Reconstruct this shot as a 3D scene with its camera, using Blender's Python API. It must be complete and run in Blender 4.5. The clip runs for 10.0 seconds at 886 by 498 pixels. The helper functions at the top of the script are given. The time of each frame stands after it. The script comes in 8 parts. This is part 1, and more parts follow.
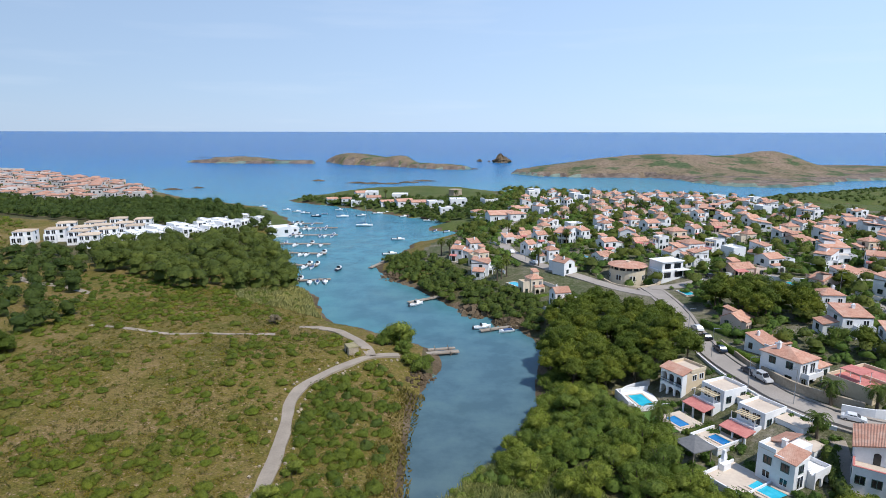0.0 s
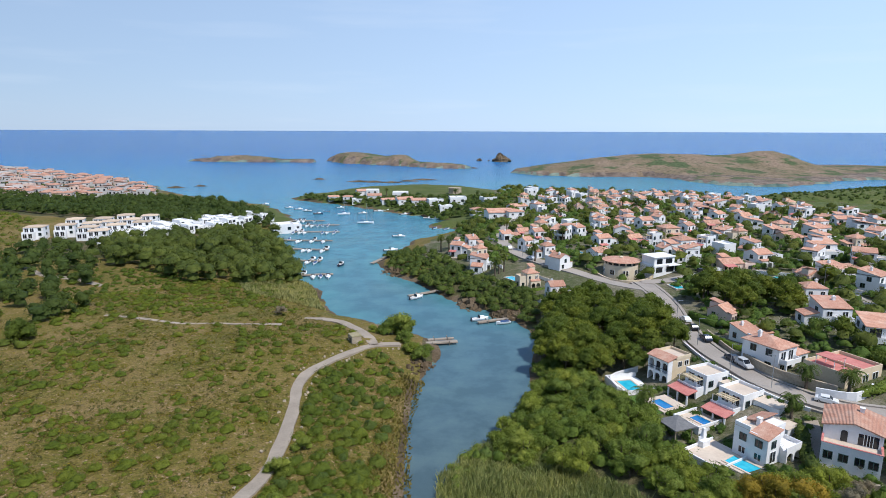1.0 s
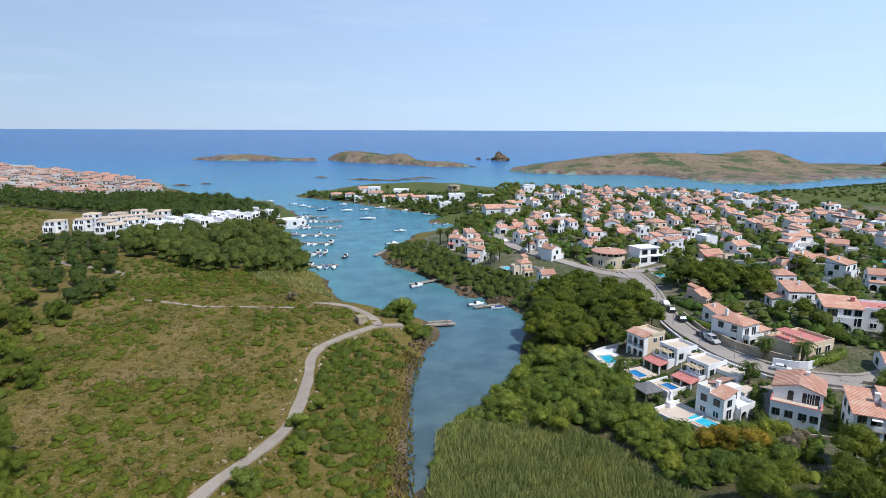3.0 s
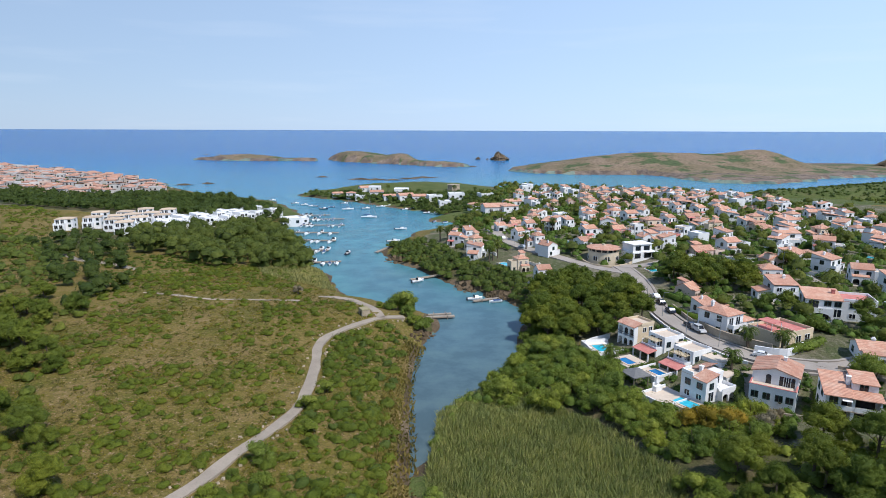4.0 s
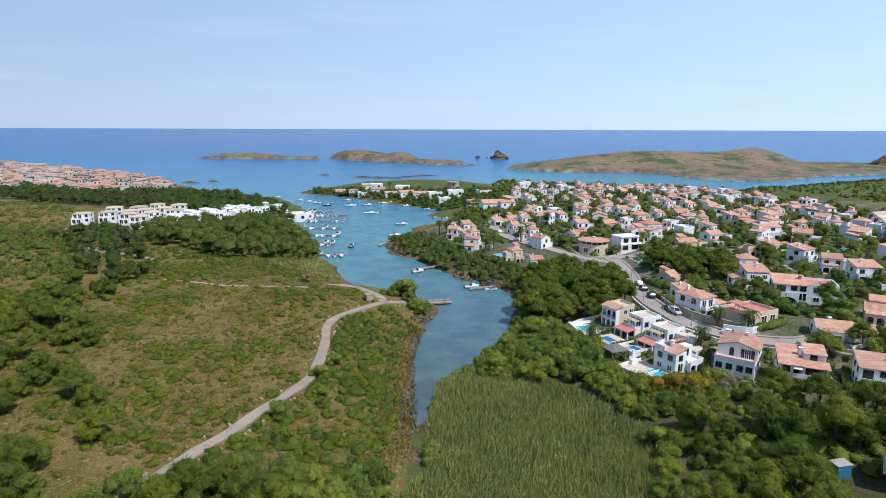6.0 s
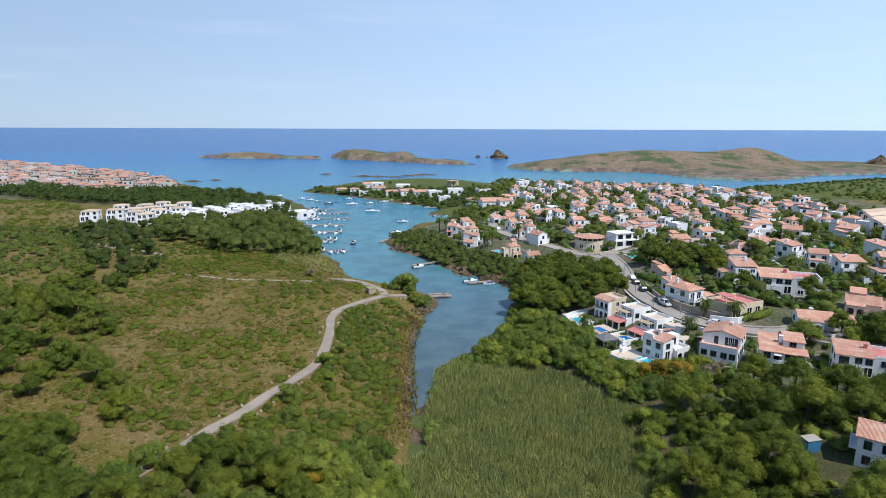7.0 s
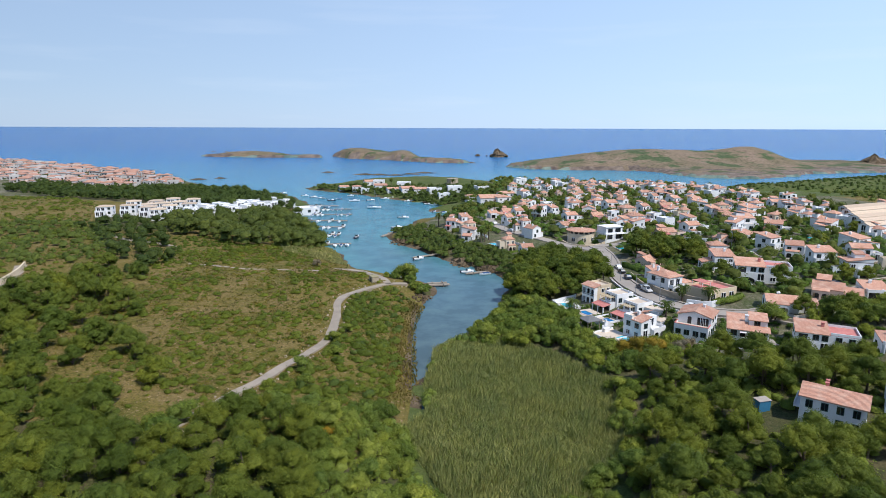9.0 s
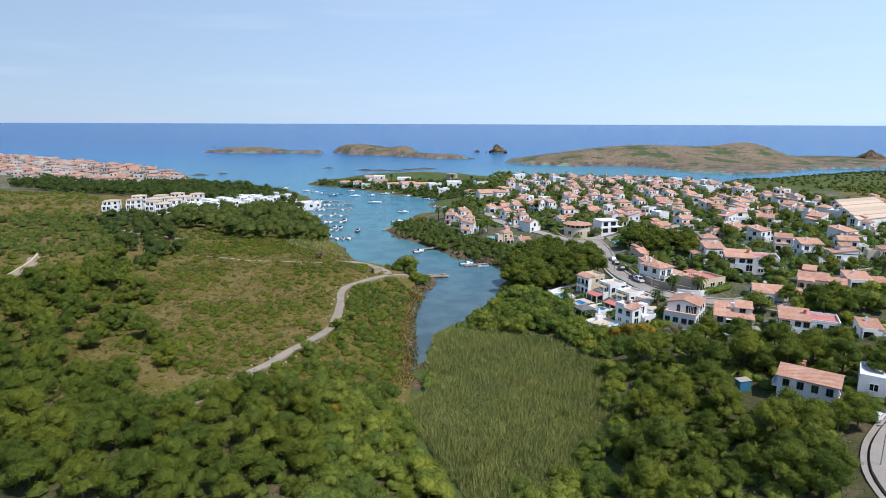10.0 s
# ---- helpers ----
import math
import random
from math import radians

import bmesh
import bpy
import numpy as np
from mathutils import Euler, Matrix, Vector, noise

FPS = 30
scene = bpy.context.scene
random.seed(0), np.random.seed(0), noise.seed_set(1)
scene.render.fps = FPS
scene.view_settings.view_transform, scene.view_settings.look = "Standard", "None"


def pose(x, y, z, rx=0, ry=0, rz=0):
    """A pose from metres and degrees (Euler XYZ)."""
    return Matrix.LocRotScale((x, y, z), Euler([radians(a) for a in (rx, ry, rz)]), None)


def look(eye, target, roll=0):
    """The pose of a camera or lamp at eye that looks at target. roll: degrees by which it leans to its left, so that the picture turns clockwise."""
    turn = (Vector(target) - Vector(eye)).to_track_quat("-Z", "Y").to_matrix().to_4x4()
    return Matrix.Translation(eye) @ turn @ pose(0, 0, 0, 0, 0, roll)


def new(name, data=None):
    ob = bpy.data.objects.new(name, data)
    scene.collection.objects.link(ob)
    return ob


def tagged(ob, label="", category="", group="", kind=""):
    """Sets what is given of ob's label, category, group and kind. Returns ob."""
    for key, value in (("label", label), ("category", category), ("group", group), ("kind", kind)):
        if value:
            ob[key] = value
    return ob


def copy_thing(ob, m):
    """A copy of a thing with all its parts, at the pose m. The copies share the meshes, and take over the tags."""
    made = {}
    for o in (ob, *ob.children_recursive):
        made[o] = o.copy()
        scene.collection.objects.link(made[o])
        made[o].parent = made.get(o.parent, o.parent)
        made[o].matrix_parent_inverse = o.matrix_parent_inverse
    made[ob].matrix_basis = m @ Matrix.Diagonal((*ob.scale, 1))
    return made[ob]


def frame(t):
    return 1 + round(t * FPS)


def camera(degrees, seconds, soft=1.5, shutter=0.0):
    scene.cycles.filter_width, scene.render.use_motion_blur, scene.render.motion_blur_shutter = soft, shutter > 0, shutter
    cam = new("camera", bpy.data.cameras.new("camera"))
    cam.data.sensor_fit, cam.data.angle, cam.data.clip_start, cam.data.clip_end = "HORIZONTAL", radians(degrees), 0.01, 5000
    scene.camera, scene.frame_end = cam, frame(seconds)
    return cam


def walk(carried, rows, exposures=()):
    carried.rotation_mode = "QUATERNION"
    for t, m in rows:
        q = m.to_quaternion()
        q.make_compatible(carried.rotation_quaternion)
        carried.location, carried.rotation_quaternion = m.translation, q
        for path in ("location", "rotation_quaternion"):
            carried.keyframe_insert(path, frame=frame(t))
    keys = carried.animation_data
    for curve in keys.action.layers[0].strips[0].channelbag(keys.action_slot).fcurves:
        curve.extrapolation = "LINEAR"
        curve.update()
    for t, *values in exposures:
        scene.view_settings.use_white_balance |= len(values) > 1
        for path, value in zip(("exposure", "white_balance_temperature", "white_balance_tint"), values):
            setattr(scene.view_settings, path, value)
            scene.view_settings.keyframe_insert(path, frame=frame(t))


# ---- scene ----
cam = camera(73.5, 10.0, soft=0.7)
PATH = [
    (0, (-0.463, 1.939, 54.000), (-0.454, 3.9, 53.6060), 0.1),
    (0.5, (-0.425, -1.332, 54.000), (-0.415, 0.629, 53.6058), 0.2),
    (1, (-0.307, -4.652, 54.001), (-0.298, -2.692, 53.6049), 0.2),
    (1.5, (-0.267, -7.925, 54.002), (-0.257, -5.965, 53.6038), 0.2),
    (2, (-0.187, -11.275, 54.004), (-0.177, -9.315, 53.6059), 0.2),
    (2.5, (-0.124, -14.644, 54.009), (-0.114, -12.685, 53.6102), 0.2),
    (4, (-0.195, -25.109, 54.031), (-0.184, -23.15, 53.6327), 0.2),
    (4.5, (-0.026, -28.463, 54.036), (-0.016, -26.504, 53.6363), 0.2),
    (5, (0.156, -31.759, 54.039), (0.165, -29.801, 53.6391), 0.2),
    (5.5, (0.297, -35.005, 54.040), (0.306, -33.047, 53.6395), 0.2),
    (7, (0.593, -44.968, 54.043), (0.601, -43.01, 53.6400), 0.2),
    (7.5, (0.764, -48.267, 54.045), (0.772, -46.309, 53.6428), 0.2),
    (8, (1.027, -51.544, 54.052), (1.032, -49.587, 53.6477), 0.2),
    (8.5, (1.184, -54.688, 54.057), (1.189, -52.731, 53.6516), 0.2),
    (9, (1.247, -57.872, 54.059), (1.253, -55.915, 53.6532), 0.2),
    (9.5, (1.311, -61.022, 54.060), (1.317, -59.065, 53.6549), 0.2),
    (10, (1.274, -64.219, 54.057), (1.281, -62.264, 53.6385), 0.2),
]
walk(cam, [(t, look(eye, target, roll)) for t, eye, target, roll in PATH],
     [(0, 0.27, 6220, 11), (10, 0.27, 6220, 11)])

# ------------------------------------------------------------ world and sun
world = bpy.data.worlds.new("world")
scene.world = world
world.use_nodes = True
wn = world.node_tree
SUN_EL, SUN_AZ = 56.0, 131.0     # degrees; azimuth clockwise from +y
sky = wn.nodes.new("ShaderNodeTexSky")
sky.sky_type = "NISHITA"
sky.sun_disc = False
sky.sun_elevation, sky.sun_rotation = radians(SUN_EL), radians(SUN_AZ)
sky.air_density, sky.dust_density, sky.ozone_density = 1.0, 0.25, 3.0
# a bright sea haze lies over the lower sky
up = wn.nodes.new("ShaderNodeSeparateXYZ")
wn.links.new(wn.nodes.new("ShaderNodeTexCoord").outputs["Generated"], up.inputs[0])
haze = wn.nodes.new("ShaderNodeValToRGB")
for el, (at_z, c) in zip((haze.color_ramp.elements[0], haze.color_ramp.elements[1], haze.color_ramp.elements.new(0.5)),
                         ((0.0, (5.5, 7.3, 9.6)), (0.2, (2.6, 5.1, 9.8)), (1.0, (1.4, 2.9, 6.5)))):
    el.position, el.color = at_z, (*[v / 10 for v in c], 1)
wn.links.new(up.outputs[2], haze.inputs[0])
veil = wn.nodes.new("ShaderNodeVectorMath")
veil.operation = "SCALE"
veil.inputs["Scale"].default_value = 10.0
wn.links.new(haze.outputs[0], veil.inputs[0])
side_glow = wn.nodes.new("ShaderNodeMapRange")      # the sky is paler towards the sun's side
side_glow.inputs[1].default_value, side_glow.inputs[2].default_value = -0.65, 0.65
side_glow.inputs[3].default_value, side_glow.inputs[4].default_value = 7.4, 11.5
wn.links.new(up.outputs[0], side_glow.inputs[0])
wn.links.new(side_glow.outputs[0], veil.inputs["Scale"])
blend = wn.nodes.new("ShaderNodeMix")
blend.data_type = "RGBA"
blend.inputs[0].default_value = 0.86
wn.links.new(sky.outputs[0], blend.inputs[6])
# faint high wisps of cloud
wisp_at = wn.nodes.new("ShaderNodeMapping")
wisp_at.inputs["Scale"].default_value = (2.2, 2.2, 22.0)
wn.links.new(up.inputs[0].links[0].from_socket, wisp_at.inputs["Vector"])
wisp = wn.nodes.new("ShaderNodeTexNoise")
wisp.inputs["Scale"].default_value, wisp.inputs["Detail"].default_value = 1.6, 5.0
wn.links.new(wisp_at.outputs[0], wisp.inputs["Vector"])
thin_cloud = wn.nodes.new("ShaderNodeMapRange")
thin_cloud.inputs[1].default_value, thin_cloud.inputs[2].default_value, thin_cloud.inputs[4].default_value = 0.54, 0.8, 0.16
wn.links.new(wisp.outputs["Fac"], thin_cloud.inputs[0])
cloudy = wn.nodes.new("ShaderNodeMix")
cloudy.data_type = "RGBA"
cloudy.inputs[7].default_value = (8.4, 8.9, 9.6, 1)
wn.links.new(thin_cloud.outputs[0], cloudy.inputs[0])
wn.links.new(veil.outputs[0], cloudy.inputs[6])
wn.links.new(cloudy.outputs[2], blend.inputs[7])
wn.links.new(blend.outputs[2], wn.nodes["Background"].inputs[0])
wn.nodes["Background"].inputs[1].default_value = 0.092
sun = new("sun", bpy.data.lights.new("sun", "SUN"))
sun.data.energy, sun.data.angle, sun.data.color = 3.75, radians(0.6), (1.0, 0.95, 0.87)
_se, _sa = radians(SUN_EL), radians(SUN_AZ)
sun.matrix_world = look((math.sin(_sa) * math.cos(_se) * 100, math.cos(_sa) * math.cos(_se) * 100, math.sin(_se) * 100), (0, 0, 0))

# ------------------------------------------------------------ land plan
# -- terrain --
COAST_LEFT = [(-3000, -3000), (-3000, 1900), (-1200, 1150), (-586, 798), (-450, 702), (-389, 655), (-306, 588), (-262, 552),
              (-255, 532), (-228, 501), (-180, 457), (-145, 436), (-123, 417), (-102, 378), (-88, 348), (-83, 327),
              (-83, 309), (-89, 301), (-87, 282), (-77, 258), (-65, 236), (-57, 217), (-52, 204), (-45, 197), (-38, 181),
              (-35, 169), (-30, 163), (-25, 161), (-18, 154), (-12, 151), (-2, 141), (0, 134), (0, 129), (-3, 124)]
COAST_CREEK = [(-5, 117), (-7, 102), (-7, 88), (-6, 75), (-5, 58), (-4, 47), (-2, 48), (-2, 55), (-3, 60), (0, 72), (1, 80),
               (5, 84), (9, 91), (13, 100), (18, 110), (21, 119), (22, 129), (25, 141), (24, 150), (20, 159), (16, 165),
               (11, 170), (7, 175), (3, 182), (-1, 189), (-8, 200), (-16, 210), (-21, 219), (-25, 234), (-22, 250)]
COAST_RIGHT = [(-17, 268), (-12, 283), (2, 301), (10, 313), (5, 318), (-7, 321), (-6, 332), (0, 341), (6, 348), (0, 358),
               (-14, 368), (-29, 383), (-45, 394), (-55, 410), (-72, 421), (-91, 437), (-113, 450), (-119, 463), (-114, 478),
               (-95, 500), (-71, 530), (-10, 550), (34, 527), (57, 504), (100, 479), (141, 464), (184, 461), (225, 454),
               (236, 440), (262, 418), (310, 400), (380, 398), (430, 410), (380, 420), (310, 426), (262, 440), (244, 456)]
COAST_FAR = [(256, 478), (287, 486), (338, 508), (395, 527), (500, 560), (900, 700), (3000, 1300), (3000, -3000)]
MAINLAND = COAST_LEFT + COAST_CREEK + COAST_RIGHT + COAST_FAR
ISLE_LOW = [(-443, 1014), (-387, 983), (-300, 967), (-230, 967), (-198, 972), (-205, 990), (-260, 1010), (-330, 1030), (-400, 1035)]
ISLE_MID = [(-194, 1021), (-165, 965), (-141, 939), (-66, 883), (-7, 836), (30, 824), (46, 832), (40, 850), (0, 880),
            (-25, 925), (-50, 990), (-120, 1060), (-180, 1060)]
ISLE_BIG = [(88, 749), (119, 706), (182, 689), (241, 688), (262, 664), (263, 612), (286, 580), (335, 569), (377, 592),
            (442, 640), (510, 660), (640, 690), (760, 780), (640, 900), (480, 930), (330, 920), (210, 880), (130, 830), (95, 785)]
REED_BED = [(-2, 46), (0, 72), (5, 82), (13, 84), (22, 76), (29, 64), (31, 50), (29, 36), (25, 22), (18, 8), (10, -20), (-2, -20), (2, 14), (-2, 30)]

CUT = [(39, 109), (44.5, 97), (46, 84), (64, 76), (90, 66)]


def edge_distance(px, py, poly):
    """Distance to the polygon's outline and whether each point is inside."""
    best = np.full(px.shape, 1e9)
    inside = np.zeros(px.shape, bool)
    for (ax, ay), (bx, by) in zip(poly, poly[1:] + poly[:1]):
        ex, ey = bx - ax, by - ay
        u = np.clip(((px - ax) * ex + (py - ay) * ey) / (ex * ex + ey * ey), 0, 1)
        best = np.minimum(best, np.hypot(px - ax - u * ex, py - ay - u * ey))
        if ay != by:
            inside ^= ((ay > py) != (by > py)) & (px < ex * (py - ay) / ey + ax)
    return best, inside


def bump(px, py, cx, cy, rx, ry, turn=0.0):
    c, s = math.cos(radians(turn)), math.sin(radians(turn))
    u, v = (px - cx) * c + (py - cy) * s, (py - cy) * c - (px - cx) * s
    return np.exp(-(u / rx) ** 2 - (v / ry) ** 2)


def rough(px, py, size, seed):
    """Smooth value noise, -1 to 1."""
    qx, qy = np.asarray(px) / size + seed * 17.3, np.asarray(py) / size - seed * 9.1
    ix, iy = np.floor(qx), np.floor(qy)
    fx, fy = qx - ix, qy - iy
    fx, fy = fx * fx * (3 - 2 * fx), fy * fy * (3 - 2 * fy)

    def cell(i, j):
        v = np.sin(i * 127.1 + j * 311.7 + seed * 74.7) * 43758.5453
        return (v - np.floor(v)) * 2 - 1
    return (cell(ix, iy) * (1 - fx) + cell(ix + 1, iy) * fx) * (1 - fy) + (cell(ix, iy + 1) * (1 - fx) + cell(ix + 1, iy + 1) * fx) * fy


def land_height(px, py):
    px, py = np.asarray(px, float), np.asarray(py, float)
    wob = rough(px, py, 9, 1) * 1.3 + rough(px, py, 4, 2) * 0.6
    d, on = edge_distance(px, py, MAINLAND)
    d = np.where(on, d, -d) + np.clip(wob, -1.5, 1.5) * np.clip(np.hypot(px, py) / 200, 0.4, 2.5)
    dr, onr = edge_distance(px, py, REED_BED)
    dr = np.where(onr, 0, dr)
    dd = np.minimum(d, dr + 1.5)
    h = 9.2 * (1 - np.exp(-np.maximum(dd, 0) / 29.0)) + 0.25
    far = np.clip((np.maximum(dd, 0) - 60) / 120, 0, 1)
    h += far * (1.0 + 1.0 * rough(px, py, 90, 3)) + 0.35 * rough(px, py, 14, 4) * np.clip(dd / 10, 0, 1) + 0.12 * rough(px, py, 3.5, 5)
    near = np.full(px.shape, 1e9)
    for (ax, ay), (bx, by) in zip(CUT, CUT[1:]):          # the villas' cut terraces below the street
        u = np.clip(((px - ax) * (bx - ax) + (py - ay) * (by - ay)) / ((bx - ax) ** 2 + (by - ay) ** 2), 0, 1)
        near = np.minimum(near, np.hypot(px - ax - u * (bx - ax), py - ay - u * (by - ay)))
    h -= np.minimum(2.7, h - 0.9) * np.exp(-(near / 8.5) ** 2) * (h > 0.9)
    h -= 2.7 * bump(px, py, 60, 187, 11, 11)
    h *= 1 - 0.55 * np.clip((py - 295) / 60, 0, 1) * np.clip((-px - 70) / 60, 0, 1)      # the far western shore lies low
    h += 4 * bump(px, py, 420, 330, 120, 90) + 4 * bump(px, py, 470, 500, 130, 40, 20)
    h = np.where(d > 0, np.maximum(h, 0.25), np.maximum(-4.5, d * 0.22))
    for poly, hills in ((ISLE_LOW, [(-330, 1000, 60, 24, 0, 9), (-215, 982, 20, 14, 0, 7)]),
                        (ISLE_MID, [(-155, 1000, 34, 60, 0, 16), (-110, 975, 40, 60, 0, 8), (-62, 940, 20, 46, 0, 13), (-15, 870, 60, 26, -30, 4)]),
                        (ISLE_BIG, [(290, 790, 115, 85, 0, 20), (180, 775, 60, 60, 0, 3), (445, 800, 42, 60, 0, 16), (400, 790, 60, 60, 0, 7), (600, 790, 90, 60, 0, 4)])):
        di, oni = edge_distance(px, py, poly)
        di = np.where(oni, di, -di) + rough(px, py, 22, 6) * 5 + rough(px, py, 9, 7) * 3
        top = sum(a * bump(px, py, cx, cy, rx, ry, tn) for cx, cy, rx, ry, tn, a in hills)
        hi = np.where(top > 10, np.minimum(10 + (top - 10) * 0.35, 13) if poly is ISLE_MID else top, top) * (1 - np.exp(-np.maximum(di, 0) / (7 if poly is ISLE_MID else 14))) + np.clip(di * 0.6, 0, 3.0) + 0.7 * rough(px, py, 16, 8)
        h = np.where(di > 0, np.maximum(h, hi), h)
    return h


def ground_z(x, y):
    return float(land_height(np.array([x]), np.array([y]))[0])
# -- end terrain --


# ------------------------------------------------------------ node helpers
def material(name, rough_value=0.9, metal=0.0, spec=0.3):
    m = bpy.data.materials.new(name)
    m.use_nodes = True
    b = m.node_tree.nodes["Principled BSDF"]
    b.inputs["Roughness"].default_value = rough_value
    b.inputs["Metallic"].default_value = metal
    b.inputs["Specular IOR Level"].default_value = spec
    return m, m.node_tree, b


def link(tree, a, b):
    tree.links.new(a, b)


def noise_node(tree, scale, detail=3.0, vec=None, rough_value=0.55):
    n = tree.nodes.new("ShaderNodeTexNoise")
    n.inputs["Scale"].default_value = scale
    n.inputs["Detail"].default_value = detail
    n.inputs["Roughness"].default_value = rough_value
    if vec is not None:
        link(tree, vec, n.inputs["Vector"])
    return n.outputs["Fac"]


def world_place(tree):
    return tree.nodes.new("ShaderNodeNewGeometry").outputs["Position"]


def ramp(tree, fac, stops):
    r = tree.nodes.new("ShaderNodeValToRGB")
    e = r.color_ramp.elements
    while len(e) < len(stops):
        e.new(0.5)
    for el, (p, c) in zip(e, stops):
        el.position, el.color = p, (*c, 1) if len(c) == 3 else c
    link(tree, fac, r.inputs["Fac"])
    return r.outputs["Color"]


def mix(tree, fac, a, b, mode="MIX"):
    m = tree.nodes.new("ShaderNodeMix")
    m.data_type, m.blend_type = "RGBA", mode
    for v, k in ((fac, 0), (a, 6), (b, 7)):
        if isinstance(v, (int, float)):
            m.inputs[k].default_value = v
        elif isinstance(v, tuple):
            m.inputs[k].default_value = (*v, 1)
        else:
            link(tree, v, m.inputs[k])
    return m.outputs[2]


def bump_node(tree, b, height, strength=0.5, dist=0.1):
    n = tree.nodes.new("ShaderNodeBump")
    n.inputs["Strength"].default_value, n.inputs["Distance"].default_value = strength, dist
    link(tree, height, n.inputs["Height"])
    link(tree, n.outputs[0], b.inputs["Normal"])


def surface(name, dark, light, fine=6.0, coarse=0.3, rough_value=0.9, rel=0.3, dist=0.05, metal=0.0, spec=0.3, vary=0.0, own=False):
    """A plain weathered surface: two colours mixed by noise at two scales, with relief. vary: change from object to object."""
    m, t, b = material(name, rough_value, metal, spec)
    place = t.nodes.new("ShaderNodeTexCoord").outputs["Object"] if own else world_place(t)
    f = noise_node(t, fine, 4, place)
    c = noise_node(t, coarse, 3, place)
    col = mix(t, 0.5, ramp(t, f, [(0.3, dark), (0.7, light)]), ramp(t, c, [(0.35, dark), (0.65, light)]))
    if vary:
        o = t.nodes.new("ShaderNodeObjectInfo")
        v = ramp(t, o.outputs["Random"], [(0, (1 - vary,) * 3), (1, (1 + vary,) * 3)])
        col = mix(t, 1.0, col, v, "MULTIPLY")
    link(t, col, b.inputs["Base Color"])
    bump_node(t, b, f, rel, dist)
    return m


# ------------------------------------------------------------ mesh helpers
def mesh_from(name, verts, faces, mats, slots=None, smooth=False):
    """A mesh from arrays; faces: an (n, 3) or (n, 4) array or a list of tuples."""
    me = bpy.data.meshes.new(name)
    verts = np.asarray(verts, np.float32).reshape(-1, 3)
    if isinstance(faces, np.ndarray):
        n, k = faces.shape
        me.vertices.add(len(verts))
        me.vertices.foreach_set("co", verts.ravel())
        me.loops.add(n * k)
        me.loops.foreach_set("vertex_index", faces.astype(np.int32).ravel())
        me.polygons.add(n)
        me.polygons.foreach_set("loop_start", np.arange(0, n * k, k, dtype=np.int32))
        me.update(calc_edges=True)
    else:
        me.from_pydata(verts.tolist(), [], faces)
        n = len(faces)
        me.update()
    for m in mats if isinstance(mats, (list, tuple)) else [mats]:
        me.materials.append(m)
    if slots is not None:
        me.polygons.foreach_set("material_index", np.asarray(slots, np.int32))
    if smooth:
        me.polygons.foreach_set("use_smooth", np.ones(n, bool))
    return me


class Solid:
    """Collects boxes, prisms and other closed forms into one mesh."""

    def __init__(self):
        self.v, self.f = [], []

    def add(self, verts, faces):
        k = len(self.v)
        self.v += [tuple(p) for p in verts]
        self.f += [tuple(i + k for i in f) for f in faces]
        return self

    def box(self, x0, x1, y0, y1, z0, z1, taper=0.0):
        t = taper
        return self.add([(x0, y0, z0), (x1, y0, z0), (x1, y1, z0), (x0, y1, z0),
                         (x0 + t, y0 + t, z1), (x1 - t, y0 + t, z1), (x1 - t, y1 - t, z1), (x0 + t, y1 - t, z1)],
                        [(3, 2, 1, 0), (4, 5, 6, 7), (0, 1, 5, 4), (1, 2, 6, 5), (2, 3, 7, 6), (3, 0, 4, 7)])

    def prism(self, outline, z0, z1):
        n = len(outline)
        return self.add([(*p, z0) for p in outline] + [(*p, z1) for p in outline],
                        [tuple(range(n - 1, -1, -1)), tuple(range(n, 2 * n))] + [(i, (i + 1) % n, n + (i + 1) % n, n + i) for i in range(n)])

    def tube(self, rings):
        """rings: (x, y, z, radius) along the tube, 7-sided."""
        n = 7
        vs = [(x + r * math.cos(2 * math.pi * i / n), y + r * math.sin(2 * math.pi * i / n), z) for x, y, z, r in rings for i in range(n)]
        fs = [(k * n + i, k * n + (i + 1) % n, (k + 1) * n + (i + 1) % n, (k + 1) * n + i) for k in range(len(rings) - 1) for i in range(n)]
        fs += [tuple(range(n - 1, -1, -1)), tuple(range((len(rings) - 1) * n, len(rings) * n))]
        return self.add(vs, fs)

    def moved(self, m):
        self.v = [tuple(m @ Vector(p)) for p in self.v]
        return self

    def join(self, other):
        return self.add(other.v, other.f)

    def mesh(self, name, mat, smooth=False):
        return mesh_from(name, np.array(self.v), self.f, mat, smooth=smooth)


def part(name, solid, mat, parent=None, label="", m=None, smooth=False):
    """ONE mesh object, under a thing or a part."""
    me = solid if isinstance(solid, bpy.types.Mesh) else solid.mesh(name, mat, smooth)
    ob = new(name, me)
    if parent is not None:
        ob.parent = parent
    if m is not None:
        ob.matrix_basis = m
    if label:
        ob["label"] = label
    return ob


def thing(name, label, category, group="", m=None):
    ob = new(name)
    ob.empty_display_size = 0.3
    if m is not None:
        ob.matrix_basis = m
    return tagged(ob, label, category, group)

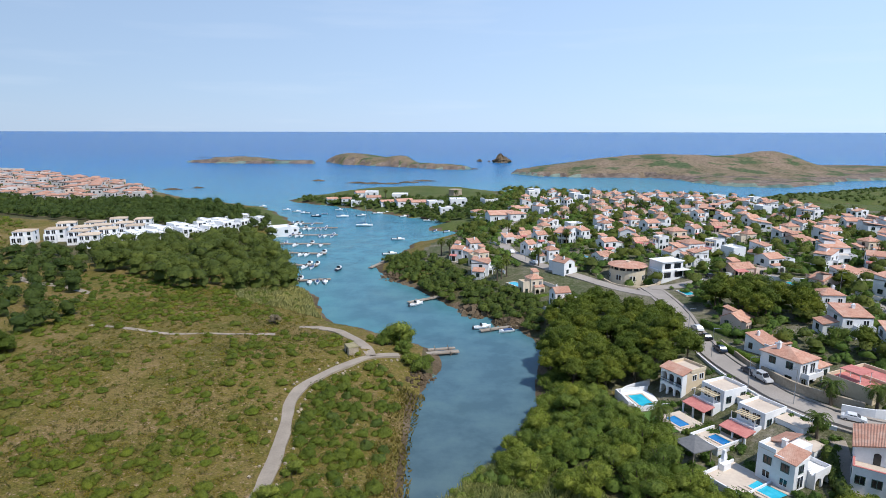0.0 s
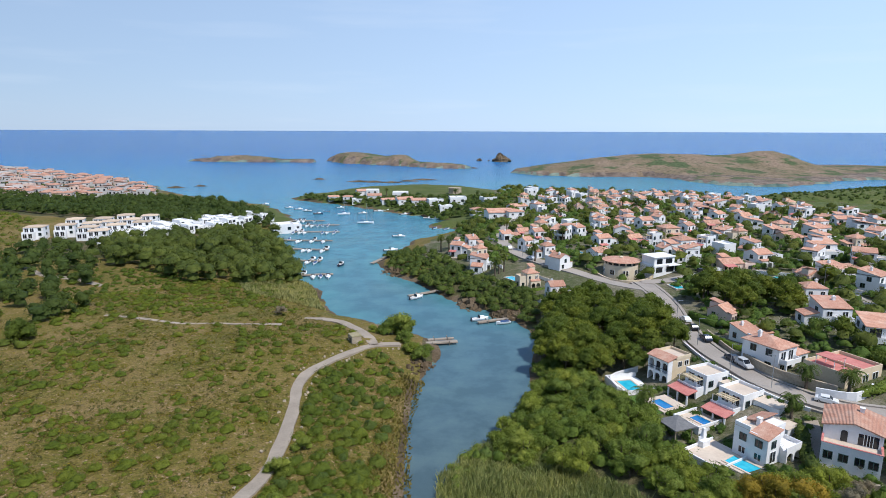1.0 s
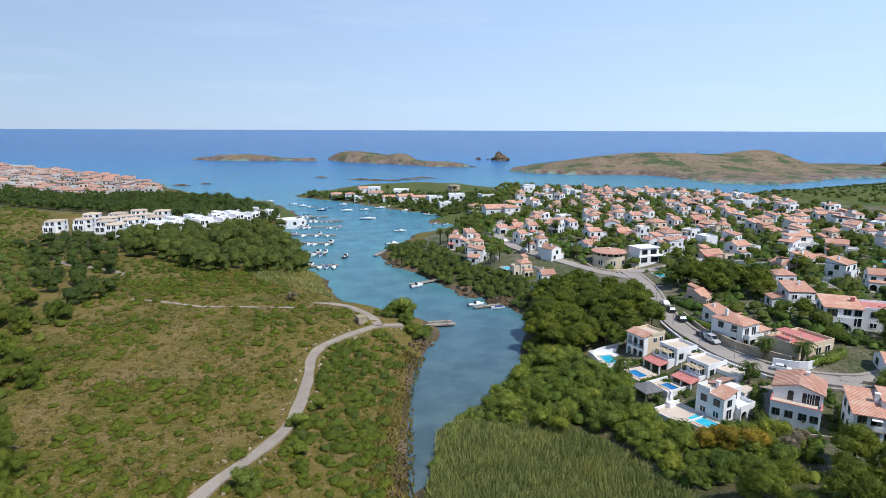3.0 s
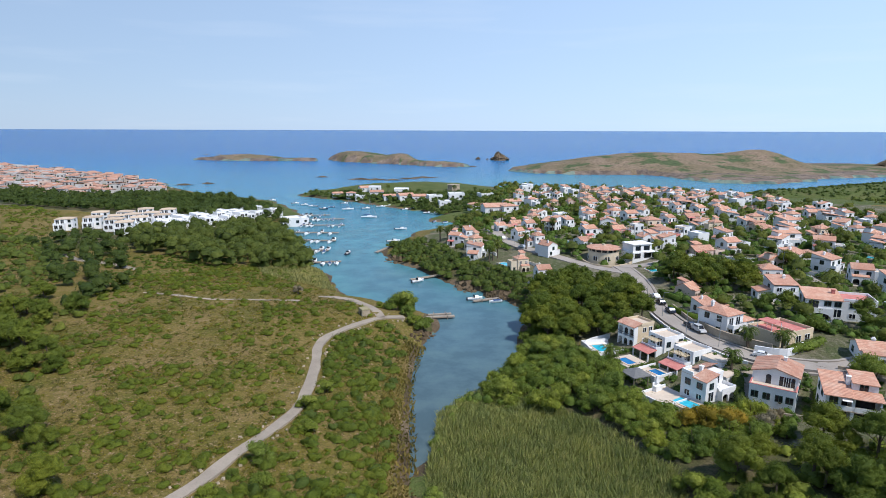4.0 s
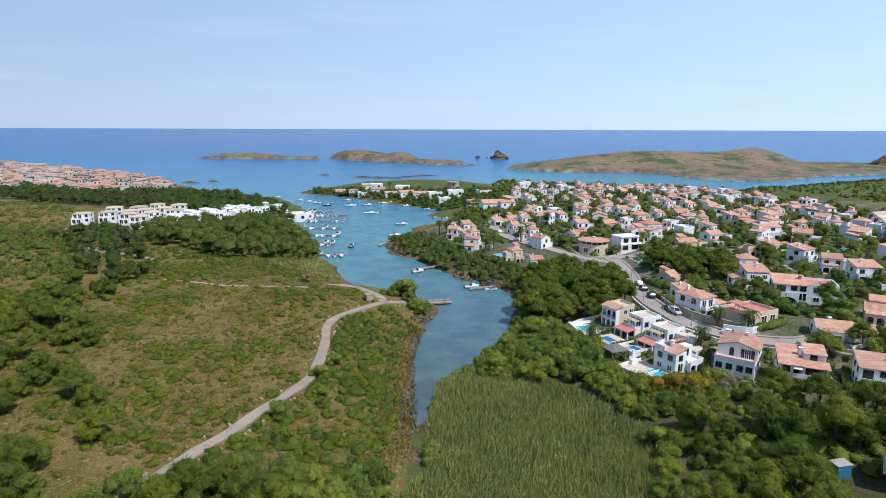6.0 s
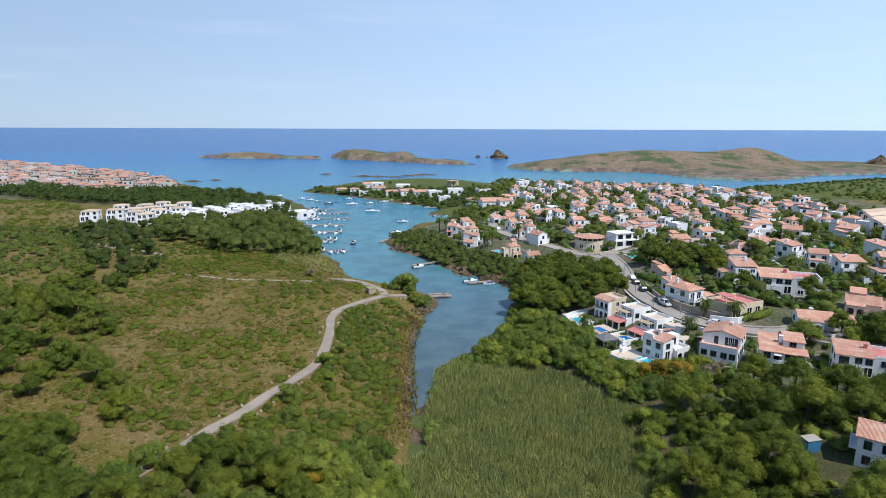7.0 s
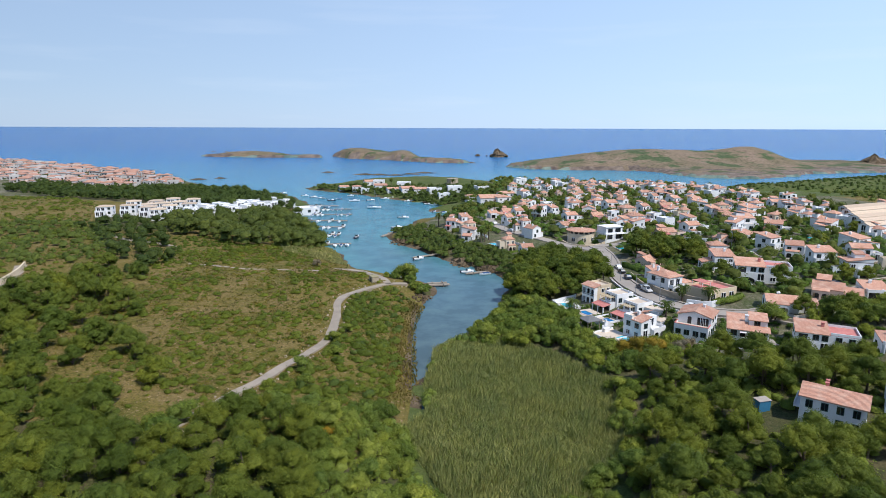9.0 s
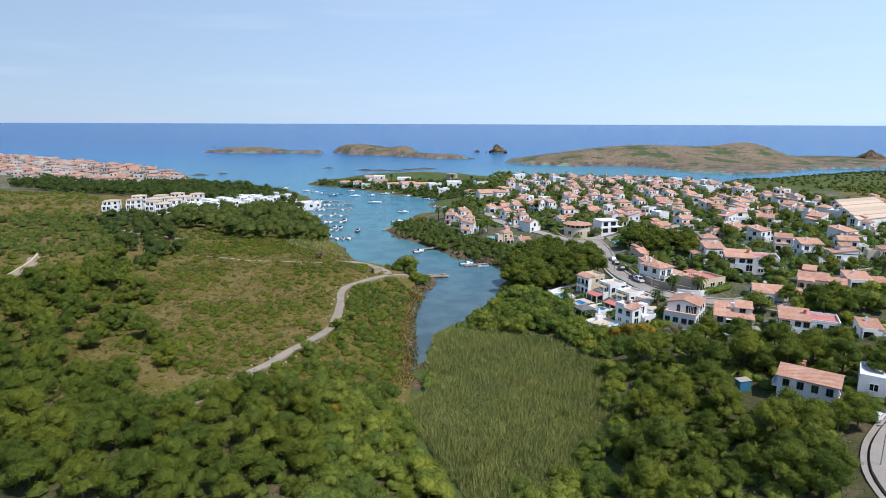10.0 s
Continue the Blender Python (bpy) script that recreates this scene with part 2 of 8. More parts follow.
# ------------------------------------------------------------ materials
def ground_material(name, tones, fine=0.9, speck=None, grain=3.0, speck_size=1.6):
    """Broad patches, mid-scale mottling and fine dark grain."""
    m, t, b = material(name, 0.95, 0, 0.15)
    p = world_place(t)
    c1 = ramp(t, noise_node(t, 0.09, 4, p), [(0.36, tones[0]), (0.5, tones[1]), (0.64, tones[2])])
    c2 = ramp(t, noise_node(t, fine, 5, p, 0.7), [(0.35, tones[2]), (0.5, tones[1]), (0.68, tones[0])])
    col = mix(t, 0.5, c1, c2)
    if speck:
        col = mix(t, ramp(t, noise_node(t, speck_size, 3, p, 0.6), [(0.58 if speck_size > 1 else 0.5, (0, 0, 0)), (0.68 if speck_size > 1 else 0.57, (0.85, 0.85, 0.85))]), col, speck)
    g = ramp(t, noise_node(t, grain, 4, p, 0.75), [(0.36, (0.45, 0.45, 0.42)), (0.52, (1, 1, 1)), (0.7, (1.2, 1.18, 1.12))])
    link(t, mix(t, 0.85, col, g, "MULTIPLY"), b.inputs["Base Color"])
    bump_node(t, b, noise_node(t, 2.2, 5, p, 0.7), 0.9, 0.35)
    return m


M_SCRUB = ground_material("dry_scrub_soil", [(0.085, 0.093, 0.014), (0.155, 0.122, 0.027), (0.235, 0.16, 0.07)], speck=(0.34, 0.235, 0.15))
M_FOREST = ground_material("forest_floor", [(0.05, 0.065, 0.02), (0.09, 0.085, 0.035), (0.17, 0.13, 0.075)])
M_TOWN = ground_material("garden_soil", [(0.06, 0.085, 0.025), (0.12, 0.115, 0.06), (0.27, 0.235, 0.18)])
M_MARSH = ground_material("marsh_green", [(0.06, 0.085, 0.02), (0.09, 0.115, 0.03), (0.13, 0.13, 0.05)])
M_ISLE = ground_material("island_heath", [(0.12, 0.11, 0.058), (0.205, 0.155, 0.098), (0.275, 0.195, 0.145)], 0.05, (0.055, 0.095, 0.035), 0.3, 0.028)
for _n in M_ISLE.node_tree.nodes:
    if _n.type == "TEX_NOISE" and abs(_n.inputs["Scale"].default_value - 0.09) < 1e-4:
        _n.inputs["Scale"].default_value = 0.022
M_CLIFF = ground_material("island_cliff", [(0.07, 0.056, 0.048), (0.17, 0.13, 0.105), (0.3, 0.235, 0.18)], 0.2)
M_SHORE = ground_material("shore_rock", [(0.05, 0.04, 0.022), (0.12, 0.085, 0.05), (0.22, 0.165, 0.11)], 1.5)
M_BED = ground_material("sea_bed", [(0.05, 0.09, 0.08), (0.16, 0.22, 0.18), (0.3, 0.33, 0.26)], 0.05)
M_ROAD = surface("pale_asphalt", (0.26, 0.225, 0.19), (0.36, 0.315, 0.27), 3, 0.15, 0.92, 0.2, 0.01)
M_TRACK = surface("gravel_track", (0.23, 0.19, 0.145), (0.36, 0.3, 0.235), 4, 0.25, 0.95, 0.5, 0.03)
M_WHITE = surface("white_render", (0.67, 0.665, 0.66), (0.8, 0.795, 0.785), 3, 0.25, 0.85, 0.15, 0.01)
M_CREAM = surface("cream_render", (0.6, 0.5, 0.37), (0.7, 0.6, 0.46), 3, 0.3, 0.85, 0.15, 0.01)
M_SANDY = surface("sandy_render", (0.55, 0.44, 0.3), (0.66, 0.54, 0.38), 3, 0.3, 0.85, 0.15, 0.01)
# near-black: painted shade behind openings, also dark doors and glass doors
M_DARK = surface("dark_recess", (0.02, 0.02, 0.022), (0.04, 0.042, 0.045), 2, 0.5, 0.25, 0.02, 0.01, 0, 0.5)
M_STONE = surface("rubble_stone", (0.25, 0.2, 0.14), (0.46, 0.38, 0.28), 2.5, 0.5, 0.95, 0.7, 0.08)
M_PATIO = surface("patio_tile", (0.5, 0.4, 0.31), (0.62, 0.52, 0.41), 2, 0.3, 0.8, 0.1, 0.01)
M_WOOD = surface("grey_timber", (0.2, 0.16, 0.12), (0.36, 0.31, 0.25), 5, 0.6, 0.9, 0.4, 0.02)
M_BARK = surface("bark", (0.06, 0.045, 0.03), (0.16, 0.12, 0.09), 8, 1, 0.95, 0.8, 0.03)

# ------------------------------------------------------------ ground and sea
def spread(lo, hi, step, grow, first, last):
    """Coordinates with an even step from lo to hi that widen outwards."""
    mid = list(np.arange(lo, hi + step, step))
    a, s = mid[0], step
    left = []
    while a > first:
        s *= grow
        a -= s
        left.append(max(a, first))
    b, s = mid[-1], step
    right = []
    while b < last:
        s *= grow
        b += s
        right.append(min(b, last))
    return np.array(left[::-1] + mid + right)


def sheet(name, xs, ys, zf, mats, slotf=None):
    gx, gy = np.meshgrid(xs, ys)
    gz = zf(gx, gy)
    nx, ny = len(xs), len(ys)
    i = np.arange(nx * ny).reshape(ny, nx)
    faces = np.stack([i[:-1, :-1], i[:-1, 1:], i[1:, 1:], i[1:, :-1]], -1).reshape(-1, 4)
    slots = None
    if slotf is not None:
        cx, cy = (gx[:-1, :-1] + gx[1:, 1:]) / 2, (gy[:-1, :-1] + gy[1:, 1:]) / 2
        slots = slotf(cx, cy, (gz[:-1, :-1] + gz[1:, 1:]) / 2).ravel()
    return new(name, mesh_from(name, np.stack([gx, gy, gz], -1), faces, mats, slots, True))


WOODS_LEFT = [(-56, 214), (-75, 200), (-115, 205), (-150, 190), (-128, 170), (-160, 222), (-170, 280), (-300, 345), (-240, 420), (-150, 400), (-110, 340), (-95, 300), (-72, 250)]


def ground_slots(x, y, z):
    d, on = edge_distance(x, y, MAINLAND)
    town = on & (x > 34 + rough(x, y, 20, 11) * 6) & (y > 60) & (x < 260) & (y < 520)
    town |= on & (y > 180) & (x > -10 + d * 0) & (x < 250) & (y < 500) & (d > 14)
    town |= on & (x < -230) & (y > 360)
    wood, inw = edge_distance(x, y, WOODS_LEFT)
    s = np.zeros(x.shape, int)
    s[inw | (on & (y < 26 + 6 * rough(x, y, 12, 14))) | (on & (x > 4) & (y < 62)) | (on & (x > -5) & (x < 34) & (y < 260))] = 1
    s[town] = 2
    s[on & (x > 215) & (y > 330) & (y < 560)] = 6
    s[(y > 560) & (x > -460)] = 3
    s[on & (x > -130) & (x < 40) & (y > 315) & (y < 560)] = 6
    s[z < 0.6 + 0.3 * rough(x, y, 5, 12)] = 4
    s[(y > 560) & (x > -460) & (z < 3.4 + 1.5 * rough(x, y, 18, 13))] = 7
    dr, onr = edge_distance(x, y, REED_BED)
    s[(onr | (dr < 4)) & (z > 0.2)] = 6
    s[z < -0.3] = 5
    return s


xs = spread(-140, 150, 2.6, 1.045, -5200, 5200)
ys = np.concatenate([spread(10, 220, 2.6, 1.015, -900, 1150), np.array([1250, 1500, 2000, 2800, 3800, 5200])])
ground = tagged(sheet("ground", xs, ys, land_height, [M_SCRUB, M_FOREST, M_TOWN, M_ISLE, M_SHORE, M_BED, M_MARSH, M_CLIFF], ground_slots),
                "dry green and ochre scrubland sloping to a rocky shore", "ground", kind="structure")

m, t, b = material("sea_water", 0.2, 0, 0.24)
M_SEA = m
place = world_place(t)
sep = t.nodes.new("ShaderNodeSeparateXYZ")
link(t, place, sep.inputs[0])
far_y = t.nodes.new("ShaderNodeMapRange")
far_y.inputs[1].default_value, far_y.inputs[2].default_value = 60, 1500
link(t, sep.outputs[1], far_y.inputs[0])
depth = ramp(t, far_y.outputs[0], [(0.0, (0.078, 0.111, 0.117)), (0.05, (0.072, 0.137, 0.169)), (0.13, (0.061, 0.189, 0.238)), (0.3, (0.046, 0.196, 0.316)), (0.6, (0.000, 0.118, 0.314)), (1.0, (0.000, 0.087, 0.274))])
at = t.nodes.new("ShaderNodeAttribute")
at.attribute_name = "shoal"
streak = ramp(t, noise_node(t, 0.035, 4, place), [(0.5, (0, 0, 0)), (0.66, (0.45, 0.45, 0.45))])
col = mix(t, streak, depth, mix(t, 0.5, depth, (0.10, 0.16, 0.15)))
weed = ramp(t, noise_node(t, 0.11, 4, place, 0.6), [(0.4, (0.62, 0.68, 0.72)), (0.52, (1, 1, 1)), (0.66, (1.35, 1.3, 1.15))])
col = mix(t, 0.5, col, weed, "MULTIPLY")           # weed and pale sand on the bed show through
col = mix(t, at.outputs["Fac"], col, mix(t, noise_node(t, 0.05, 3, place), (0.05, 0.22, 0.24), (0.10, 0.28, 0.28)))
link(t, col, b.inputs["Base Color"])
b.inputs["IOR"].default_value = 1.22
chop = t.nodes.new("ShaderNodeMapRange")           # calm in the inlet, choppy out at sea
chop.inputs[1].default_value, chop.inputs[2].default_value, chop.inputs[3].default_value, chop.inputs[4].default_value = 150, 700, 0.07, 1.0
link(t, sep.outputs[1], chop.inputs[0])
waves = t.nodes.new("ShaderNodeBump")
waves.inputs["Distance"].default_value = 1.1
link(t, chop.outputs[0], waves.inputs["Strength"])
link(t, noise_node(t, 0.45, 4, place, 0.65), waves.inputs["Height"])
link(t, waves.outputs[0], b.inputs["Normal"])


def sea_z(x, y):
    r = np.hypot(x, y)
    return 36.5 * np.clip((r - 2300) / 2650, 0, 1) ** 1.6


water = sheet("water", spread(-200, 320, 7, 1.08, -4900, 4900), spread(30, 700, 7, 1.06, -600, 4950), sea_z, [M_SEA])
co = np.array([v.co[:] for v in water.data.vertices])
d1, in1 = edge_distance(co[:, 0], co[:, 1], MAINLAND)
shoal = 0.55 * np.exp(-d1 / 5) * (co[:, 1] > 150)
shoal = np.maximum(shoal, 0.5 * np.clip(bump(co[:, 0], co[:, 1], 170, 610, 110, 75, 10) * 1.6 + 0.3 * rough(co[:, 0], co[:, 1], 40, 21), 0, 1))
shoal = np.maximum(shoal, 0.45 * bump(co[:, 0], co[:, 1], 8, 190, 9, 30, 25))
for isle in (ISLE_LOW, ISLE_MID, ISLE_BIG):
    d2, in2 = edge_distance(co[:, 0], co[:, 1], isle)
    shoal = np.maximum(shoal, 0.1 * np.exp(-d2 / 12))
water.data.attributes.new("shoal", "FLOAT", "POINT").data.foreach_set("value", shoal.astype(np.float32))
tagged(water, "calm blue sea and sheltered green-blue inlet", "water", kind="structure")


# ------------------------------------------------------------ roads
def smooth_line(pts, step=2.0):
    """Points along a rounded polyline."""
    p = np.array(pts, float)
    out = []
    for k in range(len(p) - 1):
        a, b_, c, d_ = p[max(k - 1, 0)], p[k], p[k + 1], p[min(k + 2, len(p) - 1)]
        n = max(int(np.hypot(*(c - b_)) / step), 1)
        for q in range(n):
            u = q / n
            out.append(0.5 * (2 * b_ + (c - a) * u + (2 * a - 5 * b_ + 4 * c - d_) * u * u + (3 * b_ - a - 3 * c + d_) * u ** 3))
    out.append(p[-1])
    return np.array(out)


M_KERB = surface("pale_concrete", (0.33, 0.29, 0.245), (0.44, 0.39, 0.335), 3, 0.4, 0.9, 0.2, 0.01)


def beside(pts, off):
    """The line that runs off metres to the right of a rounded polyline."""
    line = smooth_line(pts)
    tan = np.gradient(line, axis=0)
    tan /= np.hypot(tan[:, 0], tan[:, 1])[:, None]
    return [tuple(q) for q in (line + np.stack([tan[:, 1], -tan[:, 0]], -1) * off)[::3]]


def ribbon(name, pts, width, mat, lift=0.12, wobble=0.0, thick=2.6):
    line = smooth_line(pts)
    tan = np.gradient(line, axis=0)
    tan /= np.hypot(tan[:, 0], tan[:, 1])[:, None]
    side = np.stack([tan[:, 1], -tan[:, 0]], -1)
    cols = []
    for k, s in enumerate((-1, -0.5, 0, 0.5, 1)):
        w = width / 2 * s * (1 + wobble * rough(line[:, 0] + 50 * k, line[:, 1], 4, 31))
        cols.append(line + side * w[:, None])
    top = np.stack(cols, 1)
    z = np.max(np.stack([land_height(top[:, k, 0], top[:, k, 1]) for k in range(5)], 1), 1) * 0.6 + land_height(line[:, 0], line[:, 1]) * 0.4
    z = np.convolve(np.pad(z, 3, "edge"), np.ones(7) / 7, "valid") + lift
    z = np.maximum(z[:, None], np.stack([land_height(top[:, k, 0], top[:, k, 1]) for k in range(5)], 1) + 0.05)
    n = len(line)
    low = np.concatenate([top[:, :1], top[:, -1:]], 1)
    v = np.concatenate([np.concatenate([top, z[:, :, None]], -1), np.concatenate([low, (z[:, [0, -1]] - thick)[:, :, None]], -1)], 1)
    f = []
    for k in range(n - 1):
        a, c = k * 7, (k + 1) * 7
        f += [(a + q, a + q + 1, c + q + 1, c + q) for q in range(4)]
        f += [(a + 5, a, c, c + 5), (a + 4, a + 6, c + 6, c + 4)]
    return new(name, mesh_from(name, v.reshape(-1, 3), f, mat))

ROAD_MAIN = [(63, 178), (63, 161), (62, 151), (60, 140), (59, 132), (58, 123), (58, 115), (59, 107), (60, 100), (62.5, 95), (66, 90.5), (72, 87), (80, 85), (100, 92), (125, 104)]
ROAD_NORTH = [(63, 167), (58, 172), (54, 179), (48, 188), (40, 197), (34, 208), (29, 220), (26, 236), (27, 256), (31, 280), (40, 310), (48, 340)]
ROAD_EAST = [(63, 176), (72, 176), (84, 180), (97, 183), (104, 179), (113, 174), (132, 184), (143, 187), (165, 200)]
ROAD_SEA = [(115, 235), (121, 268), (127, 295), (132, 325), (140, 352)]
TRACK = [(-10, 131.5), (-16, 129), (-20, 124), (-24, 118), (-27, 111), (-28, 104), (-27, 97), (-26, 88), (-25.5, 79), (-26, 71), (-29, 62), (-31, 57), (-33, 50), (-36, 43), (-38, 36), (-41, 28)]
TRACK_QUAY = [(-16, 129), (-19, 136), (-23, 143), (-27, 148), (-32, 149.5), (-37, 149)]
tagged(ribbon("road", ROAD_MAIN, 4.5, M_ROAD), "pale grey asphalt village street", "road", kind="structure")
tagged(ribbon("road", ROAD_NORTH, 5.0, M_ROAD), "pale grey asphalt lane between the villas", "road", kind="structure")
for _off in (-2.75, 2.75):
    tagged(ribbon("pavement", beside(ROAD_MAIN, _off), 0.8, M_ROAD, 0.2), "pale concrete pavement with a raised kerb", "pavement", kind="structure")
tagged(ribbon("path", TRACK, 2.1, M_TRACK, 0.12, 0.22), "pale gravel track through the scrub", "path", kind="structure")
tagged(ribbon("path", TRACK_QUAY, 2.4, M_TRACK, 0.1, 0.25), "pale gravel spur behind the stone hut", "path", kind="structure")


# ------------------------------------------------------------ houses
def tile_material(name, dark, light):
    m, t, b = material(name, 0.85, 0, 0.2)
    tc = t.nodes.new("ShaderNodeTexCoord").outputs["Object"]
    o = t.nodes.new("ShaderNodeObjectInfo").outputs["Random"]
    w = t.nodes.new("ShaderNodeTexWave")
    w.inputs["Scale"].default_value, w.inputs["Distortion"].default_value = 1.6, 0.6
    link(t, tc, w.inputs["Vector"])
    col = ramp(t, noise_node(t, 2.4, 5, tc, 0.7), [(0.3, dark), (0.7, light)])
    col = mix(t, ramp(t, noise_node(t, 0.5, 3, tc), [(0.45, (0, 0, 0)), (0.7, (0.55,) * 3)]), col, (0.62, 0.45, 0.345))
    col = mix(t, 0.8, col, ramp(t, o, [(0, (0.78, 0.74, 0.72)), (0.5, (1, 0.95, 0.93)), (1, (1.15, 1.1, 1.05))]), "MULTIPLY")
    link(t, col, b.inputs["Base Color"])
    bump_node(t, b, w.outputs["Fac"], 0.6, 0.08)
    return m


M_TILE = tile_material("salmon_roof_tile", (0.41, 0.2, 0.132), (0.58, 0.335, 0.24))
M_SLATE_FRAME = surface("green_shutter", (0.05, 0.09, 0.08), (0.08, 0.13, 0.11), 4, 1, 0.6, 0.1, 0.01)
M_TRIM = surface("white_trim", (0.74, 0.73, 0.71), (0.82, 0.81, 0.79), 4, 1, 0.7, 0.05, 0.01)


def hip_roof(w, d, z, rise, over=0.4, ridge=None):
    """A hipped tile roof of real thickness; ridge: how much of the length stays as ridge."""
    W, D = w / 2 + over, d / 2 + over
    r = max(W - D, 0.3) if ridge is None else ridge
    s = Solid()
    lo, hi = z, z + 0.18
    s.add([(-W, -D, lo), (W, -D, lo), (W, D, lo), (-W, D, lo), (-W, -D, hi), (W, -D, hi), (W, D, hi), (-W, D, hi),
           (-r, 0, hi + rise), (r, 0, hi + rise)],
          [(3, 2, 1, 0), (0, 1, 5, 4), (1, 2, 6, 5), (2, 3, 7, 6), (3, 0, 4, 7), (4, 5, 9, 8), (5, 6, 9), (6, 7, 8, 9), (7, 4, 8)])
    return s


def gable_roof(w, d, z, rise, over=0.35):
    W, D = w / 2 + over, d / 2 + over
    k = 0.2
    return Solid().add([(-W, -D, z), (W, -D, z), (W, D, z), (-W, D, z), (-W, 0, z + rise), (W, 0, z + rise),
                        (-W, -D, z + k), (W, -D, z + k), (W, D, z + k), (-W, D, z + k), (-W, 0, z + rise + k), (W, 0, z + rise + k)],
                       [(0, 4, 5, 1), (3, 2, 5, 4), (6, 7, 11, 10), (9, 10, 11, 8), (0, 1, 7, 6), (2, 3, 9, 8),
                        (1, 5, 11, 7), (5, 2, 8, 11), (0, 6, 10, 4), (4, 10, 9, 3)])


def ring(w, d, z0, z1, t):
    """A parapet: a closed rim of walls of thickness t."""
    return (Solid().box(-w / 2, w / 2, -d / 2, -d / 2 + t, z0, z1).box(-w / 2, w / 2, d / 2 - t, d / 2, z0, z1)
            .box(-w / 2, -w / 2 + t, -d / 2 + t, d / 2 - t, z0, z1).box(w / 2 - t, w / 2, -d / 2 + t, d / 2 - t, z0, z1))


def window_mesh(w, h, mats):
    """One window as a single body: a frame with two leaves, whose dark panes lie recessed; faces -y, origin at the sill's middle."""
    fr, mid, front, back, deep = 0.09, 0.05, -0.07, 0.05, -0.015
    xs_, zs_ = [-w / 2 - fr, -w / 2, -mid, mid, w / 2, w / 2 + fr], [-0.1, 0, h, h + fr]
    v = [(x, front, z) for z in zs_ for x in xs_]
    f, slots = [], []
    for r in range(3):
        for c in range(5):
            q = (r * 6 + c, r * 6 + c + 1, r * 6 + c + 7, r * 6 + c + 6)
            if r == 1 and c in (1, 3):
                k = len(v)
                v += [(v[i][0], deep, v[i][2]) for i in q]
                f += [(q[i], q[(i + 1) % 4], k + (i + 1) % 4, k + i) for i in range(4)] + [(k, k + 1, k + 2, k + 3)]
                slots += [1] * 4 + [0]
            else:
                f.append(q)
                slots.append(1)
    rim = [0, 1, 2, 3, 4, 5, 11, 17, 23, 22, 21, 20, 19, 18, 12, 6]
    k = len(v)
    v += [(v[i][0], back, v[i][2]) for i in rim]
    n = len(rim)
    f += [(rim[(i + 1) % n], rim[i], k + i, k + (i + 1) % n) for i in range(n)]
    slots += [1] * n
    return mesh_from("window", np.array(v), f, mats, slots)


def glass_dark(name):
    m, t, b = material(name, 0.08, 0, 0.6)
    b.inputs["Base Color"].default_value = (0.012, 0.016, 0.022, 1)
    return m


M_PANE = glass_dark("window_pane")
WINDOW = window_mesh(1.25, 1.3, [M_PANE, M_SLATE_FRAME])
WINDOW_PLAIN = window_mesh(1.2, 1.2, [M_PANE, M_TRIM])
WINDOW_TALL = window_mesh(1.6, 2.1, [M_PANE, M_TRIM])


def arch_outline(w, h, n=8):
    r = w / 2
    return [(-r, 0), (r, 0)] + [(r * math.cos(math.pi * k / n), h - r + r * math.sin(math.pi * k / n) * 0.9) for k in range(n + 1)]


def arcade(width, depth, height, n, mat_name="porch"):
    """A porch front with n arched openings through a wall, facing -y at y=0, with side walls and a flat top."""
    s = Solid()
    bay = width / n
    t = 0.3
    for k in range(n):
        cx = -width / 2 + bay * (k + 0.5)
        w, top = bay - 0.55, height - 0.45
        r, steps = w / 2, 8
        arc = [(cx + r * math.cos(math.pi * q / steps), top - r * 0.75 + r * 0.75 * math.sin(math.pi * q / steps)) for q in range(steps + 1)]
        s.box(cx - bay / 2, cx - r, 0, t, 0, height)
        s.box(cx + r, cx + bay / 2, 0, t, 0, height)
        for (x1, z1), (x2, z2) in zip(arc, arc[1:]):
            s.add([(x2, 0, z2), (x1, 0, z1), (x1, 0, height), (x2, 0, height), (x2, t, z2), (x1, t, z1), (x1, t, height), (x2, t, height)],
                  [(0, 1, 2, 3), (7, 6, 5, 4), (1, 0, 4, 5), (2, 6, 7, 3)])
    s.box(-width / 2, -width / 2 + t, t, depth, 0, height).box(width / 2 - t, width / 2, t, depth, 0, height)
    s.box(-width / 2, width / 2, 0, depth, height, height + 0.18)
    return s


def chimney(ob, x, y, z, h=1.3, mat=None):
    s = Solid().box(x - 0.35, x + 0.35, y - 0.3, y + 0.3, z - 1, z + h).box(x - 0.45, x + 0.45, y - 0.4, y + 0.4, z + h, z + h + 0.12)
    s.box(x - 0.25, x + 0.25, y - 0.2, y + 0.2, z + h + 0.12, z + h + 0.4)
    return part("chimney", s, mat or M_WHITE, ob)


BASE = 3.0   # depth of the foundations into sloping ground


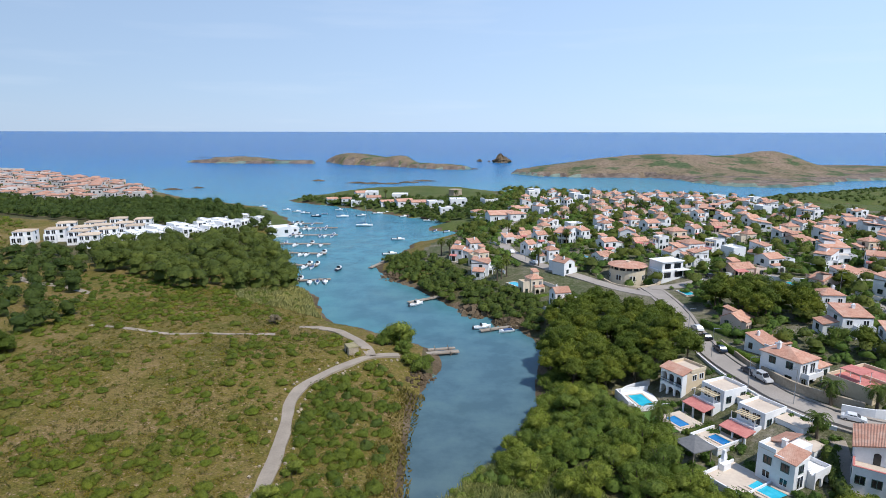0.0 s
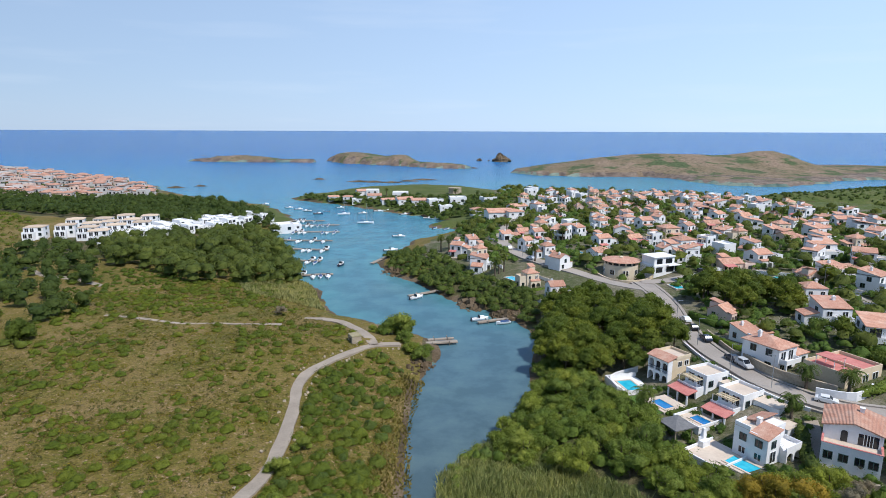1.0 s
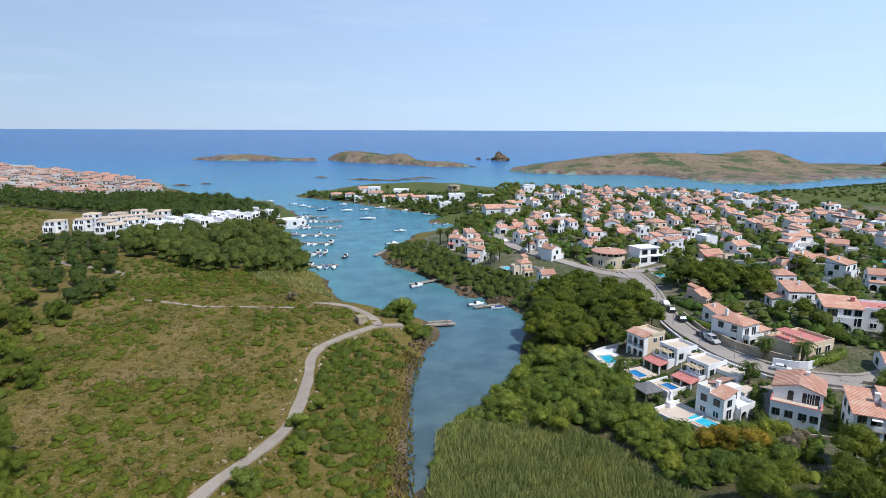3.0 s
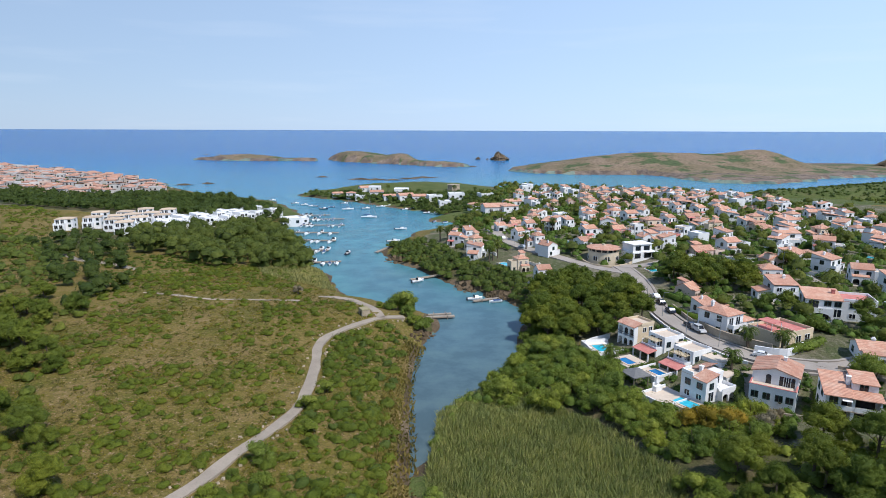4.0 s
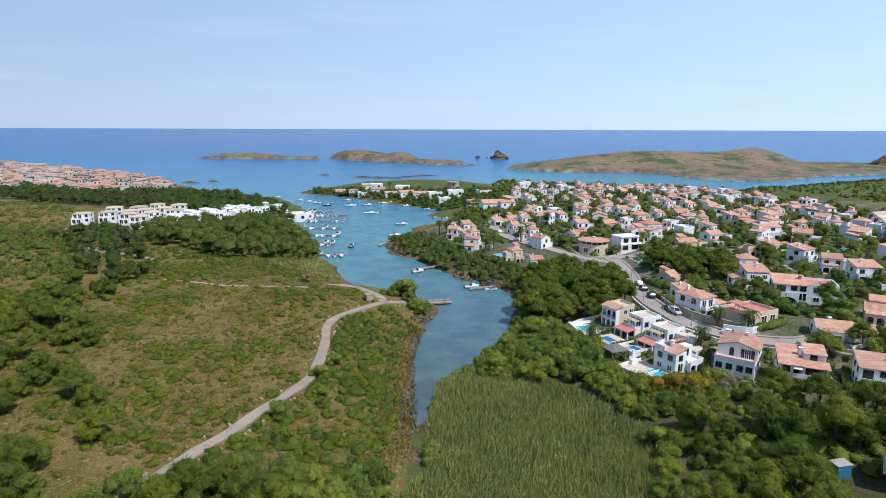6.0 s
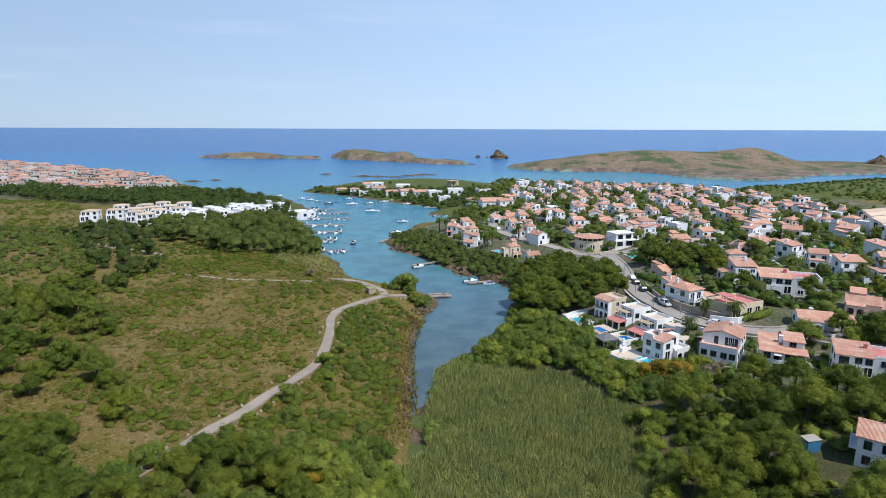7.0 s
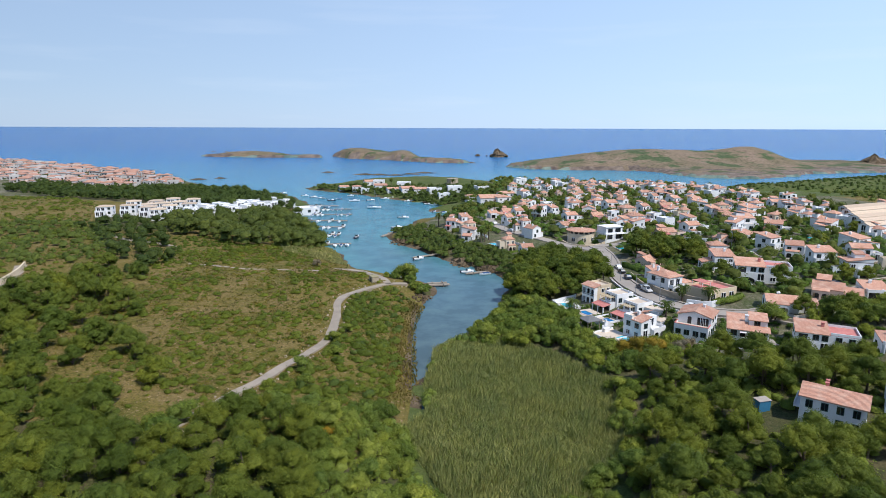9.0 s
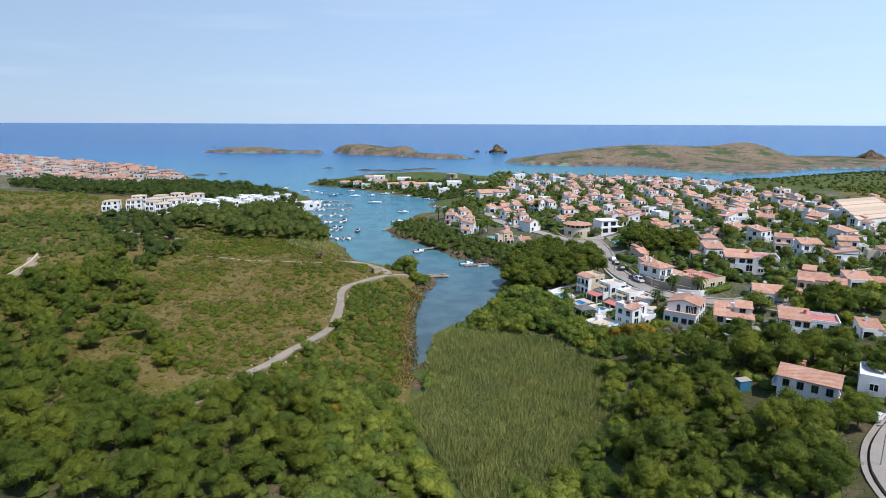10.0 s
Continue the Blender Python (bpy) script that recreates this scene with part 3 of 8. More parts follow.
def villa_stepped(tone="white", wall=None):
    """A taller block beside a lower one, each with its own tile roof."""
    mat = wall or M_WHITE
    ob = thing("house", f"stepped {tone} villa with two salmon tile roofs", "house", "villas of the village")
    part("wall", Solid().box(-6, 0.5, -4.2, 4.2, -BASE, 5.7), mat, ob)
    part("wing", Solid().box(0.5, 6.5, -3.6, 3.8, -BASE, 3.0), mat, ob)
    part("roof", hip_roof(6.5, 8.4, 0, 1.4, 0.35, 0.3).moved(pose(-2.75, 0, 5.7)), M_TILE, ob)
    part("wing_roof", hip_roof(5.6, 7.4, 0, 1.1, 0.3, 0.3).moved(pose(3.7, 0.1, 3.0)), M_TILE, ob)
    part("balcony", Solid().box(-5.6, -0.2, -5.8, -4.2, 2.7, 2.88).box(-5.6, -0.2, -5.8, -5.66, 2.88, 3.75)
         .box(-5.6, -5.46, -5.66, -4.2, 2.88, 3.75).box(-0.34, -0.2, -5.66, -4.2, 2.88, 3.75), mat, ob)
    for x in (-5.5, -0.6):
        part("pillar", Solid().box(x, x + 0.28, -5.75, -5.47, -BASE, 2.7), mat, ob)
    for x, y, z, r in ((-4.4, -4.2, 0.1, 0), (-1.6, -4.2, 1.0, 0), (-4.4, -4.2, 3.0, 0), (-1.6, -4.2, 3.0, 0), (2.4, -3.6, 1.0, 0), (4.8, -3.6, 1.0, 0),
                       (-6, -2, 1, -90), (-6, 1.6, 1, -90), (-6, -2, 3.9, -90), (-6, 1.6, 3.9, -90), (6.5, -1.5, 1, 90), (6.5, 1.6, 1, 90),
                       (0.5, -2, 3.9, 90)):
        part("window", WINDOW_TALL if z in (0.1, 3.0) else WINDOW, None, ob, m=pose(x, y, z, 0, 0, r))
    chimney(ob, -4.2, 1.5, 6.6)
    return ob


# ------------------------------------------------------------ the waterside villas below the street
M_AWNING = surface("red_awning_tile", (0.42, 0.13, 0.11), (0.58, 0.24, 0.2), 3, 0.6, 0.85, 0.3, 0.03)
M_CANE = surface("cane_pergola", (0.42, 0.33, 0.2), (0.58, 0.48, 0.32), 6, 1, 0.9, 0.4, 0.02)
M_SLATE = surface("dark_slate", (0.11, 0.11, 0.11), (0.19, 0.185, 0.18), 3, 0.6, 0.8, 0.3, 0.02)
M_LAWN = surface("lawn", (0.05, 0.11, 0.015), (0.1, 0.17, 0.03), 8, 0.5, 0.95, 0.5, 0.03)
M_METAL = surface("grey_metal", (0.3, 0.31, 0.32), (0.42, 0.43, 0.44), 4, 1, 0.45, 0.05, 0.005, 0.6)
M_RAIL = surface("dark_rail", (0.03, 0.03, 0.035), (0.06, 0.06, 0.065), 4, 1, 0.6, 0.05, 0.005)
m, t, b = material("pool_water", 0.05, 0, 0.5)
M_POOL = m
link(t, ramp(t, noise_node(t, 0.8, 2, world_place(t)), [(0.3, (0.02, 0.36, 0.5)), (0.7, (0.06, 0.5, 0.62))]), b.inputs["Base Color"])
bump_node(t, b, noise_node(t, 1.5, 3, world_place(t)), 0.1, 0.05)


m, t, b = material("deep_pool_water", 0.05, 0, 0.5)
M_POOL_DEEP = m
link(t, ramp(t, noise_node(t, 0.8, 2, world_place(t)), [(0.3, (0.01, 0.13, 0.34)), (0.7, (0.02, 0.2, 0.44))]), b.inputs["Base Color"])


def pool(x, y, z, turn, w, l, label="turquoise swimming pool with a pale stone rim"):
    ob = thing("swimming_pool", label, "pool", "pools of the villas", pose(x, y, z, 0, 0, turn))
    part("coping", ring(w + 0.7, l + 0.7, -0.9, 0.06, 0.35), M_PATIO, ob)
    part("pool_water", Solid().box(-w / 2, w / 2, -l / 2, l / 2, -0.9, -0.01), M_POOL_DEEP if "deep" in label else M_POOL, ob)
    return ob


def terrace(x, y, z, turn, w, d, label, mat=None, wall=0.0, deep=3.0):
    """A paved platform on its own retaining body, with a low rim wall if wanted."""
    ob = thing("terrace", label, "terrace", "", pose(x, y, z, 0, 0, turn))
    part("body", Solid().box(-w / 2, w / 2, -d / 2, d / 2, -deep, -0.06), M_WHITE, ob)
    part("paving", Solid().box(-w / 2 - 0.05, w / 2 + 0.05, -d / 2 - 0.05, d / 2 + 0.05, -0.06, 0.0), mat or M_PATIO, ob)
    if wall:
        part("rim_wall", Solid().box(-w / 2, -w / 2 + 0.2, -d / 2, d / 2, 0.0, wall).box(-w / 2 + 0.2, w / 2, -d / 2, -d / 2 + 0.2, 0.0, wall)
             .box(-w / 2 + 0.2, w / 2, d / 2 - 0.2, d / 2, 0.0, wall), M_WHITE, ob)
    return ob


def win(ob, x, y, z, r=0, me=None):
    part("window", me or WINDOW, None, ob, m=pose(x, y, z, 0, 0, r))


def lean_roof(x0, x1, y0, y1, z_low, z_high, k=0.15, side="x"):
    """A slab roof that falls to x0 (side x) or to y0 (side y)."""
    zz = {"x": (z_low, z_high, z_high, z_low), "y": (z_low, z_low, z_high, z_high)}[side]
    c = [(x0, y0), (x1, y0), (x1, y1), (x0, y1)]
    return Solid().add([(*p, z) for p, z in zip(c, zz)] + [(*p, z + k) for p, z in zip(c, zz)],
                       [(3, 2, 1, 0), (4, 5, 6, 7), (0, 1, 5, 4), (1, 2, 6, 5), (2, 3, 7, 6), (3, 0, 4, 7)])


def arcade_villa(m):
    """Tall white villa: two storeys of arches to the water, a sandy side wall, tiles round a roof terrace."""
    ob = thing("house", "white and sandy villa with two storeys of arched loggias", "house", "", m)
    part("wall", Solid().box(-2.2, 3.6, -2.9, 2.9, -3, 6.0), M_SANDY, ob)
    for k in (0, 1):
        part("loggia", arcade(5.8, 1.4, 2.75, 3).moved(pose(-3.6, 0, 3.0 * k, 0, 0, -90)), M_WHITE, ob)
        # dark sheet on the back wall paints in the loggia's shade
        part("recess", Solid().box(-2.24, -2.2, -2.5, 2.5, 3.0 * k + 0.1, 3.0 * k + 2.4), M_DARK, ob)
    part("plinth", Solid().box(-3.6, -2.2, -2.9, 2.9, -3, 0), M_WHITE, ob)
    part("railing", Solid().box(-3.66, -3.6, -2.8, 2.8, 3.7, 3.8).box(-3.66, -3.6, -2.8, 2.8, 3.2, 3.26), M_RAIL, ob)
    part("roof", lean_roof(-4.0, -1.0, -3.2, 3.2, 5.95, 6.8), M_TILE, ob)
    part("roof_deck", Solid().box(-1.0, 3.7, -3.0, 3.0, 6.0, 6.12), M_PATIO, ob)
    part("parapet", Solid().box(-1.0, 3.7, -3.0, -2.8, 6.12, 6.75).box(-1.0, 3.7, 2.8, 3.0, 6.12, 6.75).box(3.5, 3.7, -2.8, 2.8, 6.12, 6.75), M_SANDY, ob)
    for x in (0.2, 2.4):
        for z in (1.2, 4.2):
            win(ob, x, -2.9, z, 0, WINDOW_PLAIN)
    for y in (-1.5, 1.5):
        win(ob, 3.6, y, 4.2, 90)
    return ob


def terrace_villa(m, mirror=False):
    """White cubic villa: flat roof terrace with parapets, cane pergola, red-tiled veranda on white posts."""
    ob = thing("house", "white cubic villa with parapet roof terrace and red-tiled veranda", "house", "", m)
    w, d = 6.6, 5.8
    part("wall", Solid().box(-w / 2, w / 2, -d / 2, d / 2, -3, 5.4), M_WHITE, ob)
    part("parapet", ring(w, d, 5.4, 6.1, 0.2), M_WHITE, ob)
    part("roof_deck", Solid().box(-w / 2 + 0.2, w / 2 - 0.2, -d / 2 + 0.2, d / 2 - 0.2, 5.4, 5.46), M_PATIO, ob)
    part("wing", Solid().box(-w / 2 - 2.4, -w / 2, -d / 2 + 0.4, d / 2, -3, 2.75), M_WHITE, ob)
    part("wing_parapet", Solid().box(-w / 2 - 2.4, -w / 2 - 2.2, -d / 2 + 0.4, d / 2, 2.75, 3.5).box(-w / 2 - 2.2, -w / 2, -d / 2 + 0.4, -d / 2 + 0.6, 2.75, 3.5), M_WHITE, ob)
    pg = part("pergola_beam", Solid().box(-w / 2 - 2.3, -w / 2 - 2.2, -d / 2 + 0.5, d / 2 - 0.2, 4.88, 5.0), M_CANE, ob)
    slat = Solid().box(-w / 2 - 2.3, -w / 2, 0, 0.3, 5.0, 5.08).mesh("slat", M_CANE)
    for k in range(8):
        part("slat", slat, None, pg, m=pose(0, -d / 2 + 0.7 + k * 0.55, 0))
    for y in (-d / 2 + 0.5, d / 2 - 0.4):
        part("pergola_post", Solid().box(-w / 2 - 2.3, -w / 2 - 2.18, y, y + 0.12, 2.75, 4.9), M_WHITE, ob)
    x1 = -w / 2 - 2.4
    part("veranda_roof", lean_roof(x1 - 3.0, x1, -d / 2, d / 2, 2.35, 2.95), M_AWNING, ob)
    for y in (-d / 2 + 0.1, -0.15, d / 2 - 0.4):
        part("veranda_post", Solid().box(x1 - 2.9, x1 - 2.6, y, y + 0.3, -2, 2.4), M_WHITE, ob)
    part("veranda_floor", Solid().box(x1 - 3.1, x1, -d / 2 - 0.2, d / 2 + 0.2, -3, -0.02), M_PATIO, ob)
    # the veranda's shade, painted as a dark sheet on the wing wall
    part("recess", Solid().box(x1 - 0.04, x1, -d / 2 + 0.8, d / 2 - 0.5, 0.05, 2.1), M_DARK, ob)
    for x, z in ((-1.9, 0.9), (0.2, 0.05), (2.2, 0.9), (-1.9, 3.3), (2.2, 3.6)):
        win(ob, x, -d / 2, z, 0, WINDOW_TALL if z == 0.05 else WINDOW)
    for y, z in ((-1.2, 3.3), (1.2, 3.3)):
        win(ob, -w / 2, y, z, -90, WINDOW_TALL)
    win(ob, w / 2, 0.4, 3.6, 90)
    return ob


def staircase_villa(m):
    """White villa with arched openings, tiled roof pieces at several heights, outside stair and sun terrace."""
    ob = thing("house", "white villa with arched balconies, outside stair and stepped tile roofs", "house", "", m)
    part("wall", Solid().box(-4.2, 4.4, -1.2, 3.2, -3, 5.7), M_WHITE, ob)
    part("front_block", Solid().box(-4.2, -0.4, -3.2, -1.2, -3, 5.5), M_WHITE, ob)
    part("lower_block", Solid().box(-0.4, 4.4, -3.2, -1.2, -3, 2.7), M_WHITE, ob)
    part("loggia", arcade(4.6, 1.3, 2.6, 2).moved(pose(2.0, -4.5, 0)), M_WHITE, ob)
    part("loggia_base", Solid().box(-0.4, 4.4, -4.5, -3.2, -3, -0.02), M_WHITE, ob)
    part("loggia_rail", Solid().box(-0.4, 4.4, -4.5, -4.35, 2.8, 3.5).box(4.25, 4.4, -4.35, -1.2, 2.8, 3.5), M_WHITE, ob)
    # shade behind the arches, put in as a thin dark sheet
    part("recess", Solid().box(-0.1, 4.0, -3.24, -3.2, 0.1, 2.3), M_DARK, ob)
    part("roof", lean_roof(-4.6, -0.2, -3.5, 0.2, 5.4, 6.5), M_TILE, ob)
    part("back_roof", lean_roof(-1.0, 4.7, 0.6, 3.6, 6.6, 5.7, side="y"), M_TILE, ob)
    part("roof_deck", Solid().box(-4.2, -1.0, 0.2, 3.2, 5.7, 5.8), M_PATIO, ob)
    part("parapet", Solid().box(-4.2, -1.0, 3.0, 3.2, 5.8, 6.5).box(-4.2, -4.0, 0.2, 3.0, 5.8, 6.5), M_WHITE, ob)
    st = Solid()
    for k in range(12):
        st.box(-0.35, 0.55, -1.4 - k * 0.22, -1.2 - k * 0.22, 2.7, 5.5 - k * 0.23)
    part("stair", st, M_WHITE, ob)
    part("chimney", Solid().box(-1.4, -0.7, 0.2, 0.9, 5.0, 7.2).box(-1.5, -0.6, 0.1, 1.0, 7.2, 7.35), M_WHITE, ob)
    win(ob, -2.4, -3.2, 0.7, 0, WINDOW_TALL)
    win(ob, -2.4, -3.2, 3.5)
    for y in (-1.6, 1.4):
        win(ob, -4.2, y, 3.4, -90)
        win(ob, -4.2, y, 0.9, -90, WINDOW_PLAIN)
    win(ob, 2.2, -1.2, 3.0, 0, WINDOW_TALL)
    win(ob, 4.4, 1.0, 3.6, 90)
    win(ob, 4.4, 1.0, 0.9, 90)
    return ob


def balcony_villa(m):
    """White villa: broad lower storey whose roof is a terrace, tiled upper storey with an arched door."""
    ob = thing("house", "white villa with roof terrace, low balustrade and arched upper door", "house", "", m)
    part("wall", Solid().box(-4.3, 4.3, -6, 6, -3, 3.3), M_WHITE, ob)
    part("terrace_floor", Solid().box(-4.1, 4.1, -5.8, -2.6, 3.3, 3.36), M_PATIO, ob)
    part("balustrade", Solid().box(-4.3, 4.3, -6.02, -5.82, 3.3, 4.0).box(-4.3, -4.1, -5.82, -2.6, 3.3, 4.0).box(4.1, 4.3, -5.82, -2.6, 3.3, 4.0), M_WHITE, ob)
    part("coping", Solid().box(-4.4, 4.4, -6.12, -5.75, 4.0, 4.07).box(-4.4, -4.05, -5.75, -2.6, 4.0, 4.07).box(4.05, 4.4, -5.75, -2.6, 4.0, 4.07), M_AWNING, ob)
    s = Solid().box(-4.3, 4.3, -2.6, 6, 3.3, 5.7)
    part("upper_wall", s, M_WHITE, ob)
    part("roof", gable_roof(9.0, 8.4, 0, 1.3, 0.3).moved(pose(0, 1.7, 5.65, 0, 0, 90) @ Matrix.Diagonal((0.96, 1.04, 1, 1))), M_TILE, ob)
    part("gable", Solid().add([(-4.2, -2.58, 5.6), (4.2, -2.58, 5.6), (0, -2.58, 6.85), (-4.2, 5.98, 5.6), (4.2, 5.98, 5.6), (0, 5.98, 6.85)],
                              [(0, 1, 2), (3, 5, 4), (0, 2, 5, 3), (1, 4, 5, 2), (0, 3, 4, 1)]), M_WHITE, ob)
    a = [(x - 1.2, z + 3.4) for x, z in arch_outline(1.0, 2.1)]
    n = len(a)
    part("door", Solid().add([(x, -2.66, z) for x, z in a] + [(x, -2.58, z) for x, z in a],
                             [tuple(range(n)), tuple(range(2 * n - 1, n - 1, -1))] + [(i, (i + 1) % n, n + (i + 1) % n, n + i) for i in range(n)]), M_DARK, ob)
    for x in (1.6, 2.9):
        win(ob, x, -2.6, 3.4, 0, WINDOW_TALL)
    for x in (-3.2, -1.0, 1.3, 3.2):
        win(ob, x, -6, 1.2)
    for y in (-4, -1, 2, 4.6):
        win(ob, 4.3, y, 1.2, 90)
    for y in (0, 3):
        win(ob, 4.3, y, 4.1, 90)
    for y in (-3.5, 0.5, 4):
        win(ob, -4.3, y, 1.2, -90)
    part("chimney", Solid().box(0.8, 1.4, 3.4, 4.0, 5.6, 7.6).box(0.7, 1.5, 3.3, 4.1, 7.6, 7.72), M_WHITE, ob)
    return ob


def recess_villa(m, w=9.0):
    """White two-storey villa with deep shaded balconies under a broad tile roof."""
    ob = thing("house", "white two-storey villa with deep shaded balconies and salmon roof", "house", "", m)
    h = w / 2
    part("wall", Solid().box(-h, h, -2.2, 4.4, -3, 5.6), M_WHITE, ob)
    part("wing", Solid().box(-h, -h + 2.6, -4.4, -2.2, -3, 5.4), M_WHITE, ob)
    part("pier", Solid().box(-0.2, 0.3, -4.4, -2.2, -3, 5.2), M_WHITE, ob)
    part("end_wall", Solid().box(h - 0.3, h, -4.4, -2.2, -3, 5.2), M_WHITE, ob)
    for z in (-0.02, 2.75):
        part("balcony_floor", Solid().box(-h + 2.6, h - 0.3, -4.6, -2.2, z - 0.2, z), M_PATIO, ob)
        part("balustrade", Solid().box(-h + 2.6, -0.2, -4.6, -4.46, z, z + 0.85).box(0.3, h - 0.3, -4.6, -4.46, z, z + 0.85), M_WHITE, ob)
    for x0, x1 in ((-h + 2.9, -0.5), (0.6, h - 0.6)):
        for z in (0.1, 2.85):
            part("glass_door", Solid().box(x0, x1, -2.26, -2.2, z, z + 2.1), M_DARK, ob)
    part("roof", lean_roof(-h - 0.4, 0.0, -4.9, 4.6, 5.35, 6.9, side="y"), M_TILE, ob)
    part("wing_roof", lean_roof(0.0, h + 0.4, -4.7, -1.4, 5.2, 5.75, side="y"), M_TILE, ob)
    part("upper_block", Solid().box(0.1, h - 0.2, -1.4, 4.2, 5.6, 7.2), M_WHITE, ob)
    part("upper_roof", lean_roof(0.0, h, -1.7, 4.5, 7.2, 7.7, side="y"), M_TILE, ob)
    win(ob, 2.0, -1.4, 5.85)
    for z in (1.0, 3.8):
        win(ob, -h + 1.3, -4.4, z)
        for y in (-1, 2.4):
            win(ob, h, y, z, 90)
            win(ob, -h, y, z, -90)
    part("chimney", Solid().box(-0.7, 0.0, -0.2, 0.5, 5.6, 7.9).box(-0.8, 0.1, -0.3, 0.6, 7.9, 8.02), M_WHITE, ob)
    part("awning", lean_roof(-h + 2.6, -0.3, -5.2, -4.4, 4.8, 5.15, 0.05, side="y"), M_TRIM, ob)
    return ob


def long_villa(m, w=14.0, d=8.0, arches=True, label="long white two-storey villa with arched veranda and salmon roof"):
    ob = thing("house", label, "house", "", m)
    h = w / 2
    part("wall", Solid().box(-h, h, -d / 2, d / 2, -3, 5.5), M_WHITE, ob)
    part("roof", lean_roof(-h - 0.3, 0.5, -d / 2 - 0.4, d / 2 + 0.2, 5.45, 6.7, side="y"), M_TILE, ob)
    part("roof_deck", Solid().box(0.5, h, -d / 2, d / 2, 5.5, 5.58), M_AWNING, ob)
    part("parapet", Solid().box(0.5, h, -d / 2, -d / 2 + 0.2, 5.58, 6.2).box(h - 0.2, h, -d / 2 + 0.2, d / 2, 5.58, 6.2).box(0.5, h - 0.2, d / 2 - 0.2, d / 2, 5.58, 6.2), M_WHITE, ob)
    part("veranda", arcade(5.2, 1.6, 2.7, 1).moved(pose(-h + 2.8, -d / 2 - 1.6, 0)), M_WHITE, ob)
    part("veranda_base", Solid().box(-h, -h + 5.6, -d / 2 - 1.8, -d / 2, -3, -0.02), M_WHITE, ob)
    # dark sheets on the flat front: painted shade of veranda and upper loggia
    part("recess", Solid().box(-h + 0.7, -h + 4.9, -d / 2 - 0.04, -d / 2, 0.1, 2.2), M_DARK, ob)
    part("loggia_recess", Solid().box(-h + 0.6, -h + 2.6, -d / 2 - 0.03, -d / 2, 3.0, 5.1), M_DARK, ob)
    part("balcony_rail", Solid().box(-h, -h + 5.4, -d / 2 - 1.6, -d / 2 - 1.5, 2.9, 3.6), M_WHITE, ob)
    for x in (-h + 4.4, -0.6, 2.4, 5.2):
        win(ob, x, -d / 2, 3.8)
    for x in (-0.6, 2.4, 5.2):
        win(ob, x, -d / 2, 1.0, 0, WINDOW_PLAIN if x > 0 else WINDOW_TALL)
    for y in (-2, 1.6):
        for z in (1.0, 3.8):
            win(ob, h, y, z, 90)
            win(ob, -h, y, z, -90)
    part("chimney", Solid().box(-1.2, -0.5, 0.2, 0.9, 5.5, 7.3).box(-1.3, -0.4, 0.1, 1.0, 7.3, 7.42), M_AWNING, ob)
    return ob


def barn_villa(m):
    """Long white house under one wide shallow gable."""
    ob = thing("house", "white house under one wide shallow salmon tile gable", "house", "", m)
    part("wall", Solid().box(-6.3, 6.3, -3.8, 3.8, -3, 5.2).add([(-6.28, -3.8, 5.2), (-6.28, 3.8, 5.2), (-6.28, 0, 6.5), (6.28, -3.8, 5.2), (6.28, 3.8, 5.2), (6.28, 0, 6.5)],
                                                                [(0, 2, 1), (3, 4, 5), (0, 3, 5, 2), (1, 2, 5, 4)]), M_WHITE, ob)
    part("roof", gable_roof(12.8, 7.8, 5.15, 1.4, 0.3), M_TILE, ob)
    part("balcony", Solid().box(-7.6, -6.3, -3.0, 3.0, 2.6, 2.8).box(-7.6, -7.45, -3.0, 3.0, 2.8, 3.6), M_WHITE, ob)
    # no opening here: a dark sheet paints a shaded one above the balcony
    part("recess", Solid().box(-6.34, -6.3, -2.4, 1.6, 2.9, 4.9), M_DARK, ob)
    for y in (0.6, 2.2):
        part("chimney", Solid().box(-2.2, -1.6, y, y + 0.6, 5.6, 7.0).box(-2.3, -1.5, y - 0.1, y + 0.7, 7.0, 7.12), M_AWNING, ob)
    for x in (-4.5, -1.5, 1.5, 4.5):
        for z in (0.9, 3.4):
            win(ob, x, -3.8, z)
    for y in (-1.6, 0.6):
        win(ob, 6.3, y, 3.2, 90)
        win(ob, 6.3, y, 0.6, 90, WINDOW_TALL)
    return ob


def far_house(w, d, h, roof, label, mat=None):
    ob = thing("house", label, "house", "houses across the inlet")
    body = Solid().box(-w / 2, w / 2, -d / 2, d / 2, -3, h)
    if roof == "hip":
        part("roof", hip_roof(w, d, h, 1.3, 0.3), M_TILE, ob)
    elif roof == "gable":
        part("roof", gable_roof(w, d, h - 0.05, 1.4, 0.25), M_TILE, ob)
        body.add([(-w / 2, -d / 2, h - 0.1), (-w / 2, d / 2, h - 0.1), (-w / 2, 0, h + 1.1), (w / 2, -d / 2, h - 0.1), (w / 2, d / 2, h - 0.1), (w / 2, 0, h + 1.1)],
                 [(0, 2, 1), (3, 4, 5), (0, 3, 5, 2), (1, 2, 5, 4)])
    else:
        part("parapet", ring(w, d, h, h + 0.6, 0.2), mat or M_WHITE, ob)
    part("wall", body, mat or M_WHITE, ob)
    for x in (-w / 4, w / 4):
        win(ob, x, -d / 2, h - 2.1, 0, WINDOW if x > 0 else WINDOW_PLAIN)
    return ob


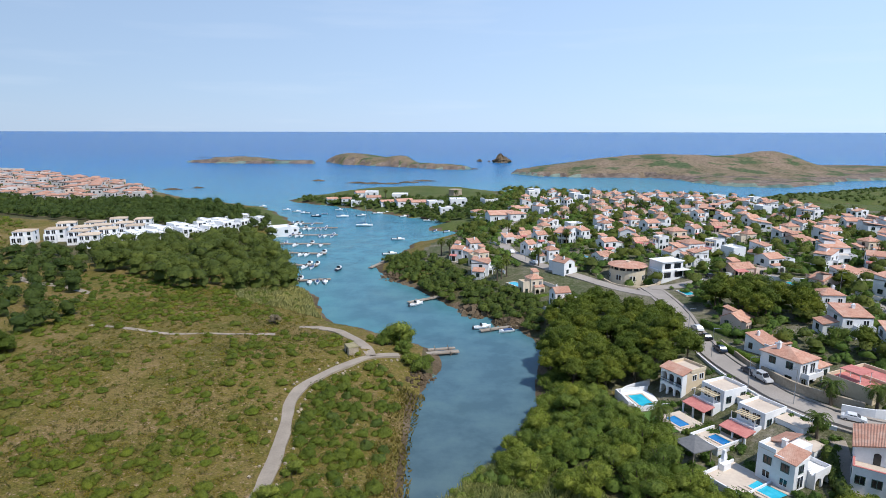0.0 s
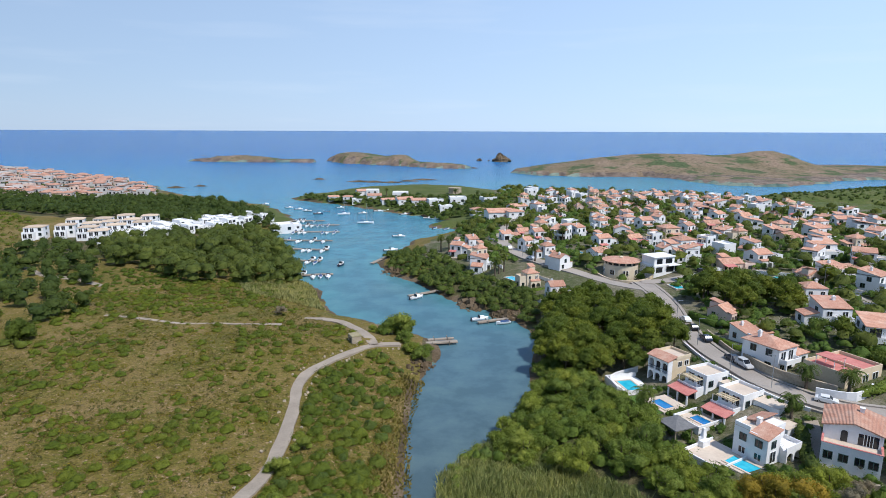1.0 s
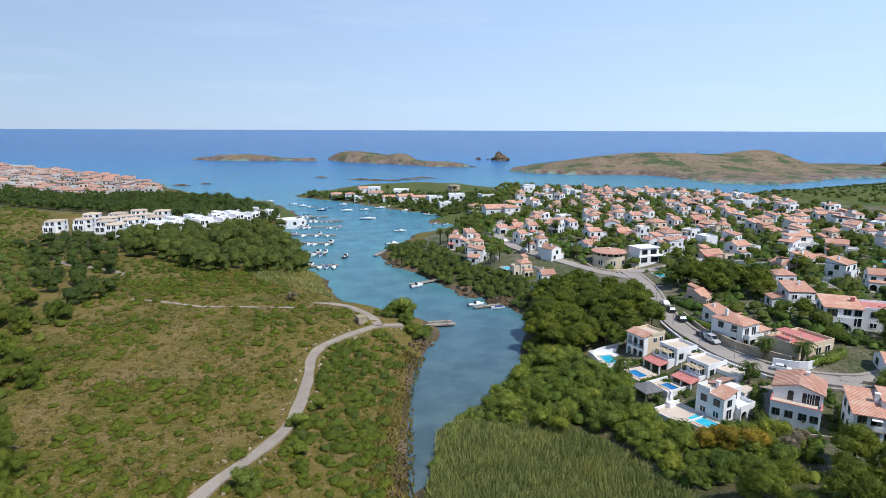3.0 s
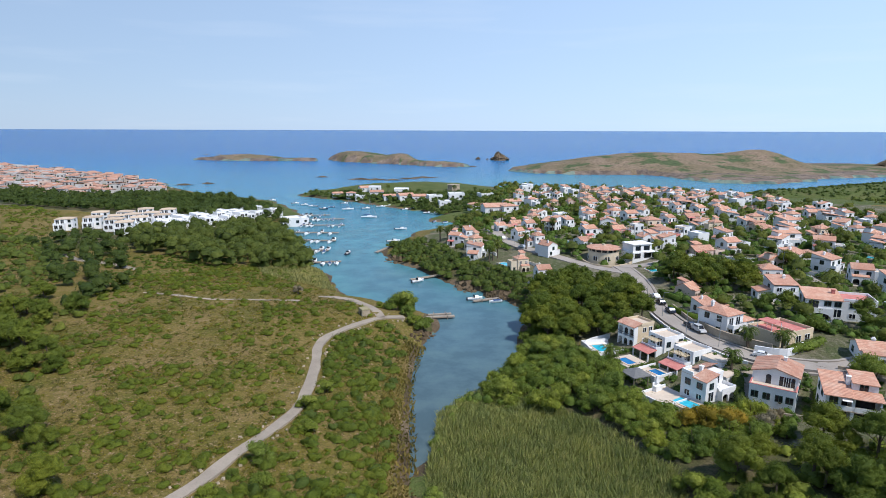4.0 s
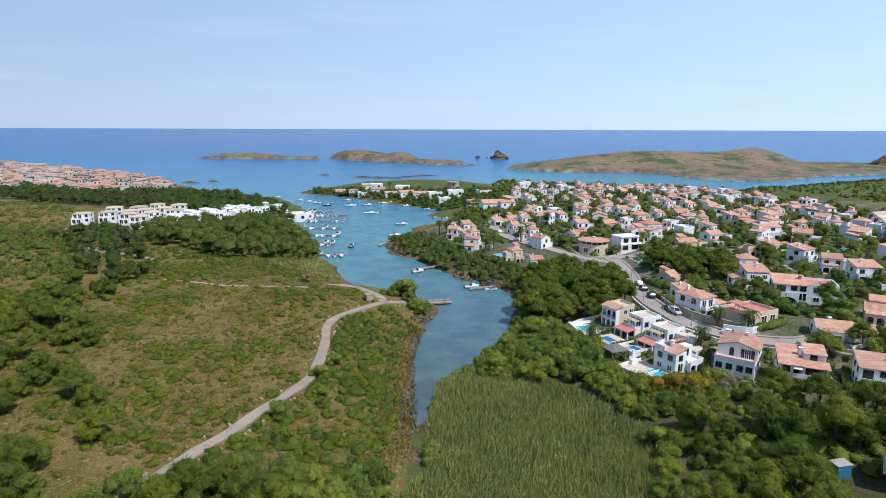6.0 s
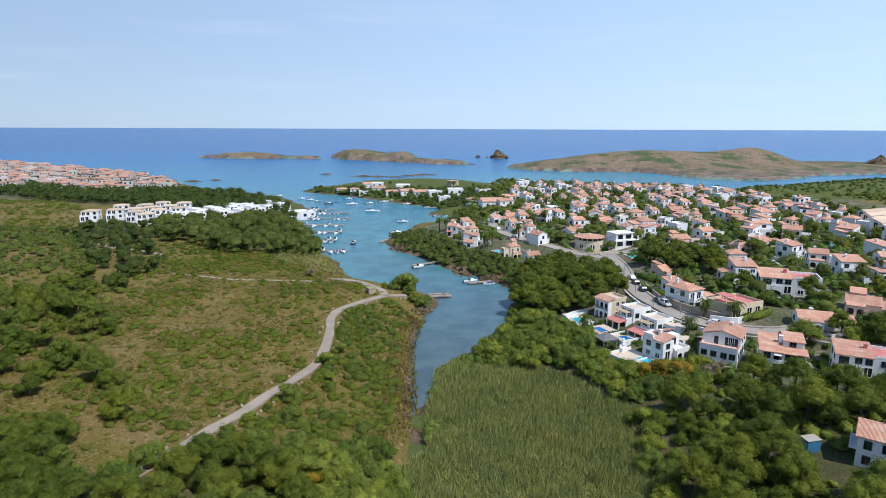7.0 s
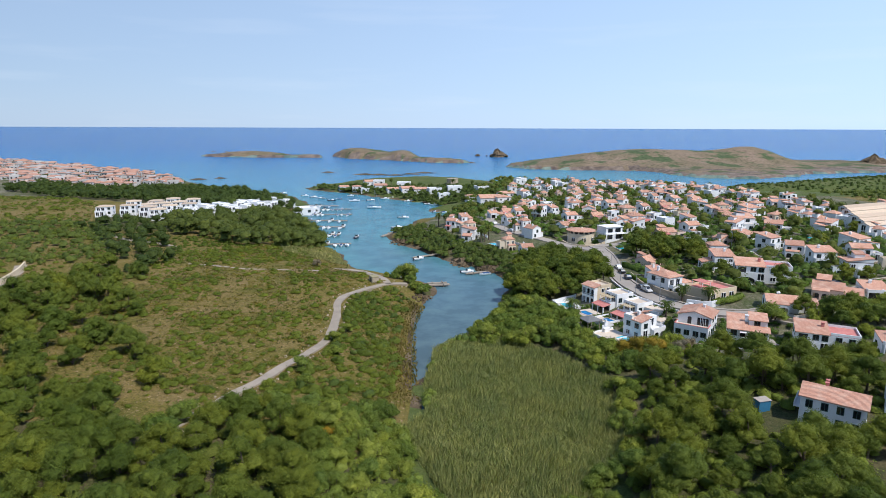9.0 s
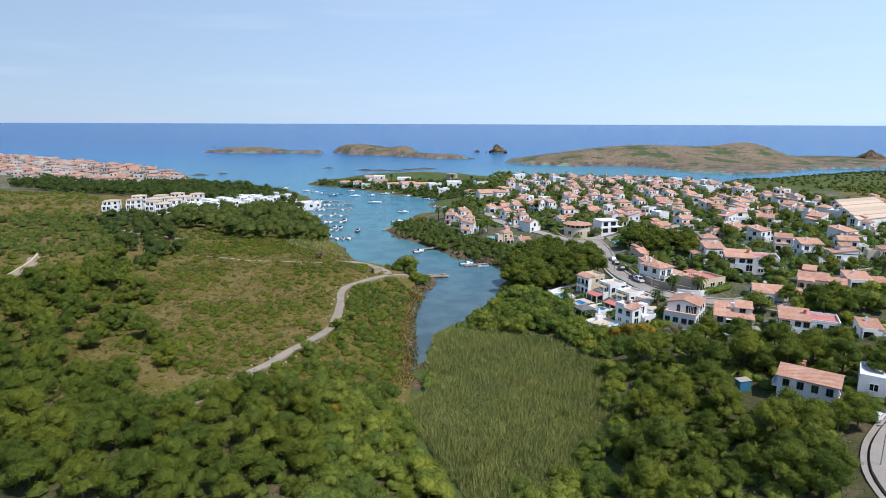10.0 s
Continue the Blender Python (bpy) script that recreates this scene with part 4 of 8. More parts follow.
def tile_lean(x0, x1, y0, y1, z, rise, towards):
    """A tiled slab roof with eaves that falls towards one side: n, s, e or w."""
    o = 0.18
    x0, x1, y0, y1 = x0 - o, x1 + o, y0 - o, y1 + o
    zz = {"s": (0, 0, 1, 1), "n": (1, 1, 0, 0), "w": (0, 1, 1, 0), "e": (1, 0, 0, 1)}[towards]
    c = [(x0, y0), (x1, y0), (x1, y1), (x0, y1)]
    return Solid().add([(*p, z - 0.02 + rise * q) for p, q in zip(c, zz)] + [(*p, z + 0.16 + rise * q) for p, q in zip(c, zz)],
                       [(3, 2, 1, 0), (4, 5, 6, 7), (0, 1, 5, 4), (1, 2, 6, 5), (2, 3, 7, 6), (3, 0, 4, 7)])


def wedge(x0, x1, y0, y1, z, rise, towards):
    """The wall under a lean roof."""
    zz = {"s": (0, 0, 1, 1), "n": (1, 1, 0, 0), "w": (0, 1, 1, 0), "e": (1, 0, 0, 1)}[towards]
    c = [(x0, y0), (x1, y0), (x1, y1), (x0, y1)]
    return Solid().add([(*p, z - 0.3) for p in c] + [(*p, z + rise * q * 0.9) for p, q in zip(c, zz)],
                       [(3, 2, 1, 0), (4, 5, 6, 7), (0, 1, 5, 4), (1, 2, 6, 5), (2, 3, 7, 6), (3, 0, 4, 7)])


M_OLDWHITE = surface("weathered_render", (0.38, 0.36, 0.34), (0.6, 0.57, 0.54), 2, 0.05, 0.9, 0.15, 0.01)
M_ROSE = surface("rose_render", (0.6, 0.45, 0.37), (0.7, 0.54, 0.45), 3, 0.3, 0.85, 0.15, 0.01)
M_PAVE = surface("beige_paving", (0.4, 0.34, 0.27), (0.52, 0.45, 0.37), 2, 0.3, 0.85, 0.1, 0.01)


def village_villa(seed):
    """A white island villa grown together from blocks of different heights, each under its own tiles or a parapet terrace."""
    r = random.Random(seed * 7 + 3)
    mat, tone = ((M_WHITE, "white"), (M_WHITE, "white"), (M_WHITE, "white"), (M_WHITE, "white"), (M_CREAM, "cream"), (M_WHITE, "white"), (M_WHITE, "white"), (M_ROSE, "rose"))[seed % 8]
    two = seed % 4 != 3
    form = ("hip", "gable", "lean", "gable", "hip", "lean")[seed % 6]
    ob = thing("house", f"{'two-storey' if two else 'low'} {tone} rendered villa with {'hipped' if form == 'hip' else 'stepped'} salmon tile roofs and a porch", "house", "villas of the village")
    w, d, h = r.uniform(6.4, 8.2), r.uniform(6.0, 7.4), (r.uniform(4.7, 5.3) if two else 2.8)
    side = 1 if seed % 2 else -1
    body = Solid().box(-w / 2, w / 2, -d / 2, d / 2, -BASE, h)
    if form == "hip":
        part("roof", hip_roof(w, d, h, r.uniform(1.2, 1.6), 0.22), M_TILE, ob)
    elif form == "gable":
        rise = r.uniform(1.3, 1.7)
        part("roof", gable_roof(w, d, h - 0.08, rise, 0.2), M_TILE, ob)
        body.add([(-w / 2, -d / 2, h), (-w / 2, d / 2, h), (-w / 2, 0, h + rise - 0.1), (w / 2, -d / 2, h), (w / 2, d / 2, h), (w / 2, 0, h + rise - 0.1)],
                 [(0, 2, 1), (3, 4, 5), (0, 3, 5, 2), (1, 2, 5, 4)])
    else:
        to = r.choice("sws")
        body.join(wedge(-w / 2, w / 2, -d / 2, d / 2, h, 1.35, to))
        part("roof", tile_lean(-w / 2, w / 2, -d / 2, d / 2, h, 1.35, to), M_TILE, ob)
    part("wall", body, mat, ob)
    # a side wing under its own roof or with a roof terrace
    ww, wd, wh = r.uniform(3.4, 4.8), r.uniform(4.4, 6.0), (r.choice((2.7, 2.7, 3.9)) if two else 2.2)
    x0, x1 = (w / 2, w / 2 + ww) if side > 0 else (-w / 2 - ww, -w / 2)
    y0 = r.uniform(-d / 2 - 1.2, d / 2 - wd)
    wing = Solid().box(x0, x1, y0, y0 + wd, -BASE, wh)
    if r.random() < 0.55:
        to = r.choice(("s", "e" if side > 0 else "w"))
        wing.join(wedge(x0, x1, y0, y0 + wd, wh, 0.9, to))
        part("wing_roof", tile_lean(x0 + (0.3 if side > 0 else 0), x1 - (0 if side > 0 else 0.3), y0, y0 + wd, wh, 0.9, to), M_TILE, ob)
    else:
        part("parapet", ring(ww, wd, wh, wh + 0.7, 0.18).moved(pose((x0 + x1) / 2, y0 + wd / 2, 0)), mat, ob)
        part("roof_deck", Solid().box(x0 + 0.18, x1 - 0.18, y0 + 0.18, y0 + wd - 0.18, wh, wh + 0.05), M_PATIO, ob)
    part("wing", wing, mat, ob)
    # porch or balcony to the front
    pw = r.uniform(3.4, min(w - 0.6, 5.4))
    px0 = -w / 2 + 0.1 if side > 0 else w / 2 - 0.1 - pw
    if seed % 3 == 0:
        part("porch", arcade(pw, 1.9, 2.45, 2).moved(pose(px0 + pw / 2, -d / 2 - 1.9, 0)), mat, ob)
        part("porch_roof", tile_lean(px0 + 0.2, px0 + pw - 0.2, -d / 2 - 1.8, -d / 2 - 0.3, 2.66, 0.4, "s"), M_TILE, ob)
    elif seed % 3 == 1:
        part("porch_roof", tile_lean(px0, px0 + pw, -d / 2 - 2.2, -d / 2 - 0.3, 2.3, 0.45, "s"), M_AWNING if seed % 2 else M_TILE, ob)
        part("porch_pillar", Solid().box(px0, px0 + 0.28, -d / 2 - 2.3, -d / 2 - 2.0, -BASE, 2.3), mat, ob)
        part("porch_pillar", Solid().box(px0 + pw - 0.28, px0 + pw, -d / 2 - 2.3, -d / 2 - 2.0, -BASE, 2.3), mat, ob)
    else:
        part("balcony", Solid().box(px0, px0 + pw, -d / 2 - 1.7, -d / 2, 2.35, 2.52).box(px0, px0 + pw, -d / 2 - 1.7, -d / 2 - 1.56, 2.52, 3.3)
             .box(px0, px0 + 0.14, -d / 2 - 1.56, -d / 2, 2.52, 3.3).box(px0 + pw - 0.14, px0 + pw, -d / 2 - 1.56, -d / 2, 2.52, 3.3)
             .box(px0, px0 + 0.3, -d / 2 - 1.7, -d / 2 - 1.4, -BASE, 2.35).box(px0 + pw - 0.3, px0 + pw, -d / 2 - 1.7, -d / 2 - 1.4, -BASE, 2.35), mat, ob)
    part("terrace", Solid().box(-w / 2 - 0.8, w / 2 + 0.8, -d / 2 - 3.2, -d / 2 - 0.02, -BASE, -0.05), M_PAVE, ob)
    # shade under the porch, painted as a dark sheet on the front wall
    part("recess", Solid().box(px0 + 0.7, px0 + pw - 0.7, -d / 2 - 0.05, -d / 2 + 0.02, 0.05, 2.1), M_DARK, ob)
    if two:
        for u in (-0.27, 0.27):
            win(ob, w * u, -d / 2, h - 2.0, 0, WINDOW if seed % 2 else WINDOW_PLAIN)
        win(ob, -w / 2, -0.4, h - 1.9, -90, WINDOW)
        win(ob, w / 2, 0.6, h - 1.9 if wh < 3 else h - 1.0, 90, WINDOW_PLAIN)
    if side > 0:
        win(ob, -w / 2, 1.2, 0.9, -90, WINDOW)
    win(ob, x1 if side > 0 else x0, y0 + wd / 2, 0.8, 90 * side, WINDOW)
    win(ob, (x0 + x1) / 2, y0, 0.7, 0, WINDOW_TALL if r.random() < 0.3 else WINDOW)
    chimney(ob, side * r.uniform(-1.5, -0.6), r.uniform(0.2, 1.3), h + 0.9, 0.9, mat)
    if r.random() < 0.4:
        bx = -side * r.uniform(0.6, 1.4)
        part("upper_room", Solid().box(bx - 1.5, bx + 1.5, -0.2, d / 2 - 0.2, h - 0.3, h + 2.0), mat, ob)
        part("upper_roof", tile_lean(bx - 1.5, bx + 1.5, -0.2, d / 2 - 0.2, h + 2.0, 0.7, "s"), M_TILE, ob)
    return ob


KINDS = {"B": lambda: grouped(balcony_villa(Matrix())), "R": lambda: grouped(recess_villa(Matrix())),
         "M": lambda: grouped(staircase_villa(Matrix())), "T": lambda: grouped(terrace_villa(Matrix())),
         "W": lambda: grouped(long_villa(Matrix(), 14.0, 7.0)),
         "c": lambda: grouped(far_house(9.5, 8.5, 5.2, "flat", "plain white cubic house with flat roof"))}
VILLAS = 16          # forms of village villa
for _k in range(VILLAS):
    KINDS[_k] = lambda q=_k: village_villa(q)


def grouped(ob):
    return tagged(ob, group="villas of the village")


PROTO = {}


def place_house(kind, x, y, turn, size=1.0, storeys_scale=1.0):
    """One village house; the first of a kind is built, the others are copies of it."""
    z = min(ground_z(x + a, y + c) for a, c in ((0, 0), (4, 4), (-4, 4), (4, -4), (-4, -4))) * 0.5 + ground_z(x, y) * 0.5
    m = pose(x, y, z, 0, 0, turn)
    sc = Matrix.Diagonal((size, size, storeys_scale, 1))
    if kind not in PROTO:
        PROTO[kind] = KINDS[kind]()
        PROTO[kind].matrix_basis = m @ sc
        return PROTO[kind]
    ob = copy_thing(PROTO[kind], Matrix())
    ob.matrix_basis = m @ sc
    return ob


# village houses: kind, place, size
HOUSES_NEAR = [
    ("L", 70.6, 138.5, 0.75), ("L", 68.4, 122.0, 0.76), ("v", 92.8, 131.0, 1.02), ("v", 98.5, 147.6, 0.89), ("W", 96.9, 114.0, 1.32), ("A", 88.5, 88.5, 1.04),
    ("A", 106.3, 97.5, 1.18), ("L", 117.2, 95.6, 0.96), ("G", 124.4, 145.1, 0.94), ("v", 126.5, 133.0, 1.02), ("v", 126.8, 116.7, 1.00), ("T", 153.2, 156.1, 1.08),
    ("L", 122.1, 174.8, 1.09), ("v", 122.6, 158.3, 0.97), ("G", 106.7, 190.5, 1.01), ("v", 125.8, 191.4, 0.89), ("v", 165.6, 191.7, 0.96), ("v", 176.4, 176.9, 0.79),
    ("L", 94.2, 185.3, 1.03), ("L", 110.5, 168, 0.85), ("v", 143, 139, 0.94), ("v", 145, 122, 0.89), ("L", 97.8, 62.7, 0.71), ("v", 34.3, 168.1, 0.71),
]
HOUSES_MIDDLE = [
    ("T", 28.8, 181.7, 0.70), ("R", 141.7, 189.5, 1.01), 
    ("H", 40.8, 195.4, 0.85), ("S", 86.4, 197.9, 0.78), ("G", 79.9, 202.2, 0.81), ("R", 13.7, 202.3, 0.87), ("R", 135.6, 203.2, 1.25), 
    ("H", 112.7, 207.3, 0.81), ("L", 57, 208.5, 0.75), ("H", 39.5, 212.2, 0.70), ("M", 90.8, 214.1, 1.10), ("T", 99.9, 214.9, 0.97), ("S", 14.6, 215.5, 0.70), 
    ("D", 157.5, 216.1, 0.92), ("S", 33, 223.4, 0.70), ("T", 83.5, 223.7, 0.82), ("R", 6.6, 223.8, 0.70), ("L", 76.7, 228.9, 0.80), ("L", 138.7, 229.6, 1.02), 
    ("D", 119.8, 229.8, 0.70), 
]
HOUSES_INNER = [
    ("S", 12.5, 230.3, 0.70), ("S", 114.5, 232.5, 0.74), ("S", 136.1, 235.2, 0.82), ("M", 155.5, 237.4, 1.18), ("M", 39.6, 238.2, 0.70), ("C", 94.6, 238.9, 1.15), 
    ("R", 50.1, 239.3, 0.93), ("B", 75.9, 241.2, 1.01), ("S", 58, 243.4, 0.70), ("L", 28.1, 246.5, 0.77), ("C", 231.7, 248.5, 1.25), ("R", 184.2, 251.1, 1.25), 
    ("L", 35.4, 251.2, 0.70), ("B", 139.6, 259, 1.25), ("G", 92.6, 262.8, 1.04), ("L", 123.4, 263.6, 0.97), ("B", 187.4, 268.8, 1.25), ("L", 168.5, 273.3, 0.89), 
    ("M", 51.1, 275.4, 1.06), ("L", 205.2, 277.1, 1.25), ("H", 48.4, 278.2, 0.80), ("G", 134.4, 282.2, 0.93), ("L", 191.4, 286.2, 0.83), ("L", 79.4, 289.3, 0.72), 
    ("L", 167.1, 291.8, 0.93), 
]
HOUSES_FAR = [
    ("S", 127.6, 294.6, 0.74), ("T", 186.6, 296.4, 1.25), ("M", 210.9, 298.5, 1.25), ("F", 185.7, 300.8, 1.02), ("F", 60.3, 302.1, 0.70), ("S", 82.5, 304.7, 0.70), 
    ("R", 139.3, 307.1, 1.25), ("M", 157.5, 308.9, 0.82), ("H", 112.6, 309.2, 0.75), ("S", 127.5, 312.1, 0.85), ("L", 106.2, 314.4, 0.70), ("F", 66.7, 319.4, 0.70), 
    ("L", 34.9, 319.8, 0.70), ("H", 88.9, 328.8, 0.83), ("L", 78.3, 329.7, 0.70), ("L", 99.5, 332.5, 0.72), ("H", 55.9, 337.1, 0.97), ("L", 107, 339.2, 0.86), 
    ("M", 75.6, 354.2, 0.96), ("M", 67.7, 356.8, 0.96), ("B", 62.7, 362, 0.70), ("F", 54.1, 380.9, 0.70), 
]

rng = random.Random(5)
ALL_HOUSES = HOUSES_NEAR + HOUSES_MIDDLE + HOUSES_INNER + HOUSES_FAR
LOTS = [(40, 210), (70, 186), (96, 200), (120, 170), (150, 150), (190, 200), (215, 280), (195, 360), (140, 400), (60, 420), (36, 350), (34, 260)]
STREETS = np.concatenate([smooth_line(q) for q in (ROAD_EAST, ROAD_SEA, ROAD_NORTH)])
# further houses fill the lots between
gx_, gy_ = np.meshgrid(np.arange(34, 216, 14), np.arange(150, 420, 14))
for x, y in zip(gx_.ravel() + 3 * np.sin(gy_.ravel()), gy_.ravel() + 3 * np.cos(gx_.ravel())):
    _, inside = edge_distance(np.array([x]), np.array([y]), LOTS)
    if inside[0] and y > 200 and min(math.hypot(x - h[1], y - h[2]) for h in ALL_HOUSES) > 11.0 and math.hypot(x - 60, y - 190) > 14 and math.hypot(x - 72, y - 187) > 12 \
            and np.hypot(*(STREETS - (x, y)).T).min() > 7:
        ALL_HOUSES.append((rng.choice("aaaac"), float(round(x, 1)), float(round(y, 1)), rng.uniform(0.72, 0.92)))
for kind, x, y, size in ALL_HOUSES:
    if kind == "L":                                     # bungalows are the low forms
        form = rng.choice([q for q in range(VILLAS) if q % 4 == 3])
    elif kind == "A":
        form = rng.choice((3, 15))
    elif kind == "G":
        form = rng.choice((1, 9, 13))
    elif kind == "W":
        form = kind
    elif kind == "C" or kind == "D":
        form = rng.choice((4, 12))
    elif kind in KINDS and not (kind in "BRMT" and rng.random() < 0.5):
        form = kind
    else:
        form = rng.choice([q for q in range(VILLAS) if q % 4 != 3])
    near_row = x > 85 and y < 150
    place_house(form, x, y, (-20 if kind in "BRW" or near_row else 22) + rng.uniform(-16, 16) + (90 if rng.random() < 0.25 and not near_row else 0), size * (0.8 if form in ("B", "R", "M", "T", "W", "c") else 0.92), 0.9)


# ------------------------------------------------------------ plants
def leaf_material(name, dark, mid, light, rough_value=0.65, drift=(1.25, 1.15, 1.0), drift_size=0.11):
    """Leaves: each leaf takes its own tone, each plant leans to its own shade; drift: tint of the broad patches."""
    m, t, b = material(name, rough_value, 0, 0.18)
    g = t.nodes.new("ShaderNodeNewGeometry")
    near = [tuple(0.45 * a + 0.55 * c for a, c in zip(q, mid)) for q in (dark, light)]
    col = ramp(t, g.outputs["Random Per Island"], [(0.0, near[0]), (0.5, mid), (1.0, near[1])])
    o = t.nodes.new("ShaderNodeObjectInfo").outputs["Random"]
    col = mix(t, 0.8, col, ramp(t, o, [(0, (0.62, 0.72, 0.64)), (0.5, (1, 1, 1)), (1, (1.42, 1.24, 0.95))]), "MULTIPLY")
    patch = ramp(t, noise_node(t, drift_size, 3, g.outputs["Position"]), [(0.35, (0.78, 0.82, 0.82)), (0.65, drift)])
    tone = mix(t, 0.8, col, patch, "MULTIPLY")
    tuft = ramp(t, noise_node(t, 0.7, 3, g.outputs["Position"], 0.6), [(0.36, (0.78, 0.8, 0.78)), (0.64, (1.2, 1.18, 1.05))])
    tone = mix(t, 0.8, tone, tuft, "MULTIPLY")
    grain = noise_node(t, 5.5, 3, g.outputs["Position"], 0.7)
    tone = mix(t, 0.8, tone, ramp(t, grain, [(0.36, (0.68, 0.7, 0.68)), (0.55, (1, 1, 1)), (0.7, (1.15, 1.15, 1.08))]), "MULTIPLY")
    bump_node(t, b, grain, 0.7, 0.16)
    link(t, tone, b.inputs["Base Color"])
    thin = t.nodes.new("ShaderNodeBsdfTranslucent")
    link(t, mix(t, 1.0, tone, (1.0, 1.1, 0.55), "MULTIPLY"), thin.inputs["Color"])
    both = t.nodes.new("ShaderNodeMixShader")
    both.inputs[0].default_value = 0.3
    link(t, b.outputs[0], both.inputs[1])
    link(t, thin.outputs[0], both.inputs[2])
    link(t, both.outputs[0], t.nodes["Material Output"].inputs["Surface"])
    return m


M_PINE = leaf_material("pine_needles", (0.073, 0.105, 0.016), (0.129, 0.166, 0.024), (0.185, 0.218, 0.043))
M_BROAD = leaf_material("lentisk_leaves", (0.111, 0.155, 0.023), (0.175, 0.227, 0.039), (0.251, 0.286, 0.076))
M_GARDEN = leaf_material("garden_leaves", (0.055, 0.088, 0.017), (0.097, 0.134, 0.027), (0.151, 0.180, 0.043))
M_LAWN_HEDGE = leaf_material("hedge_leaves", (0.07, 0.13, 0.02), (0.11, 0.18, 0.03), (0.16, 0.23, 0.05))
M_YARD = leaf_material("garden_shrub_leaves", (0.055, 0.105, 0.02), (0.1, 0.165, 0.03), (0.17, 0.235, 0.06))
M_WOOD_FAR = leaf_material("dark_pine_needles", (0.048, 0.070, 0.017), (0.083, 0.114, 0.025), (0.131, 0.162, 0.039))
M_BUSH = leaf_material("scrub_leaves", (0.065, 0.102, 0.010), (0.108, 0.143, 0.017), (0.153, 0.177, 0.031))
M_HEATH = leaf_material("dry_heath", (0.10, 0.105, 0.025), (0.17, 0.145, 0.05), (0.27, 0.2, 0.11), 0.9)
M_OLIVE = leaf_material("olive_heath", (0.103, 0.106, 0.016), (0.153, 0.143, 0.025), (0.220, 0.175, 0.045), 0.85)
M_REED = leaf_material("reeds", (0.2, 0.26, 0.1), (0.255, 0.3, 0.135), (0.36, 0.36, 0.2), 0.8, (1.12, 1.03, 0.95), 0.16)
M_STRAW = leaf_material("pale_reeds", (0.24, 0.25, 0.09), (0.33, 0.32, 0.14), (0.42, 0.39, 0.2), 0.85)
M_RUST = leaf_material("rusty_leaves", (0.16, 0.13, 0.015), (0.28, 0.2, 0.025), (0.38, 0.25, 0.04))
M_GREY = leaf_material("dead_twigs", (0.16, 0.13, 0.1), (0.22, 0.19, 0.15), (0.3, 0.26, 0.21), 0.9)
prng = np.random.default_rng(11)


def unit(v):
    return v / np.maximum(np.linalg.norm(v, axis=-1, keepdims=True), 1e-9)


def leaf_cards(p, nrm, size, loose=0.55):
    """A small pointed leaf spray at each point, roughly square to its normal."""
    n = len(p)
    nrm = unit(nrm + prng.normal(0, loose, (n, 3)))
    a = unit(np.cross(nrm, prng.normal(0, 1, (n, 3))))
    c = np.cross(nrm, a)
    s = (np.asarray(size) * prng.uniform(0.6, 1.4, n))[:, None]
    w = prng.uniform(0.5, 0.85, n)[:, None]
    v = np.stack([p - a * s * 0.7 - c * s * w, p - a * s * 0.5 + c * s * w, p + a * s * 1.1], 1)
    return v.reshape(-1, 3), np.arange(3 * n).reshape(n, 3)


LUMP_WAY = unit(np.random.default_rng(5).normal(0, 1, (7, 3)))
LUMP_FREQ = np.array([3.1, 4.2, 5.3, 6.4, 7.7, 9.2, 11.0])


def lumps(d, k):
    """Uneven swelling of crown number k in the direction d, about 1."""
    ph = np.sin(k[:, None] * 12.9898 + np.arange(7) * 78.233) * 43758.5453
    wave_ = np.sin((d @ LUMP_WAY.T) * LUMP_FREQ + (ph - np.floor(ph)) * 6.283)
    return np.clip(1 + wave_ @ np.array([0.13, 0.12, 0.11, 0.1, 0.09, 0.08, 0.07]), 0.5, 1.5)


def cores(centres, radii, squash, n1=7, n2=4, low=-0.5):
    """Lumpy closed inner bodies, so that no crown is seen through."""
    n = len(centres)
    el = np.linspace(math.asin(low), math.pi / 2, n2 + 1)
    az = np.arange(n1) * 2 * math.pi / n1
    d = np.stack([np.outer(np.cos(el), np.cos(az)), np.outer(np.cos(el), np.sin(az)), np.outer(np.sin(el), np.ones(n1))], -1).reshape(-1, 3)
    sq = np.full(n, squash) if np.isscalar(squash) else squash
    k = np.repeat(np.arange(n), len(d))
    rr = radii[:, None] * lumps(np.tile(d, (n, 1)), k).reshape(n, -1) * prng.uniform(0.62, 0.8, (n, len(d)))
    v = d[None] * rr[..., None]
    v[:, :, 2] *= sq[:, None]
    v += centres[:, None]
    i = np.arange((n2 + 1) * n1).reshape(n2 + 1, n1)
    q = np.stack([i[:-1], np.roll(i[:-1], -1, 1), np.roll(i[1:], -1, 1), i[1:]], -1).reshape(-1, 4)
    t3 = np.concatenate([q[:, [0, 1, 2]], q[:, [0, 2, 3]]])
    return v.reshape(-1, 3), (t3[None] + (np.arange(n) * (n2 + 1) * n1)[:, None, None]).reshape(-1, 3)


